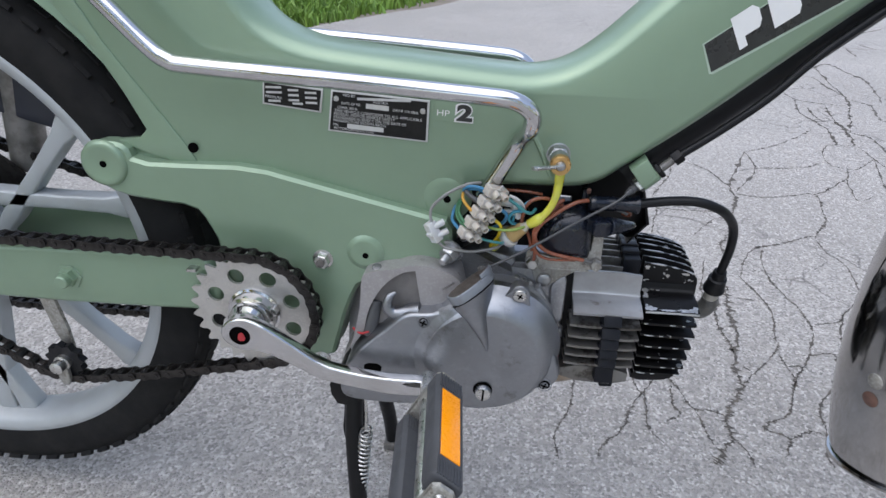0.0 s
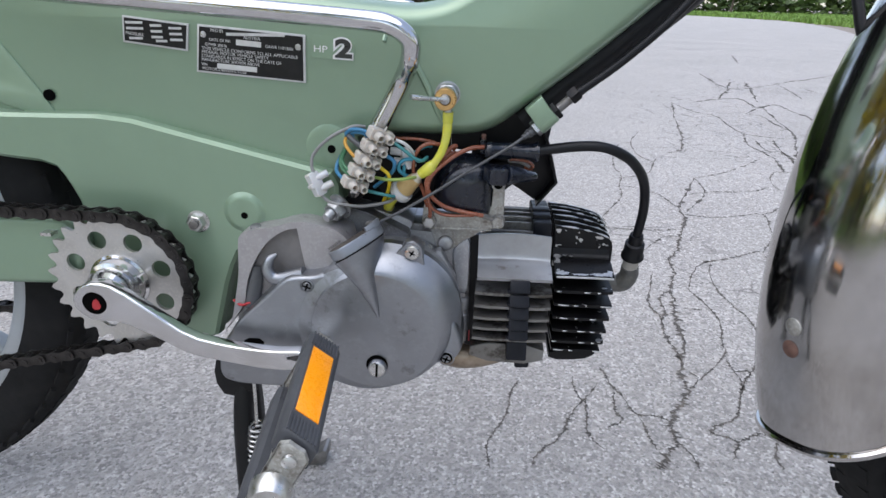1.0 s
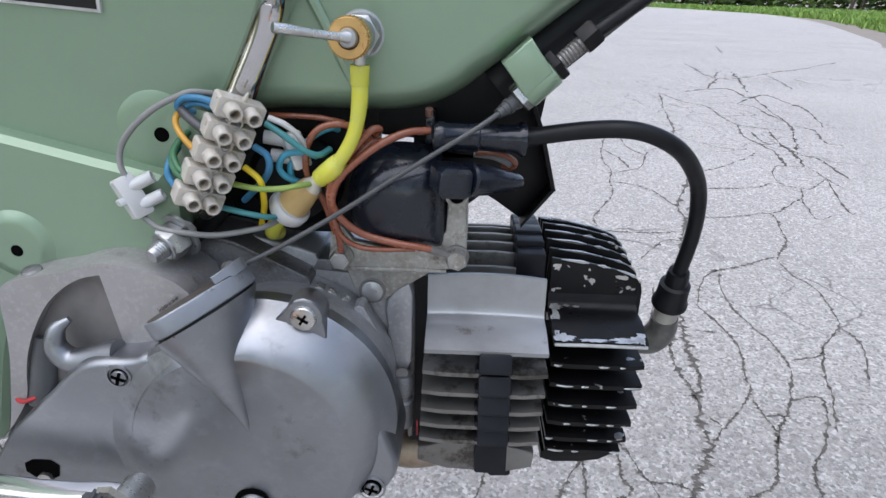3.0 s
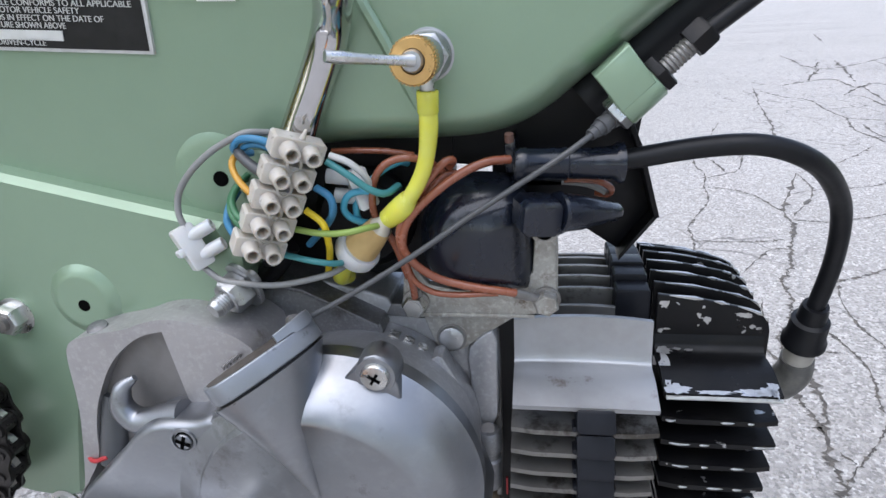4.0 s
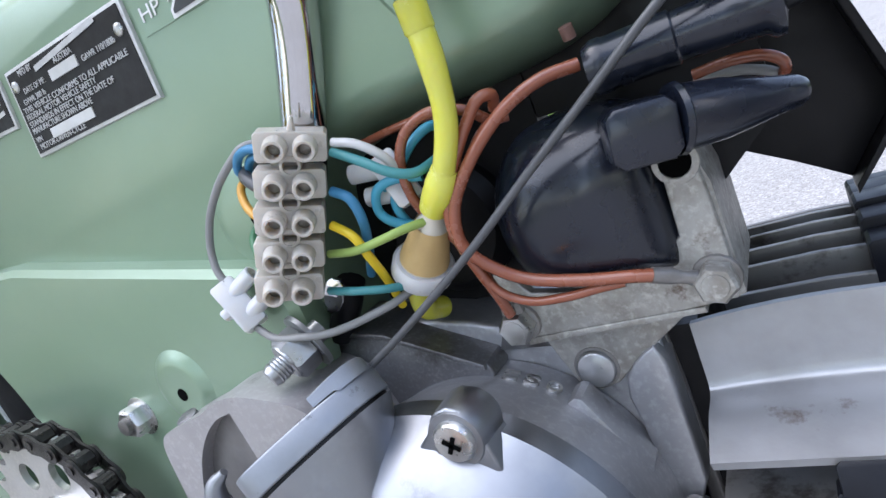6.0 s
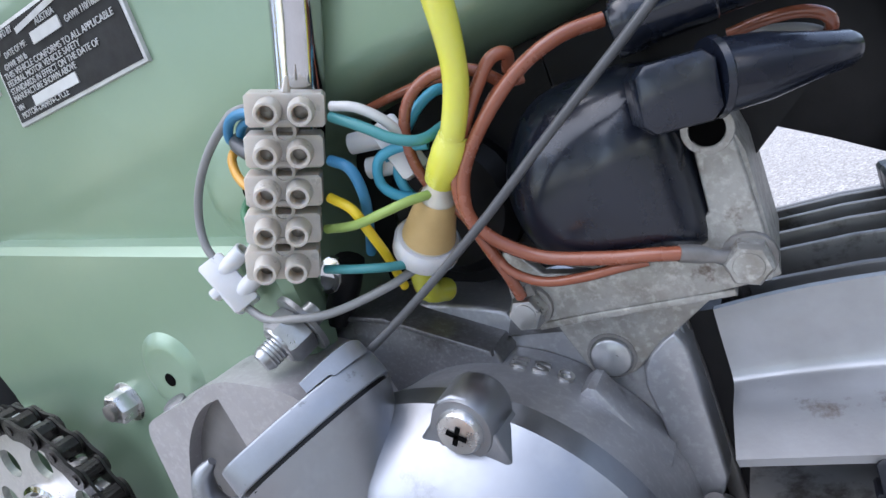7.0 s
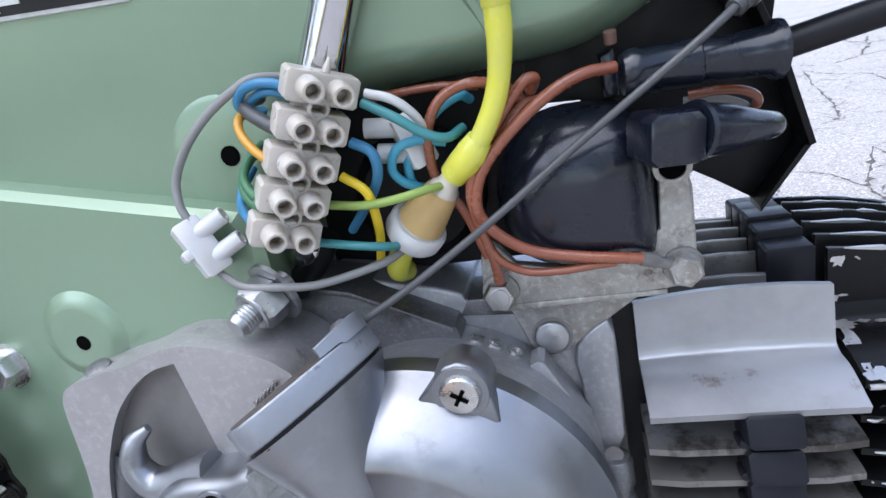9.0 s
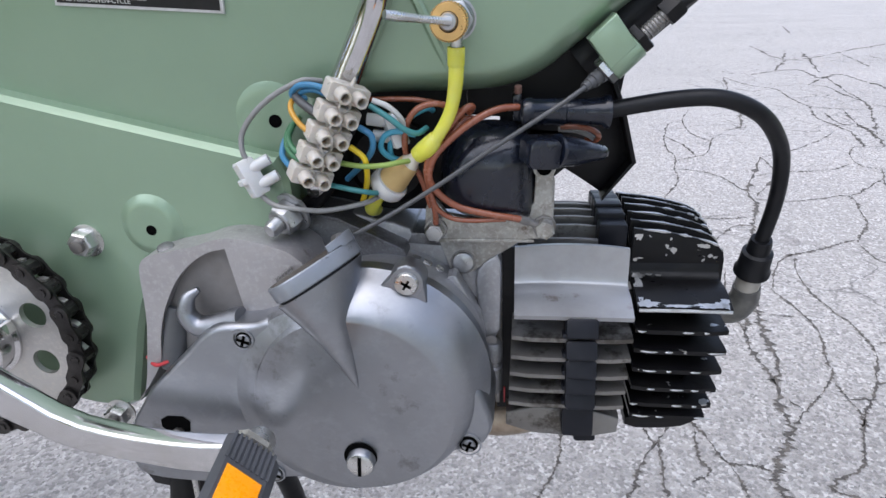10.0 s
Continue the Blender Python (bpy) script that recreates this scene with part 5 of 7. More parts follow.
part("bracket_flange", slab([(0.1305, 0.3300), (0.1324, 0.3305), (0.1324, 0.3580), (0.1307, 0.3660)], 0.012, -0.0265, 0.0006), BRACKET, brk)
part("bolt_hole", lathe((0.1272, -0.0288, 0.3650), NEAR, [(0, 0.0034), (0.0006, 0.0034)], 18), HOLE, brk)
part("hole_rim", lathe((0.1272, -0.0288, 0.3650), NEAR, [(0, 0.0052), (0.0007, 0.005), (0.0009, 0.0036)], 20, close=False), BRACKET, brk)
for x, z, t, mt in ((0.0770, 0.3352, 5, ZINC), (0.1280, 0.3370, 18, BRACKET)):
    part("bolt", hexnut((x, -0.0290, z), NEAR, 0.0084, 0.0062, turn=t), mt, brk)
    part("bolt_face", lathe((x, -0.0351, z), NEAR, [(0, 0.0031), (0.0004, 0.0029), (0.0004, 0.0)], 16), mt, brk)
    part("ring_terminal", lathe((x, -0.0289, z), NEAR, [(0, 0.0056), (0.0012, 0.0054), (0.0014, 0.0046)], 16), ALU_DARK, brk)
part("terminal_tag", tube([(0.1262, -0.0318, 0.3378), (0.1222, -0.0338, 0.3402), (0.1200, -0.0355, 0.3418), (0.1165, -0.0374, 0.3436)], [0.0024, 0.0014, 0.0020, 0.0019], 10, smooth=False), ALU_DARK, brk)
part("terminal_tag", tube([(0.0780, -0.0315, 0.3395), (0.0785, -0.0325, 0.3430)], [0.0024, 0.0018], 8, smooth=False), ALU_DARK, brk)
# gusset that carries the bracket on the crankcase
part("bracket_gusset", slab([(0.0765, 0.3290), (0.0770, 0.3260), (0.0800, 0.3170), (0.0822, 0.3105), (0.0880, 0.3070), (0.0940, 0.3088), (0.1020, 0.3150), (0.1150, 0.3240), (0.1225, 0.3290)], -0.014, -0.0205, 0.0008), BRACKET, brk, "weathered gusset below the bracket")
part("gusset_fold", slab([(0.0765, 0.3280), (0.1235, 0.3285), (0.1235, 0.3302), (0.0765, 0.3302)], -0.014, -0.0290, 0.0006), BRACKET, brk)
boot = part("coil_boot", box((0.1245, -0.0402, 0.3752), (0.0140, 0.014, 0.0125), pose(0, 0, 0, 0, 6, 20), 0.002), BAKELITE, moped, "black rubber boot with a pointed end")
bdir = Vector((0.0236, 0.0145, -0.0045)).normalized()
B0 = Vector((0.1310, -0.0390, 0.3752))
part("boot_collar", lathe(B0, bdir, [(0, 0.0072), (0.0012, 0.0075), (0.0018, 0.0068), (0.010, 0.0062), (0.021, 0.0040), (0.0255, 0.0034), (0.027, 0.0026), (0.0272, 0.0)], 24), BAKELITE, boot)
ldir = Vector((0.0370, 0.0040, -0.001)).normalized()
L0 = Vector((0.1168, -0.0315, 0.3905))
plug = part("lead_socket", lathe(L0, ldir, [(0, 0.0050), (0.002, 0.0060), (0.004, 0.0060), (0.0045, 0.0057), (0.018, 0.0058), (0.0185, 0.0052), (0.026, 0.0054), (0.034, 0.0060), (0.0355, 0.0072), (0.0372, 0.0072), (0.038, 0.0046)], 24), BAKELITE, moped, "black ribbed socket of the plug lead")
part("socket_screw", lathe((0.1150, -0.030, 0.3985), (0, -0.3, 1), [(0, 0.0016), (0.003, 0.0016)], 10), RUST, plug)
part("plug_lead", tube([L0 + ldir * 0.035, (0.1574, -0.0265, 0.3906), (0.1801, -0.0272, 0.3942), (0.1983, -0.0285, 0.3947), (0.2143, -0.0252, 0.3889), (0.2272, -0.0157, 0.3782), (0.2376, -0.0043, 0.3624), (0.2429, 0.0058, 0.3387), (0.2425, 0.0145, 0.3079)], 0.0037, 16), BLACK, moped, "thick black spark plug lead", 80)
PB, pd = Vector((0.2426, 0.0125, 0.3150)), Vector((0.0010, 0.0100, -0.0310)).normalized()
cap = part("plug_boot", lathe(PB, pd, [(0, 0.0052), (0.003, 0.0058), (0.008, 0.0060), (0.009, 0.0078), (0.0195, 0.0082), (0.0212, 0.0093), (0.0235, 0.0093), (0.024, 0.0078)], 24), BLACK, moped, "black rubber boot of the plug cap")
part("plug_collar", lathe(PB + pd * 0.0235, pd, [(0, 0.0064), (0.0040, 0.0066), (0.0115, 0.0064)], 24), PLUG_TAN, cap, "pale tan collar")
PE = PB + pd * 0.034
part("plug_elbow", tube([PE, PE + pd * 0.010 + Vector((0.0004, 0, 0)), PE + pd * 0.0185 + Vector((-0.0035, 0, 0)), PE + pd * 0.0212 + Vector((-0.0110, 0.001, 0)), PE + pd * 0.0195 + Vector((-0.0300, 0.003, 0))], [0.0072, 0.0080, 0.0083, 0.0075, 0.0068], 16), PLUG_ELBOW, cap, "mottled grey elbow")
guard = part("carburettor_shield", slab([(0.1225, 0.400), (0.140, 0.424), (0.166, 0.432), (0.1670, 0.405), (0.1640, 0.385), (0.1710, 0.3562), (0.1577, 0.3379), (0.1460, 0.3460), (0.1340, 0.3535), (0.1280, 0.3530)], 0.023, 0.020, 0.0005), SATIN_BLACK, moped, "folded black sheet metal shield")
part("shield_lip", slab([(0.1560, 0.402), (0.1630, 0.385), (0.1710, 0.3562), (0.1730, 0.3570), (0.1650, 0.386), (0.158, 0.403)], 0.023, 0.006, 0.0005), SATIN_BLACK, guard)
part("shield_lip", slab([(0.1710, 0.3562), (0.1577, 0.3379), (0.1577, 0.3355), (0.1730, 0.3555)], 0.023, 0.010, 0.0005), SATIN_BLACK, guard)

guard.location = (0.0020, 0.004, -0.0008)

# --- engine
engine = part("crankcase", slab(rounded([(-0.088, 0.205), (-0.080, 0.298), (-0.072, 0.3205), (-0.0559, 0.3262), (-0.0257, 0.3305), (-0.006, 0.3300), (0.008, 0.3335), (0.0138, 0.3425), (0.030, 0.3395), (0.0625, 0.3315), (0.0635, 0.327), (0.107, 0.3280),
                                         (0.1085, 0.287), (0.100, 0.270), (0.1065, 0.240), (0.100, 0.222), (0.060, 0.207), (0.030, 0.202), (0.0, 0.205), (-0.05, 0.199)], 1), 0.050, -0.0175, 0.002), CASE_ALU, moped, "grey cast aluminium crankcase")
part("case_top_wall", slab([(0.0090, 0.3425), (0.0136, 0.3440), (0.0300, 0.3400), (0.0605, 0.3245), (0.0620, 0.3210), (0.0560, 0.3000), (0.0, 0.2900), (-0.0100, 0.3200)], -0.012, -0.0285, 0.001), ALU_ROUGH, engine, "dark wall of the crankcase under the cable")
part("case_top_lip", slab([(0.0136, 0.3440), (0.0300, 0.3402), (0.0605, 0.3247), (0.0605, 0.3230), (0.0300, 0.3384), (0.0136, 0.3422)], -0.005, -0.0300, 0.0006), ALU_ROUGH, engine)
PLATE_OUT = [(-0.0790, 0.2480), (-0.0720, 0.2570), (-0.0645, 0.2850), (-0.0612, 0.3020), (-0.0594, 0.3220), (-0.0575, 0.3285), (-0.0530, 0.3318), (-0.0420, 0.3345), (-0.0300, 0.3370), (-0.0220, 0.3398), (-0.0140, 0.3412), (-0.0050, 0.3405), (0.0120, 0.3358), (0.0200, 0.3300)]
PLATE_ARC = [(-0.0150, 0.3362), (-0.0240, 0.3340), (-0.0335, 0.3280), (-0.0425, 0.3185), (-0.0515, 0.3030), (-0.0565, 0.2890), (-0.0600, 0.2740), (-0.0690, 0.2600)]
plate_line = [(p.x, p.y) for p in spline([(x, z, 0) for x, z in PLATE_OUT], 4)] + [(0.0240, 0.3130), (-0.0100, 0.3000)] + [(p.x, p.y) for p in spline([(x, z, 0) for x, z in PLATE_ARC], 4)]
part("chain_cover_plate", slab(plate_line, -0.028, -0.0590), PLATE_CAST, engine, "pale rough cast plate")
# brownish grey, darker than the cast plate round it
part("recess_wall", slab(rounded([(-0.0655, 0.2575), (-0.0610, 0.3100), (-0.0510, 0.3270), (-0.0275, 0.3350), (-0.0095, 0.3360), (-0.0075, 0.2925)], 1), -0.028, -0.0540), CASE_BROWN, engine)
part("top_lug", lathe((-0.0472, -0.052, 0.3310), (0, -0.3, 1), [(0, 0.004), (0.0035, 0.004), (0.004, 0.003)], 14), ALU_ROUGH, engine)
COVER = [(-0.0660, 0.2585), (-0.0600, 0.2675), (-0.0355, 0.2900), (-0.0270, 0.2995), (-0.0180, 0.3045), (-0.0020, 0.3050), (0.0060, 0.3085), (0.0150, 0.3060), (0.0400, 0.2900), (0.0700, 0.2600), (0.0800, 0.2420), (0.0800, 0.2310),
         (0.0640, 0.2218), (0.0470, 0.2166), (0.0300, 0.2150), (0.0100, 0.2172), (-0.0020, 0.2155), (-0.0150, 0.2105), (-0.0500, 0.2095), (-0.0750, 0.2115), (-0.0810, 0.2210), (-0.0765, 0.2430)]
cover = part("clutch_cover", slab(rounded(COVER, 2), -0.030, -0.0730, 0.004, 0.004, 4), ALU, moped, "smooth cast aluminium clutch cover", 50)


def loft(rings, seg=96):
    """A body through rings of (x, z, radius, y), closed at its front."""
    verts, faces = [], []
    for x, z, r, y in rings:
        verts += [(x + r * math.cos(2 * math.pi * k / seg), y, z + r * math.sin(2 * math.pi * k / seg)) for k in range(seg)]
    for i in range(len(rings) - 1):
        faces += [(i * seg + k, i * seg + (k + 1) % seg, (i + 1) * seg + (k + 1) % seg, (i + 1) * seg + k) for k in range(seg)]
    return Shape().add(verts, faces + [tuple(range((len(rings) - 1) * seg, len(rings) * seg))])


part("clutch_dome", loft([(0.0480, 0.2710, 0.0562, -0.0500), (0.0480, 0.2710, 0.0563, -0.0572), (0.0477, 0.2707, 0.0558, -0.0583), (0.0469, 0.2698, 0.0546, -0.0622), (0.0455, 0.2683, 0.0523, -0.0685), (0.0440, 0.2666, 0.0498, -0.0735),
                          (0.0428, 0.2653, 0.0479, -0.0757), (0.0422, 0.2647, 0.0466, -0.0768), (0.0420, 0.2645, 0.0455, -0.0770)]), ALU, cover, "round dome of the clutch cover", 22)
# shoulder that runs from the dome into the left half of the cover
part("cover_shoulder", loft([(0.0340, 0.2640, 0.0530, -0.0680), (0.0345, 0.2640, 0.0515, -0.0722), (0.0375, 0.2643, 0.0470, -0.0750), (0.0395, 0.2644, 0.0440, -0.0764)]), ALU, cover, "", 20)
# rough drum of the crankcase behind the cover
part("case_drum", loft([(0.0500, 0.2710, 0.0500, -0.0180), (0.0500, 0.2710, 0.0505, -0.0300), (0.0490, 0.2710, 0.0540, -0.0450), (0.0482, 0.2710, 0.0558, -0.0565)]), CASE_ALU, engine, "", 60)
lv_u = Vector((0.0245, 0.0295, 0.0098)).normalized()
lv_n = Vector((-0.54, 0.05, 0.83))
lv_n = (lv_n - lv_u * lv_n.dot(lv_u)).normalized()
lv_w = lv_n.cross(lv_u)
LC = Vector((0.0302, -0.0700, 0.3318))
lm = Matrix(((lv_u.x, lv_n.x, lv_w.x, LC.x), (lv_u.y, lv_n.y, lv_w.y, LC.y), (lv_u.z, lv_n.z, lv_w.z, LC.z), (0, 0, 0, 1)))
tw, tf = [], []
TN, TS = 14, 36
foot = Vector((0.0455, -0.0752, 0.2760))
for i in range(TN + 1):
    f = i / TN
    c = (LC - lv_n * 0.0045).lerp(foot, f)
    a, b = 0.0200 * (1 - f) ** 1.05 + 0.0022, 0.0102 * (1 - f) ** 0.75 + 0.0012
    ax = lv_u.lerp(Vector((0.25, 0.75, -0.15)).normalized(), f)
    for k in range(TS):
        q = 2 * math.pi * k / TS
        tw.append(c + ax * a * math.cos(q) + lv_w * b * math.sin(q))
for i in range(TN):
    for k in range(TS):
        tf.append((i * TS + k, i * TS + (k + 1) % TS, (i + 1) * TS + (k + 1) % TS, (i + 1) * TS + k))
tf.append(tuple(range(TS)))
part("clutch_tower", Shape().add(tw, tf), ALU, cover, "cone cast into the cover", 70)
LV = [(-0.0212, -0.0070), (-0.0212, 0.0070), (-0.012, 0.0104), (0.0, 0.0116), (0.012, 0.0104), (0.0195, 0.0070), (0.0235, 0.0), (0.0195, -0.0070), (0.012, -0.0104), (0.0, -0.0116), (-0.012, -0.0104)]
lever = part("clutch_lever", slab(rounded(LV, 2), -0.0034, 0.0038, 0.0007, both=True, m=lm), LEVER_GREY, moped, "thick grey clutch lever with a cable clamp")
# thin dark brown patch on the flat lever top, in place of a hollow
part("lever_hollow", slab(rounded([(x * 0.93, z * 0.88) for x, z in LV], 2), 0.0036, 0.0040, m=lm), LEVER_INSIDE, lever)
# black plate under the lever, drawn for the shade in the gap there
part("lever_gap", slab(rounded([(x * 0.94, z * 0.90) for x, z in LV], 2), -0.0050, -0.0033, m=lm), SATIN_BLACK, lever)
TONGUE = [(0.0050, -0.0100, 0.0070), (0.0100, -0.0098, 0.0074), (0.0145, -0.0090, 0.0077), (0.0185, -0.0072, 0.0078), (0.0206, -0.0045, 0.0074), (0.0212, -0.0010, 0.0062), (0.0206, 0.0030, 0.0050), (0.0186, 0.0068, 0.0041)]
tv, tq = [], []
line = spline(TONGUE, 4)
for i, p in enumerate(line):
    d = line[min(i + 1, len(line) - 1)] - line[max(i - 1, 0)]
    side = Vector((d.y, -d.x, 0)).normalized() * 0.0008
    low = 0.0030 if i > 5 else 0.0040
    tv += [lm @ Vector((p.x + k * side.x, h, p.y + k * side.y)) for k, h in ((1, low), (1, p.z - 0.0003), (0.6, p.z), (-0.6, p.z), (-1, p.z - 0.0003), (-1, low))]
for i in range(len(line) - 1):
    tq += [(6 * i + k, 6 * i + k + 1, 6 * i + k + 7, 6 * i + k + 6) for k in range(5)]
tq += [tuple(range(6)), tuple(range(6 * len(line) - 6, 6 * len(line)))]
part("bent_tongue", Shape().add(tv, tq), LEVER_GREY, lever, "tongue bent back round the cable end")
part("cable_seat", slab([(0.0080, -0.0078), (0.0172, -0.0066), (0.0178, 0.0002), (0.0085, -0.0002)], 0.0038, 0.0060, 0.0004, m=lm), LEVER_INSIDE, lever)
part("cable_nipple", lathe(lm @ Vector((0.0165, 0.0060, -0.0020)), lv_w, [(0, 0.0024), (0.0050, 0.0024)], 14), ALU_DARK, lever)

# cover screws and openings
sb = part("screw_boss", lathe((0.0682, -0.0525, 0.3238), NEAR, [(0, 0.0070), (0.0020, 0.0080), (0.0110, 0.0078), (0.0125, 0.0072)], 28), ALU, cover, angle=50)
part("boss_fillet", slab([(0.0563, 0.3222), (0.0600, 0.3252), (0.0622, 0.3285), (0.0650, 0.3312), (0.0685, 0.3320), (0.0720, 0.3306), (0.0742, 0.3270), (0.0754, 0.3225), (0.0768, 0.3142), (0.0700, 0.3120), (0.0620, 0.3145)], -0.0540, -0.0645, 0.0010), ALU, cover, angle=60)
part("cross_screw", screw_head((0.0682, -0.0648, 0.3238), NEAR, 0.0054, 0.0022), ZINC, sb)
part("screw_cross", cross_slot((0.0682, -0.0671, 0.3238), NEAR, 0.0024, turn=32), HOLE, sb)
part("corner_lug", slab(rounded([(0.0790, 0.2310), (0.0885, 0.2352), (0.1005, 0.2380), (0.1064, 0.2490), (0.1044, 0.2590), (0.0975, 0.2770), (0.0880, 0.2700)], 1), -0.030, -0.0690, 0.004, 0.008), ALU, cover)
for x, y, z, w in ((-0.0066, -0.0729, 0.2980, 0.0036), (0.0940, -0.0689, 0.2412, 0.0046), (-0.0030, -0.0729, 0.2200, 0.0036)):
    part("screw_well", lathe((x, y + 0.0006, z), NEAR, [(0, w), (0.0008, w), (0.0008, 0.0)], 22), HOLE, cover)
    part("screw_recess", lathe((x, y, z), NEAR, [(0, w + 0.0018), (0.0008, w + 0.0016), (0.0009, w + 0.0008)], 20, close=False), ALU, cover)
    part("cross_screw", screw_head((x, y, z - 0.0006), NEAR, 0.0034, 0.0012), ALU, cover)
    part("screw_cross", cross_slot((x, y - 0.0012, z - 0.0006), NEAR, 0.0030), HOLE, cover)
drain = part("oil_screw", lathe((0.0438, -0.066, 0.2362), NEAR, [(0, 0.0070), (0.0150, 0.0068), (0.0158, 0.0062), (0.0158, 0.0)], 28), ALU, cover, "slotted oil level screw in a collar")
part("oil_screw_well", lathe((0.0432, -0.066, 0.2375), NEAR, [(0, 0.0080), (0.0116, 0.0080), (0.0116, 0.0)], 28), HOLE, drain)
part("slotted_screw", screw_head((0.0438, -0.0812, 0.2362), NEAR, 0.0062, 0.0014), ZINC, drain)
part("screw_slot", box((0.0438, -0.0828, 0.2362), (0.0016, 0.0006, 0.011), pose(0, 0, 0, 0, 4, 0)), HOLE, drain)
part("cover_window", slab(rounded([(-0.0575, 0.2436), (-0.0440, 0.2410), (-0.0415, 0.2525), (-0.0570, 0.2527)], 1), -0.056, -0.0734), HOLE, cover)
part("window_bolt", lathe((-0.0490, -0.0732, 0.2432), NEAR, [(0, 0.003), (0.002, 0.003)], 12), ZINC, cover)
part("starter_hook", tube([(-0.0100, -0.064, 0.3030), (-0.0220, -0.063, 0.2995), (-0.0320, -0.063, 0.2980), (-0.0375, -0.063, 0.3040), (-0.0360, -0.062, 0.3120), (-0.0310, -0.060, 0.3160)], [0.0058, 0.0056, 0.0052, 0.0046, 0.0034, 0.0014], 14), ALU, engine, "curled aluminium lever end")
part("spring_coil", tube([(0.0070 + 0.0004 * i, -0.0602 + 0.0008 * math.sin(i * 1.6), 0.3215 + 0.0003 * i + 0.0008 * math.cos(i * 1.6)) for i in range(24)], 0.0004, 6, 3), CASE_BROWN, lever)
part("sleeve", tube([(-0.0490, -0.051, 0.3030), (-0.0520, -0.053, 0.288), (-0.0560, -0.055, 0.270)], 0.0062, 12), DARK_WIRE, engine)
part("red_tie", tube([(-0.0700, -0.0540, 0.2735), (-0.0620, -0.0602, 0.2730), (-0.0545, -0.060, 0.2755)], 0.0010, 8), RED, engine, "red thread tied round the sleeve")
for ch, x, z in (("E", 0.0657, 0.3198), ("S", 0.0715, 0.3163), ("O", 0.0766, 0.3120)):
    a = math.atan2(x - 0.0500, z - 0.2710)
    d = Vector((math.sin(a), 0, math.cos(a)))
    o = Vector((0.0500, -0.0275, 0.2710)) + d * 0.0507 - Vector((math.cos(a), 0, -math.sin(a))) * 0.0022
    letters("cast_mark", ch, 0.0066, Matrix(((math.cos(a), 0, d.x, o.x), (0, 1, 0, o.y), (-math.sin(a), 0, d.z, o.z), (0, 0, 0, 1))), ZINC, engine, 0.0044, 0.0006)
part("case_bolt", lathe((0.0890, -0.0195, 0.3142), NEAR, [(0, 0.0056), (0.0022, 0.0055), (0.0028, 0.0048), (0.0028, 0.0)], 28), STUD_ZINC, engine, "flat round bolt head", 50)
part("bolt_seat", lathe((0.0890, -0.0195, 0.3142), NEAR, [(0, 0.0066), (0.0012, 0.0064), (0.0013, 0.0056)], 28, close=False), CASE_BROWN, engine)
part("case_rib", box((0.0898, -0.0270, 0.2985), (0.0290, 0.010, 0.0056), pose(0, 0, 0, 0, 63, 0), 0.0015), CASE_ALU, engine)
part("case_ledge", slab([(0.0610, 0.3235), (0.1075, 0.3200), (0.1085, 0.3290), (0.0640, 0.3290)], 0.000, -0.0195, 0.001), ALU_ROUGH, engine)
fl = part("flange_post", lathe((0.1035, -0.0245, 0.2710), (0, 0, -1), [(0, 0.0046), (0.0012, 0.0056), (0.010, 0.0056), (0.011, 0.0046), (0.014, 0.0046), (0.015, 0.0056), (0.030, 0.0052), (0.031, 0.004)], 18), ALU_ROUGH, engine)
part("post_screw", lathe((0.1032, -0.0245, 0.2709), (0, -0.35, 1), [(0, 0.0032), (0.0008, 0.003), (0.0009, 0.0)], 14), CASE_BROWN, fl)
part("case_corner", slab(rounded([(0.0945, 0.3080), (0.1010, 0.3160), (0.1080, 0.3195), (0.1082, 0.2950), (0.1078, 0.2700), (0.0960, 0.2700), (0.0965, 0.2920)], 1), -0.005, -0.0215, 0.0015), CASE_ALU, engine)
part("cylinder_flange", slab(rounded([(0.104, 0.328), (0.1085, 0.328), (0.1085, 0.222), (0.104, 0.222)], 1), 0.07, -0.012, 0.001), CASE_BROWN, engine)
# black filler: the shade of the gap before the cylinder, put into its colour
part("barrel_joint", slab([(0.1060, 0.2180), (0.1160, 0.2180), (0.1160, 0.3180), (0.1060, 0.3180)], 0.060, -0.0100), SATIN_BLACK, engine, "black filler for the shaded gap between crankcase and cylinder")
part("red_gasket", slab([(0.1095, 0.232), (0.1103, 0.232), (0.1103, 0.222), (0.1095, 0.222)], 0.06, -0.0110), RED, engine)
exhaust = part("exhaust_pipe", tube([(0.150, 0.025, 0.222), (0.146, 0.022, 0.207), (0.130, 0.018, 0.196), (0.100, 0.014, 0.193), (0.075, 0.030, 0.197), (0.04, 0.060, 0.215), (-0.02, 0.075, 0.225)], 0.0125, 16), EXHAUST, moped, "tarnished exhaust pipe under the engine")

# --- finned cylinder and head
FIN_Z = [0.2818, 0.2703, 0.2598, 0.2503, 0.2405]
FIN_Y = [-0.0345, -0.0342, -0.0338, -0.0332, -0.0325]
cyl = part("cylinder", slab(rounded([(0.1105, 0.217), (0.1695, 0.216), (0.1695, 0.312), (0.1105, 0.312)], 1), 0.062, -0.004, 0.001), ALU_DARK, moped, "finned aluminium cylinder, dirty between the fins")


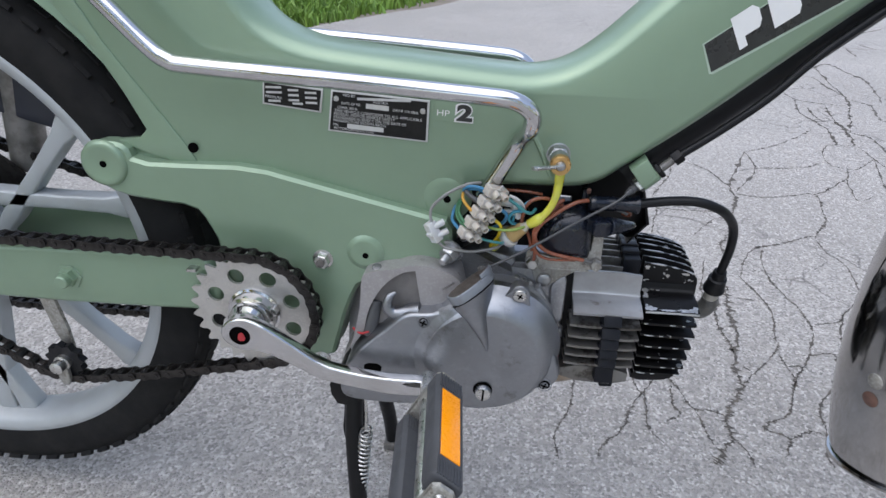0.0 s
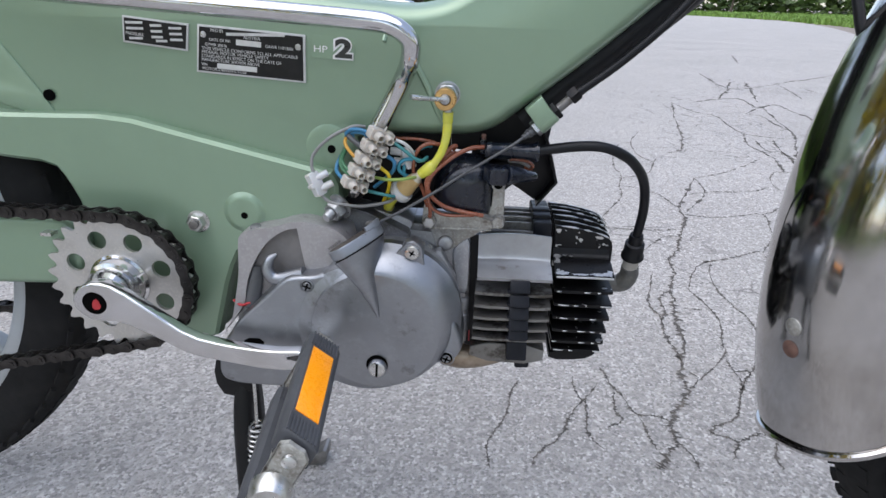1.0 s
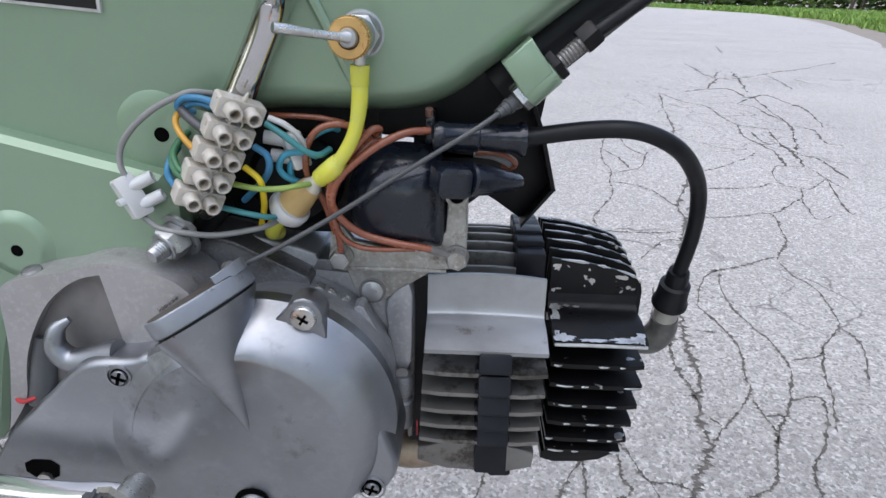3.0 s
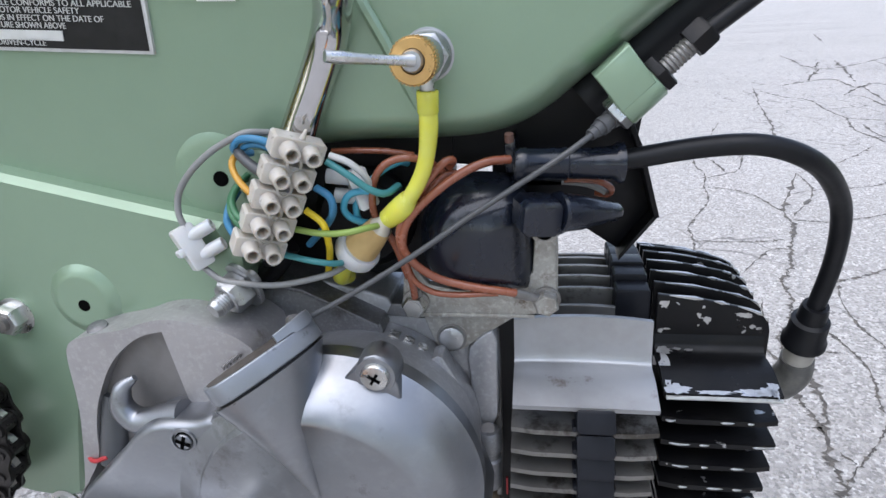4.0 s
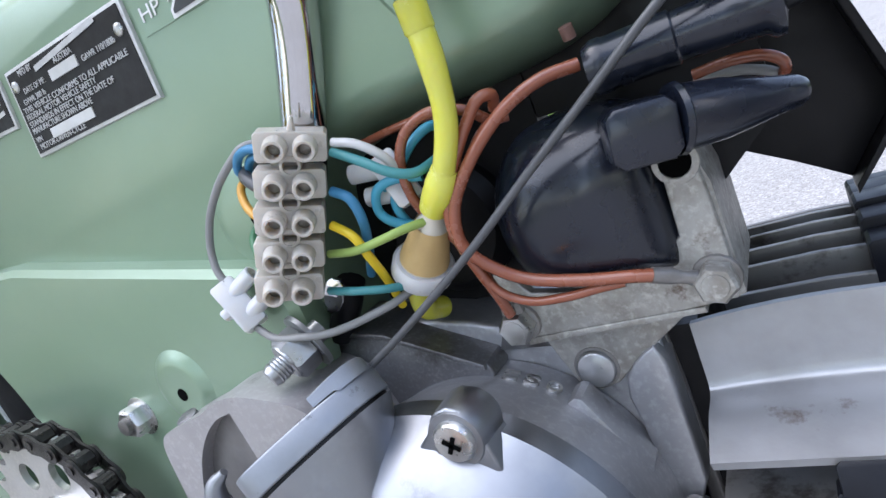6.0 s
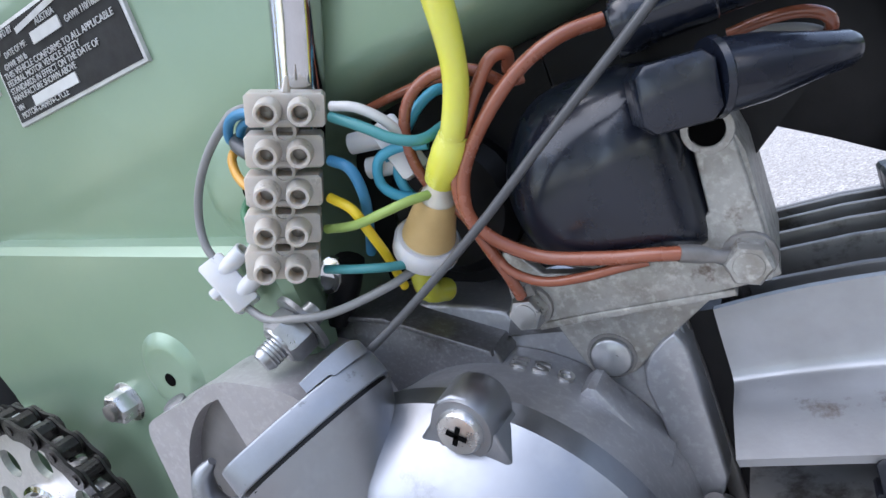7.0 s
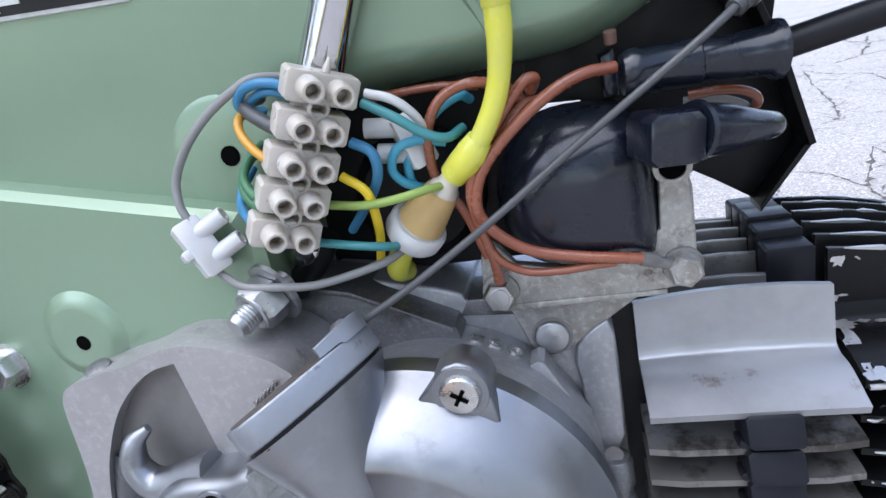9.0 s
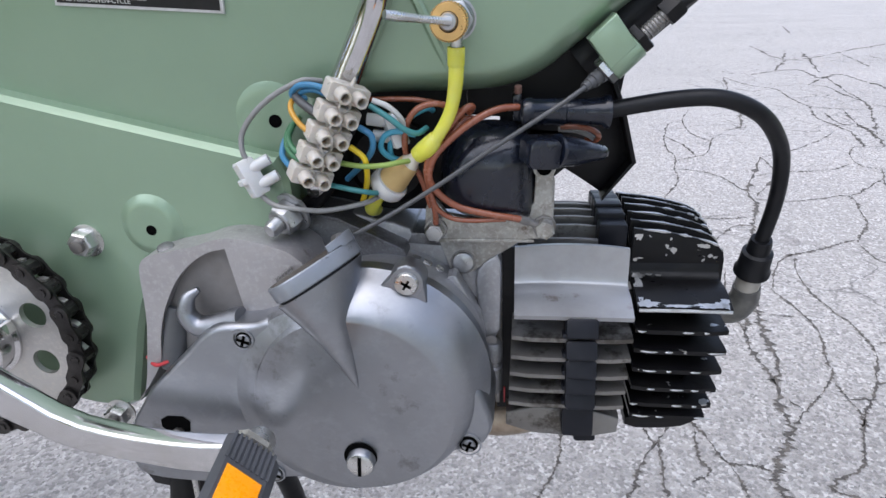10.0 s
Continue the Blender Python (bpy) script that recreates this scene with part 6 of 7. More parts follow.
def side_fin(x0, x1, y0, y1, z, sag, mat_, parent, t=0.0022):
    """One cooling fin, its outer edge drooping a little."""
    s = Shape()
    n = 6
    verts, faces = [], []
    for i in range(n + 1):
        f = i / n
        x = x0 + (x1 - x0) * f
        lip = 0.0015 * (1 if 0 < i < n else 0.0)
        for y, zz in ((y1, z), (y0 + 0.0022, z - sag), (y0 - lip, z - sag)):
            k = t * (0.5 if y == y0 - lip else 0.62)
            verts += [(x, y, zz + k), (x, y, zz - k)]
    for i in range(n):
        a, b = i * 6, (i + 1) * 6
        for p, q in ((0, 2), (2, 4), (4, 5), (5, 3), (3, 1)):
            faces.append((a + p, a + q, b + q, b + p))
    faces += [(0, 2, 4, 5, 3, 1), (n * 6, n * 6 + 2, n * 6 + 4, n * 6 + 5, n * 6 + 3, n * 6 + 1)]
    return part("fin", s.add(verts, faces), mat_, parent)


for i, z in enumerate(FIN_Z):
    side_fin(0.1112 - 0.0003 * i, 0.1705 - 0.0003 * i, FIN_Y[i], 0.075, z + 0.001, 0.0018, FIN_DIRTY, cyl)

part("cylinder_skirt", slab(rounded([(0.1085, 0.2125), (0.1690, 0.2105), (0.1700, 0.2290), (0.1085, 0.2305)], 1), 0.070, -0.0230, 0.0015), FIN_DIRTY, cyl)


def bent_fin(x0, x1, y_top, z_top, y_bend, z_bend, y_out, z_out, mat_, parent, t=0.0028, bow=0.002):
    """The corner fin: upright above, then flaring out towards the side as a ledge."""
    path = spline([(0, y_top, z_top), (0, (y_top + y_bend) / 2, (z_top + z_bend) / 2), (0, y_bend, z_bend), (0, y_bend - 0.004, z_bend - 0.0028), (0, (y_bend + y_out) / 2, (z_bend + z_out) / 2 + 0.0004), (0, y_out, z_out)], 4)
    n = 8
    verts, faces = [], []
    m = len(path)
    for i in range(n + 1):
        f = i / n
        x = x0 + (x1 - x0) * f
        for j, p in enumerate(path):
            d = (path[min(j + 1, m - 1)] - path[max(j - 1, 0)]).normalized()
            nn = Vector((0, d.z, -d.y))
            b = bow * (1 - (2 * f - 1) ** 2) * (1 - j / m)
            q = p + Vector((0, 0, b))
            verts += [(x, q.y + nn.y * t / 2, q.z + nn.z * t / 2), (x, q.y - nn.y * t / 2, q.z - nn.z * t / 2)]
    w = 2 * m
    for i in range(n):
        for j in range(m - 1):
            a, b = i * w + 2 * j, (i + 1) * w + 2 * j
            faces += [(a, a + 2, b + 2, b), (a + 1, b + 1, b + 3, a + 3)]
        a, b = i * w, (i + 1) * w
        faces += [(a, b, b + 1, a + 1), (a + w - 2, a + w - 1, b + w - 1, b + w - 2)]
    for a in (0, n * w):
        for j in range(m - 1):
            faces.append((a + 2 * j, a + 2 * j + 1, a + 2 * j + 3, a + 2 * j + 2))
    return part("corner_fin", Shape().add(verts, faces), mat_, parent)


bent_fin(0.1122, 0.1690, -0.0125, 0.3212, -0.0145, 0.3030, -0.0390, 0.2953, FIN_METAL, cyl)
for i in range(6):
    y = 0.005 + 0.0110 * i
    top = (0.3195, 0.3230, 0.3240, 0.3245, 0.3240, 0.3215)[i]
    part("top_fin", slab([(0.119, 0.295), (0.169, 0.295), (0.169, top - 0.0015), (0.145, top), (0.119, top - 0.0005)], y + 0.0011, y - 0.0011, 0.0006, both=True), FIN_DIRTY, cyl)
head = part("cylinder_head", slab(rounded([(0.1705, 0.214), (0.207, 0.214), (0.211, 0.25), (0.211, 0.312), (0.1705, 0.315)], 1), 0.062, -0.002, 0.001), SATIN_BLACK, moped, "black painted finned cylinder head with chipped paint")
HEAD_Z = [0.2815, 0.2695, 0.2575, 0.2457, 0.2350, 0.2265]
HEAD_Y = [-0.0270, -0.0268, -0.0264, -0.0258, -0.0250, -0.0240]
for i, z in enumerate(HEAD_Z):
    x1 = (0.2178, 0.2184, 0.2178, 0.2168, 0.2158, 0.2138)[i]
    side_fin(0.1722 + 0.0004 * i, x1, HEAD_Y[i], 0.072, z, 0.0012, WORN_BLACK, head, 0.0024)
    for k in range(3):
        a = 0.1735 + 0.0135 * k + 0.0023 * ((i * 5 + k * 3) % 4)
        b = a + 0.004 + 0.0022 * ((i * 3 + k * 2) % 4)
        ye = HEAD_Y[i] - 0.0013
        part("chipped_edge", tube([(a, ye + 0.0004, z - 0.0010), ((a + b) / 2, ye, z - 0.0012), (b, ye + 0.0003, z - 0.0010)], [0.0003, 0.0007, 0.0005, 0.0002], 6), PAINT_CHIP, head)
part("head_skirt", slab(rounded([(0.1735, 0.2105), (0.2020, 0.2120), (0.2120, 0.2175), (0.2120, 0.2225), (0.1735, 0.2205)], 1), 0.068, -0.0180, 0.0012), SATIN_BLACK, head)
bent_fin(0.1712, 0.2160, -0.0020, 0.3080, -0.0045, 0.3022, -0.0320, 0.2955, WORN_BLACK, head, 0.003, 0.0)
part("chipped_edge", tube([(0.1718, -0.0327, 0.2951), (0.193, -0.0329, 0.2954), (0.2156, -0.0327, 0.2951)], 0.0009, 8), PAINT_CHIP, head)
HEAD_TOP = [(0.2183, 0.3100), (0.2172, 0.3148), (0.2140, 0.3180), (0.2060, 0.3212), (0.1900, 0.3248), (0.1715, 0.3270)]
rc = random.Random(21)
for i in range(7):
    y = -0.0025 + 0.0105 * i
    k = (0, 0.001, 0.002, 0.0028, 0.003, 0.002, -0.001)[i]
    part("top_fin", slab([(0.171, 0.29), (0.2185, 0.29)] + [(x, z + k) for x, z in HEAD_TOP], y + 0.0012, y - 0.0012, 0.0006, both=True), WORN_BLACK, head)
    rim = spline([(x, y - 0.0009, z + k) for x, z in HEAD_TOP[1:]], 8)
    a = 0
    while a < len(rim) - 3:
        b = min(len(rim) - 1, a + rc.randint(3, 11))
        part("chipped_edge", tube(rim[a:b + 1], [0.0003] + [0.0003 + 0.0007 * rc.random() for _ in range(3)] + [0.0002], 5, 2), PAINT_CHIP, head)
        a = b + rc.randint(1, 5)


def chip(o, u, v, a, b, seed):
    """A ragged flake of bare metal, a hair proud of the paint; o its middle, a and b its half sizes."""
    r = random.Random(seed)
    u, v = Vector(u).normalized(), Vector(v).normalized()
    ring = []
    for i in range(22):
        q = 2 * math.pi * i / 22
        k = 0.55 + 0.6 * r.random()
        ring.append(Vector(o) + u * a * k * math.cos(q) + v * b * k * math.sin(q))
    part("paint_chip", Shape().add([Vector(o)] + ring, [(0, 1 + i, 1 + (i + 1) % 22) for i in range(22)]), PAINT_CHIP, head)


LEDGE = Vector((0, -0.0275, -0.0067)).normalized()
for n, (x, f, a, b) in enumerate(((0.1735, 0.55, 0.0022, 0.0120), (0.1765, 0.93, 0.0060, 0.0028), (0.1900, 0.97, 0.0080, 0.0014), (0.2040, 0.95, 0.0060, 0.0022), (0.2130, 0.85, 0.0022, 0.0060),
                                  (0.1745, 0.15, 0.0035, 0.0025), (0.1800, 0.12, 0.0020, 0.0009), (0.1850, 0.14, 0.0022, 0.0008), (0.2105, 0.93, 0.0045, 0.0030))):
    o = Vector((x, -0.0045, 0.3022)).lerp(Vector((x, -0.0320, 0.2955)), f) + Vector((0, -0.0003, 0.0018))
    chip(o, (1, 0, 0), LEDGE, a, b, 50 + n)
for n, (x, z, a, b) in enumerate(((0.1745, 0.3225, 0.0022, 0.0020), (0.2070, 0.3178, 0.0040, 0.0013), (0.1735, 0.3095, 0.0014, 0.0012), (0.1905, 0.3215, 0.0007, 0.0009), (0.1890, 0.3125, 0.0005, 0.0006), (0.1760, 0.3105, 0.0018, 0.0005))):
    chip((x, -0.00385, z), (1, 0, 0), (0, 0, 1), a, b, 80 + n)
for i in range(5):
    zc = ((0.2955, *FIN_Z)[i] + FIN_Z[i]) / 2
    part("fin_damper", box((0.1450 + 0.0003 * i, FIN_Y[i] + 0.0015, zc - 0.0012), (0.0150, 0.018, 0.0098), pose(0, 0, 0, -24, 0, 0), 0.0012), DAMPER, cyl, "black rubber damper block between the fins" if i == 0 else "")
    part("damper_flange", box((0.1448 + 0.0003 * i, FIN_Y[i] + 0.0005, FIN_Z[i] + 0.0020), (0.0176, 0.0075, 0.0024), pose(0, 0, 0, -10, 0, 0), 0.0006), DAMPER, cyl)
part("fin_damper", box((0.1462, -0.0270, 0.2290), (0.0160, 0.016, 0.0160), pose(0, 0, 0, -11, 0, 0), 0.0009), DAMPER, cyl)
part("damper_strap", box((0.1525, -0.0120, 0.2090), (0.0120, 0.012, 0.0110), pose(0, 0, 0, -11, -4, 0), 0.0012), DAMPER, cyl)
for i in range(5):
    top = (0.3273, 0.3300, 0.3315, 0.3310, 0.3295)[i]
    part("fin_damper", box((0.1630, 0.0085 + 0.0108 * i, top - 0.009), (0.0146, 0.0100, 0.018), pose(0, 0, 0, 0, 0, 0), 0.0009), DAMPER, cyl)

cyl.location = (0.0025, 0.0015, -0.0025)
head.location = (0.0042, 0.0075, -0.0035)

# --- pedal sprocket, crank and pedal
CX, CZ, SY = -0.1512, 0.2888, -0.061
TEETH, PITCH = 26, 0.0127
PR = PITCH / (2 * math.sin(math.pi / TEETH))
teeth_line = []
for i in range(TEETH * 6):
    a = radians(360 * i / (TEETH * 6))
    r = PR + (-0.0040, -0.0030, 0.0010, 0.0030, 0.0010, -0.0030)[i % 6]
    teeth_line.append((CX + r * math.cos(a), CZ + r * math.sin(a)))
loops = [teeth_line] + [circle(CX + 0.035 * math.cos(radians(45 * k + 20)), CZ + 0.035 * math.sin(radians(45 * k + 20)), 0.0070, 24) for k in range(8)] + [circle(CX, CZ, 0.008, 32)]
flat, edges = [], []
for lp in loops:
    k = len(flat)
    flat += [Vector(p) for p in lp]
    edges += [(k + i, k + (i + 1) % len(lp)) for i in range(len(lp))]
cv, ce, cf, _, _, _ = delaunay_2d_cdt(flat, edges, [], 0, 1e-7)
centres = [(CX + 0.035 * math.cos(radians(45 * k + 20)), CZ + 0.035 * math.sin(radians(45 * k + 20)), 0.0070) for k in range(8)] + [(CX, CZ, 0.008)]
keep = []
for f in cf:
    gx, gz = sum(cv[k].x for k in f) / 3, sum(cv[k].y for k in f) / 3
    a = math.atan2(gz - CZ, gx - CX) % (2 * math.pi)
    i = int(a / (2 * math.pi) * TEETH * 6) % (TEETH * 6)
    p, q = teeth_line[i], teeth_line[(i + 1) % len(teeth_line)]
    inside = (q[0] - p[0]) * (gz - p[1]) - (q[1] - p[1]) * (gx - p[0]) > 0
    if inside and not any(math.hypot(gx - x, gz - z) < r * 0.999 for x, z, r in centres):
        keep.append(tuple(f))
n = len(cv)
spr = Shape().add([(p.x, y, p.y) for y in (SY + 0.0014, SY - 0.0014) for p in cv], keep + [tuple(k + n for k in f) for f in keep] + [(a, b, b + n, a + n) for a, b in edges])
sprocket = part("pedal_sprocket", spr, STEEL, moped, "worn steel pedal sprocket with eight round holes", 30)
part("sprocket_hub", lathe((CX, SY - 0.001, CZ), NEAR, [(0, 0.0225), (0.002, 0.0225), (0.003, 0.0205), (0.010, 0.0195), (0.011, 0.0165), (0.018, 0.0160), (0.020, 0.0145), (0.030, 0.0140)], 36), CHROME, sprocket, "chromed hub")
part("hub_notch", box((CX + 0.019, SY - 0.006, CZ + 0.006), (0.006, 0.009, 0.007), pose(0, 0, 0, 0, -18, 0), 0.001), CHROME, sprocket)
CRANK = [(-0.1640, 0.2830), (-0.1655, 0.2930), (-0.1585, 0.3025), (-0.1465, 0.3060), (-0.1330, 0.3020), (-0.1080, 0.2835), (-0.0860, 0.2665), (-0.0600, 0.2605), (-0.0300, 0.2575), (-0.0020, 0.2590), (0.0050, 0.2530),
         (0.0010, 0.2440), (-0.0270, 0.2415), (-0.0600, 0.2465), (-0.0880, 0.2515), (-0.1080, 0.2635), (-0.1330, 0.2760), (-0.1510, 0.2745)]
crank = part("crank_arm", slab(rounded(CRANK, 1), -0.0885, -0.0985, 0.0022, both=True), CHROME, moped, "bright bent crank arm")
part("axle_hole", lathe((CX + 0.002, -0.0980, CZ + 0.001), NEAR, [(0, 0.0085), (0.0008, 0.0085)], 24), HOLE, crank)
part("red_plug", slab(rounded([(CX + 0.000, CZ - 0.004), (CX + 0.007, CZ - 0.003), (CX + 0.005, CZ + 0.005), (CX + 0.001, CZ + 0.003)], 1), -0.0985, -0.0991), RED, crank)
pu = Vector((0.0150, -0.003, -0.0085)).normalized()
pv = Vector((0.0048, -0.0555, -0.004)).normalized()
pn = pu.cross(pv).normalized()
pn = pn if pn.z > 0 else -pn
rc = Vector((0.0252, -0.1717, 0.2865))
mid = rc - pn * 0.034
pedal = part("pedal", tube([(-0.001, -0.085, 0.2510), mid + pv * -0.05, mid + pv * 0.052], [0.0070, 0.0065, 0.006], 14, smooth=False), ZINC, moped, "black rubber pedal with orange reflectors and zinc end caps")
PM = Matrix(((pu.x, pv.x, pn.x, 0), (pu.y, pv.y, pn.y, 0), (pu.z, pv.z, pn.z, 0), (0, 0, 0, 1)))
PR_M = Matrix(((pu.x, pn.x, pv.x, 0), (pu.y, pn.y, pv.y, 0), (pu.z, pn.z, pv.z, 0), (0, 0, 0, 1)))
for sgn in (1, -1):
    c = mid + pn * sgn * 0.0245
    b = part("rubber_block", box(c, (0.0230, 0.086, 0.0185), PM, 0.003), PEDAL_GREY, pedal, "dark grey rubber tread block")
    for i in range(9):
        for e in (-1, 1):
            part("tread_ridge", box(c + pv * e * 0.0365 + pu * (-0.0085 + 0.0021 * i), (0.0011, 0.012, 0.0197), PM), PEDAL_GREY, b)
    part("reflector", slab([(-0.0072, -0.0278), (0.0072, -0.0278), (0.0072, 0.0278), (-0.0072, 0.0278)], 0.0, 0.0012 * sgn, 0.0003, m=Matrix.Translation(mid + pn * sgn * 0.0335) @ PR_M), ORANGE, pedal, "orange reflector")
for e in (-0.0475, 0.0465):
    part("end_plate", box(mid + pv * e, (0.0175, 0.003, 0.062), PM, 0.004), BRACKET, pedal, "stamped zinc end plate")
part("end_cap", lathe(mid + pv * 0.048, pv, [(0, 0.0115), (0.007, 0.011), (0.010, 0.009), (0.011, 0.005), (0.0112, 0.0)], 24), ZINC, pedal, "round dust cap")
for sgn in (1, -1):
    part("plate_rivet", lathe(mid + pv * 0.048 + pn * sgn * 0.022, pv, [(0, 0.0042), (0.002, 0.004), (0.003, 0.0025), (0.0032, 0.0)], 16), ZINC, pedal)

# --- chains
ROLLER = lathe((0, 0.0028, 0), NEAR, [(0, 0.0042), (0.0056, 0.0042)], 10)
lathe((0, 0.0062, 0), NEAR, [(0, 0.0019), (0.0124, 0.0019)], 8, ROLLER)


def plate_shape(y):
    pts = circle(0, 0, 0.0046, 7, 90, 270) + [(PITCH * 0.5, -0.0034)] + circle(PITCH, 0, 0.0046, 7, -90, 90) + [(PITCH * 0.5, 0.0034)]
    return pts


OUTER = Shape()
INNER = Shape()
for e in (-1, 1):
    slab(plate_shape(0), e * 0.0044, e * 0.0056, shape=OUTER)
    slab(plate_shape(0), e * 0.0031, e * 0.0042, shape=INNER)
for sh in (OUTER, INNER):
    for xx in (0, PITCH):
        lathe((xx, 0.0062 if sh is OUTER else 0.003, 0), NEAR, [(0, 0.0022 if sh is OUTER else 0.0042), (0.0124 if sh is OUTER else 0.006, 0.0022 if sh is OUTER else 0.0042)], 8, sh)
OUTER_ME, INNER_ME = OUTER.mesh("outer_link", CHAIN), INNER.mesh("inner_link", CHAIN)


def chain(name, path, y, label):
    """Links laid along a line of points, each an object on a shared mesh."""
    pts = [Vector(p) for p in path]
    places = [pts[0]]
    i, left, cur = 0, PITCH, pts[0]
    while i < len(pts) - 1:
        seg = (pts[i + 1] - cur).length
        if seg >= left:
            cur = cur + (pts[i + 1] - cur).normalized() * left
            places.append(cur)
            left = PITCH
        else:
            left -= seg
            i += 1
            cur = pts[i]
    body = Shape()
    for p in places:
        lathe((p.x, y + 0.0028, p.y), NEAR, [(0, 0.0040), (0.0056, 0.0040)], 8, body)
    root = part(name, body, CHAIN, moped, label)
    for k in range(len(places) - 1):
        a, b = places[k], places[k + 1]
        ang = math.atan2(b.y - a.y, b.x - a.x)
        repeat("link", OUTER_ME if k % 2 else INNER_ME, root, Matrix.Translation((a.x, y, a.y)) @ Matrix.Rotation(-ang, 4, "Y"))
    return root


RX, RZ, RR = -0.482, 0.305, 0.0406
path = [(RX - 0.02, RZ + 0.0355), (RX, RZ + RR)]
path += [(CX + PR * math.cos(radians(a)), CZ + PR * math.sin(radians(a))) for a in range(94, -72, -3)]
path += [(CX + PR * math.cos(radians(-78)), CZ + PR * math.sin(radians(-78))), (-0.187, 0.2272), (-0.271, 0.2094), (-0.330, 0.2005), (-0.3485, 0.2010), (-0.3700, 0.2085), (-0.408, 0.2330), (-0.450, 0.2640), (-0.50, 0.27)]
chain("pedal_chain", path, SY, "dark oily pedal chain")
chain("drive_chain", [(-0.56, 0.408), (-0.445, 0.3846), (-0.363, 0.36), (-0.10, 0.285), (0.0, 0.265)], 0.055, "dark oily drive chain")
chain("drive_chain", [(-0.60, 0.20), (-0.456, 0.1955), (-0.315, 0.1961), (-0.10, 0.215)], 0.055, "dark oily drive chain")

# chain tensioner
ten = part("chain_tensioner", slab(rounded([(-0.362, 0.325), (-0.348, 0.325), (-0.3345, 0.222), (-0.348, 0.220)], 1), -0.050, -0.0535, 0.0006), BRACKET, moped, "chain tensioner on a steel arm with a toothed roller")
tz = Shape()
slab([(-0.3415 + (0.0150 if i % 2 else 0.0185) * math.cos(math.pi * i / 11), 0.2195 + (0.0150 if i % 2 else 0.0185) * math.sin(math.pi * i / 11)) for i in range(22)], -0.0575, -0.0645, shape=tz)
part("toothed_roller", tz, BLACK, ten, "black toothed plastic roller")
part("tensioner_bolt", lathe((-0.3415, -0.0645, 0.2195), NEAR, [(0, 0.0075), (0.004, 0.0075), (0.0045, 0.006), (0.012, 0.006), (0.013, 0.004)], 20), ZINC, ten)
part("tensioner_fork", slab(rounded([(-0.3475, 0.221), (-0.3365, 0.221), (-0.3375, 0.196), (-0.3475, 0.195)], 1), -0.066, -0.070, 0.001), BRACKET, ten)

# --- swinging arm
for side in (-1, 1):
    y = 0.046 * side
    arm = part("swing_arm", slab(rounded([(-0.185, 0.336), (-0.21, 0.337), (-0.36, 0.335), (-0.52, 0.330), (-0.535, 0.305), (-0.52, 0.282), (-0.36, 0.277), (-0.21, 0.279), (-0.185, 0.282), (-0.178, 0.31)], 1), y + 0.0105, y - 0.0105, 0.009, 0.009, 5, both=True), GREEN, moped, "mint green swinging arm", 60)
    if side < 0:
        part("arm_boss", lathe((-0.3165, -0.056, 0.307), NEAR, [(0, 0.0125), (0.0015, 0.0115), (0.002, 0.0085), (0.007, 0.008)], 6), GREEN, arm)
        part("arm_nut", lathe((-0.3165, -0.060, 0.307), NEAR, [(0, 0.0062), (0.008, 0.006), (0.009, 0.005)], 14), GREEN, arm)
        part("cable_tab", slab([(-0.204, 0.324), (-0.196, 0.324), (-0.196, 0.3265), (-0.204, 0.3265)], -0.055, -0.064), ZINC, arm)
part("tool_box", slab(rounded([(-0.52, 0.52), (-0.40, 0.468), (-0.325, 0.392), (-0.36, 0.400), (-0.45, 0.424), (-0.54, 0.44)], 1), 0.075, 0.045, 0.004), NAVY, moped, "dark cover on the far side of the wheel")
part("shock_absorber", tube([(-0.405, 0.060, 0.47), (-0.425, 0.062, 0.36)], 0.017, 20, smooth=False), ALU_DARK, moped)
part("drive_sprocket", lathe((-0.482, 0.040, 0.305), NEAR, [(0, 0.088), (0.003, 0.088)], 48), CHAIN, moped, "dark oily drive sprocket")


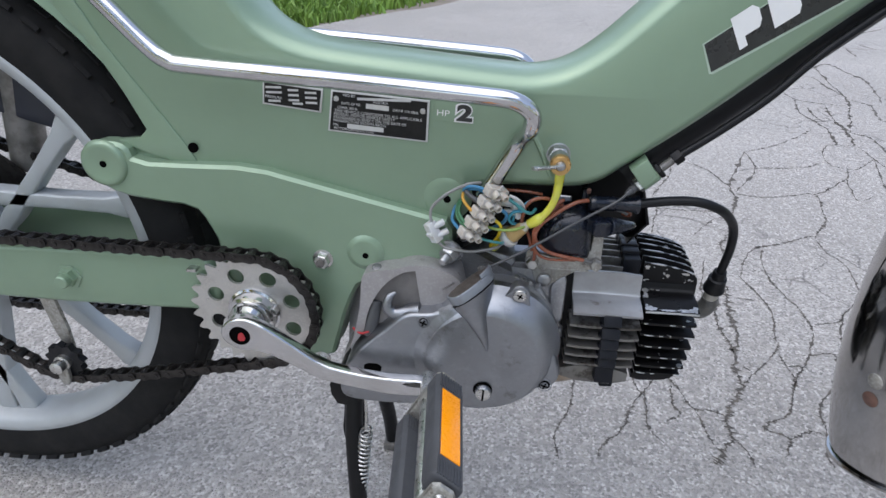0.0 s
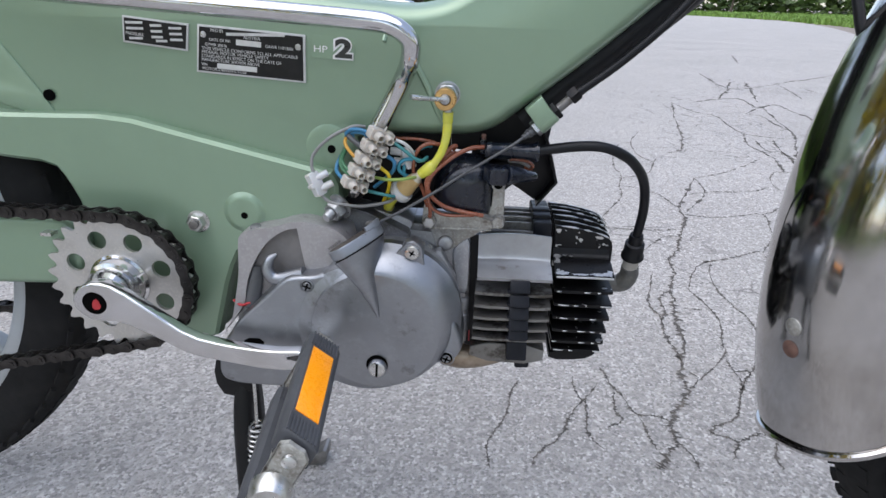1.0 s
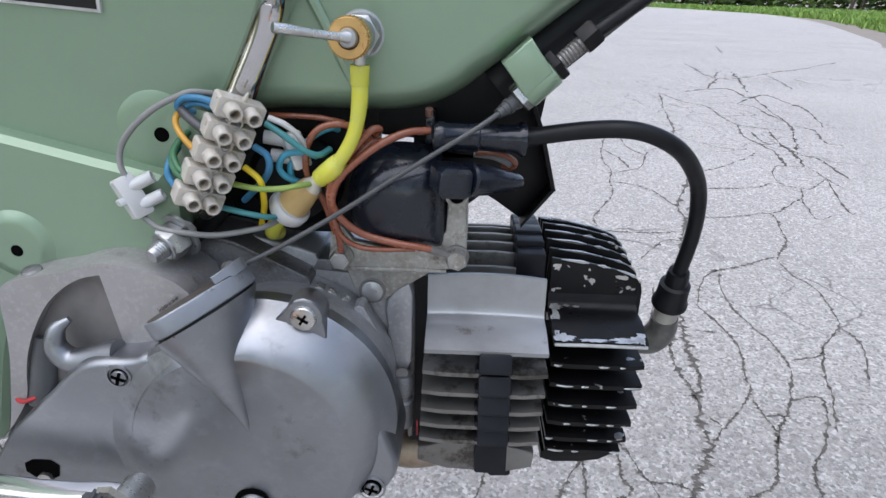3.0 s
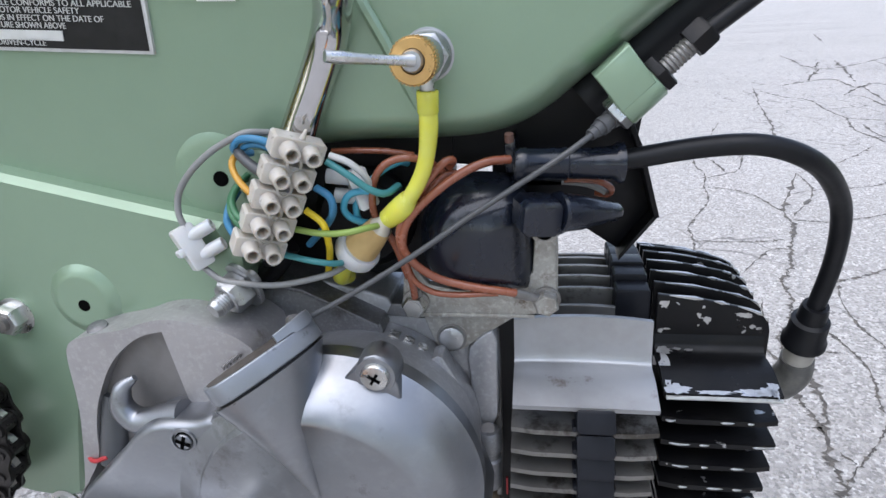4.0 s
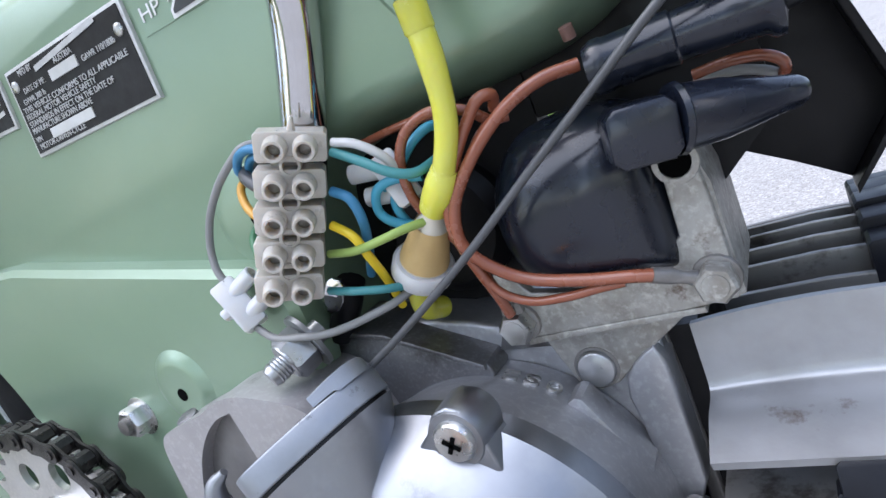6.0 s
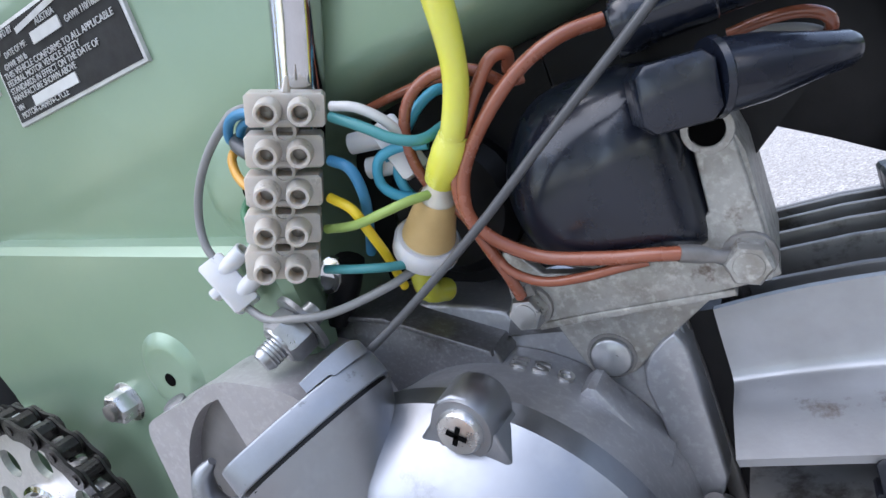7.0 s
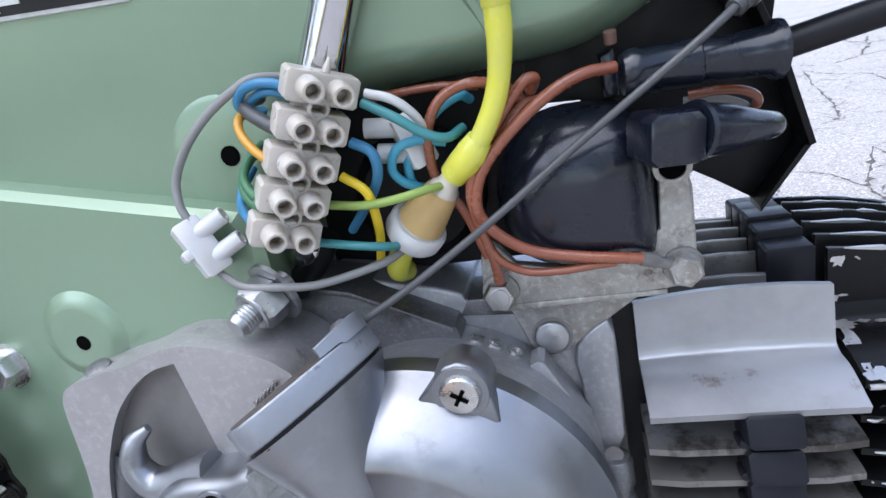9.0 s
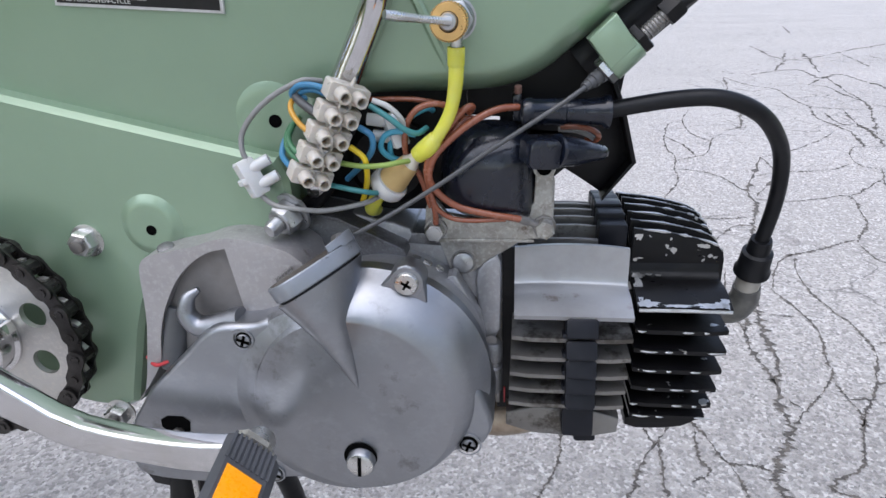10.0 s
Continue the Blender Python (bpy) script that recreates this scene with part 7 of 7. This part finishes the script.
# --- wheels
def wheel(center, turn, spokes, label):
    """A grey cast wheel with a treaded tyre; turned about the upright axis."""
    hub = part("wheel", lathe((0, 0.030, 0), NEAR, [(0, 0.02), (0.004, 0.036), (0.012, 0.040), (0.048, 0.040), (0.056, 0.036), (0.060, 0.02)], 32), WHEEL_GREY, moped, label)
    prof = [(-0.021, 0.214), (-0.0245, 0.226), (-0.0275, 0.238), (-0.0282, 0.247), (-0.0268, 0.256), (-0.023, 0.2645), (-0.014, 0.2705), (0, 0.273),
            (0.014, 0.2705), (0.023, 0.2645), (0.0268, 0.256), (0.0282, 0.247), (0.0275, 0.238), (0.0245, 0.226), (0.021, 0.214)]
    tyre = part("tyre", lathe((0, 0, 0), NEAR, prof, 96, close=False), RUBBER, hub, "black rubber tyre", 60)
    lug = Shape()
    for i in range(72):
        a = 2 * math.pi * i / 72
        for e in (-1, 1):
            for y, r, w in ((e * 0.0215, 0.2643, 0.0070), (e * 0.008, 0.2712, 0.0080)):
                t = a + (0.02 if y * e < 0.01 else 0.0)
                m = Matrix.Rotation(-t, 4, "Y") @ Matrix.Translation((r, y, 0)) @ Matrix.Rotation(radians(-38 * e if abs(y) > 0.01 else 0), 4, "Z")
                slab([(0.0008, -w), (0.0008, w), (-0.003, w), (-0.003, -w)], 0.0052, -0.0052, shape=lug, m=m)
    part("tread", lug, RUBBER, hub)
    part("rim", lathe((0, 0, 0), NEAR, [(-0.0235, 0.2265), (-0.0250, 0.2245), (-0.0245, 0.2200), (-0.0225, 0.2150), (-0.018, 0.2110), (-0.008, 0.2065), (0.008, 0.2065), (0.018, 0.2110), (0.0225, 0.2150), (0.0245, 0.2200), (0.0250, 0.2245), (0.0235, 0.2265)], 96, close=False), WHEEL_GREY, hub, "pale grey cast rim", 60)
    for a_in, a_out in spokes:
        p = Vector((0.060 * math.cos(radians(a_in)), 0.060 * math.sin(radians(a_in))))
        q = Vector((0.212 * math.cos(radians(a_out)), 0.212 * math.sin(radians(a_out))))
        d = (q - p).normalized()
        n = Vector((-d.y, d.x))
        m = q - d * 0.035
        out = [p + n * 0.0085, m + n * 0.0060, q + n * 0.013, q - n * 0.013, m - n * 0.0060, p - n * 0.0085]
        part("spoke", slab(rounded([(v.x, v.y) for v in out], 1), 0.009, -0.009, 0.003, both=True), WHEEL_GREY, hub)
    part("hub_flange", lathe((0, 0.012, 0), NEAR, [(0, 0.066), (0.003, 0.069), (0.021, 0.069), (0.024, 0.066)], 40), WHEEL_GREY, hub)
    hub.matrix_basis = Matrix.Translation(center) @ Matrix.Rotation(radians(turn), 4, "Z")
    return hub


wheel((RX, 0.0, RZ), 0, [(7, 37), (-11, -38), (57, 13), (-59, -91), (127, 157), (109, 82), (177, 133), (247, 277), (229, 202)], "rear wheel with pale grey cast spokes")
STEER, FWX, FR = 20.3, 0.633, 0.347
wheel((FWX, 0.004, 0.273), STEER, [(7, 37), (-11, -38), (127, 157), (109, 82), (247, 277), (229, 202)], "front wheel turned aside")
rs = lathe((RX, -0.052, RZ), NEAR, [(0, 0.040), (0.003, 0.040)], 40)
part("rear_freewheel", rs, ALU_DARK, moped)
part("axle_nut", hexnut((RX, -0.057, RZ), NEAR, 0.017, 0.012), ZINC, moped)

# --- chromed front mudguard: arched section swept round the wheel
fm = Matrix.Translation((FWX, 0.0064, 0.3336)) @ Matrix.Rotation(radians(STEER), 4, "Z") @ Matrix.Rotation(radians(-1.9), 4, "X")
sec = []
for i in range(21):
    f = i / 20 * 2 - 1
    y = 0.0544 * math.sin(f * 1.45) / math.sin(1.45)
    r = FR - 0.0554 * abs(f) ** 2.6
    sec.append((y, r))
fs = Shape()
verts, faces = [], []
A0, A1, NA = 20, 202.3, 60
def end_angle(j):
    """Where the mudguard ends at the j-th point of its section: cut on a slight slant."""
    return A1 - 2.3 + 4.3 * (j / 10 - 1)


for thick in (0.0, 0.0016):
    for i in range(NA + 1):
        for j, (y, r) in enumerate(sec):
            a = radians(A0 + (end_angle(j) - A0) * i / NA)
            rr = r - thick
            verts.append(fm @ Vector((rr * math.cos(a), y, rr * math.sin(a))))
w = len(sec)
half = (NA + 1) * w
for i in range(NA):
    for j in range(w - 1):
        a = i * w + j
        faces += [(a, a + 1, a + w + 1, a + w), (half + a, half + a + w, half + a + w + 1, half + a + 1)]
    for j in (0, w - 1):
        a = i * w + j
        faces.append((a, a + w, half + a + w, half + a))
for i in (0, NA):
    for j in range(w - 1):
        a = i * w + j
        faces.append((a, half + a, half + a + 1, a + 1))
guard_f = part("front_mudguard", fs.add(verts, faces), FENDER_CHROME, moped, "chromed front mudguard, dull and spotted near its end", 50)
lip = [fm @ Vector(((r + 0.0006) * math.cos(radians(end_angle(j))), y, (r + 0.0006) * math.sin(radians(end_angle(j))))) for j, (y, r) in enumerate(sec)]
part("rolled_edge", tube(lip, 0.0026, 8, 2), FENDER_CHROME, guard_f)
for sgn in (0, 20):
    e = [fm @ Vector((sec[sgn][1] * math.cos(radians(a)), sec[sgn][0], sec[sgn][1] * math.sin(radians(a)))) for a in np.linspace(A0, end_angle(sgn), 32)]
    part("rolled_edge", tube(e, 0.0022, 8, 2), FENDER_CHROME, guard_f)
for aa, mt in ((187.1, RUST), (184.5, BRACKET)):
    f = -0.02
    r = FR - 0.0554 * abs(f) ** 2.6
    p = fm @ Vector((r * math.cos(radians(aa)), 0.0544 * math.sin(f * 1.45) / math.sin(1.45), r * math.sin(radians(aa))))
    nd = fm.to_3x3() @ Vector((math.cos(radians(aa)), 0.0, math.sin(radians(aa))))
    part("rivet", lathe(p - nd * 0.0005, nd, [(0, 0.0058), (0.001, 0.0056), (0.0022, 0.0035), (0.0024, 0.0)], 18), mt, guard_f)
part("brake_cable", tube([(0.33, -0.03, 0.60), (0.325, -0.05, 0.52), (0.345, -0.075, 0.44), (0.40, -0.09, 0.36), (0.50, -0.085, 0.30)], 0.0032, 10), BLACK, moped, "black brake cable")

# --- centre stand
for side in (-1, 1):
    leg = part("stand_leg", tube([(-0.076, 0.034 * side, 0.200), (-0.077, 0.050 * side, 0.150), (-0.070, 0.075 * side, 0.060), (-0.068, 0.084 * side, 0.008)], [0.0080, 0.0085, 0.0085, 0.0085], 14), SATIN_BLACK, moped, "black tubular leg of the centre stand")
    part("stand_foot", slab(rounded([(-0.078, 0.0), (-0.050, 0.0), (-0.044, 0.008), (-0.045, 0.024), (-0.056, 0.014), (-0.078, 0.010)], 1), 0.084 * side + 0.012, 0.084 * side - 0.012, 0.002, both=True), ALU_DARK, leg, "worn steel foot")
part("stand_pivot", tube([(-0.085, -0.030, 0.196), (-0.085, 0.060, 0.196)], 0.012, 16, smooth=False), SATIN_BLACK, moped)
part("stand_plate", slab(rounded([(-0.093, 0.222), (-0.070, 0.215), (-0.052, 0.205), (-0.062, 0.188), (-0.090, 0.175), (-0.100, 0.195)], 1), -0.040, -0.046, 0.001), SATIN_BLACK, moped)
part("stand_cheek", slab(rounded([(-0.0905, 0.205), (-0.0720, 0.205), (-0.0712, 0.165), (-0.0715, 0.125), (-0.0750, 0.090), (-0.0780, 0.030), (-0.0865, 0.030), (-0.0870, 0.090), (-0.0975, 0.122), (-0.0930, 0.150)], 2), -0.014, -0.026, 0.003, both=True), SATIN_BLACK, moped, "curved black cheek of the stand")
hel = []
for i in range(22 * 10 + 1):
    t = i / 10
    a = 2 * math.pi * t
    p = Vector((-0.0640, -0.054, 0.158)).lerp(Vector((-0.0735, -0.070, 0.056)), t / 22)
    hel.append(p + Vector((0.0058 * math.cos(a), 0.0058 * math.sin(a), 0)))
part("return_spring", tube(hel, 0.0013, 6, smooth=False), ZINC, moped, "zinc coil spring of the centre stand", 80)
part("spring_hook", tube([(-0.0635, -0.050, 0.208), (-0.0635, -0.052, 0.18), (-0.0640, -0.054, 0.158)], 0.0014, 8), ZINC, moped)
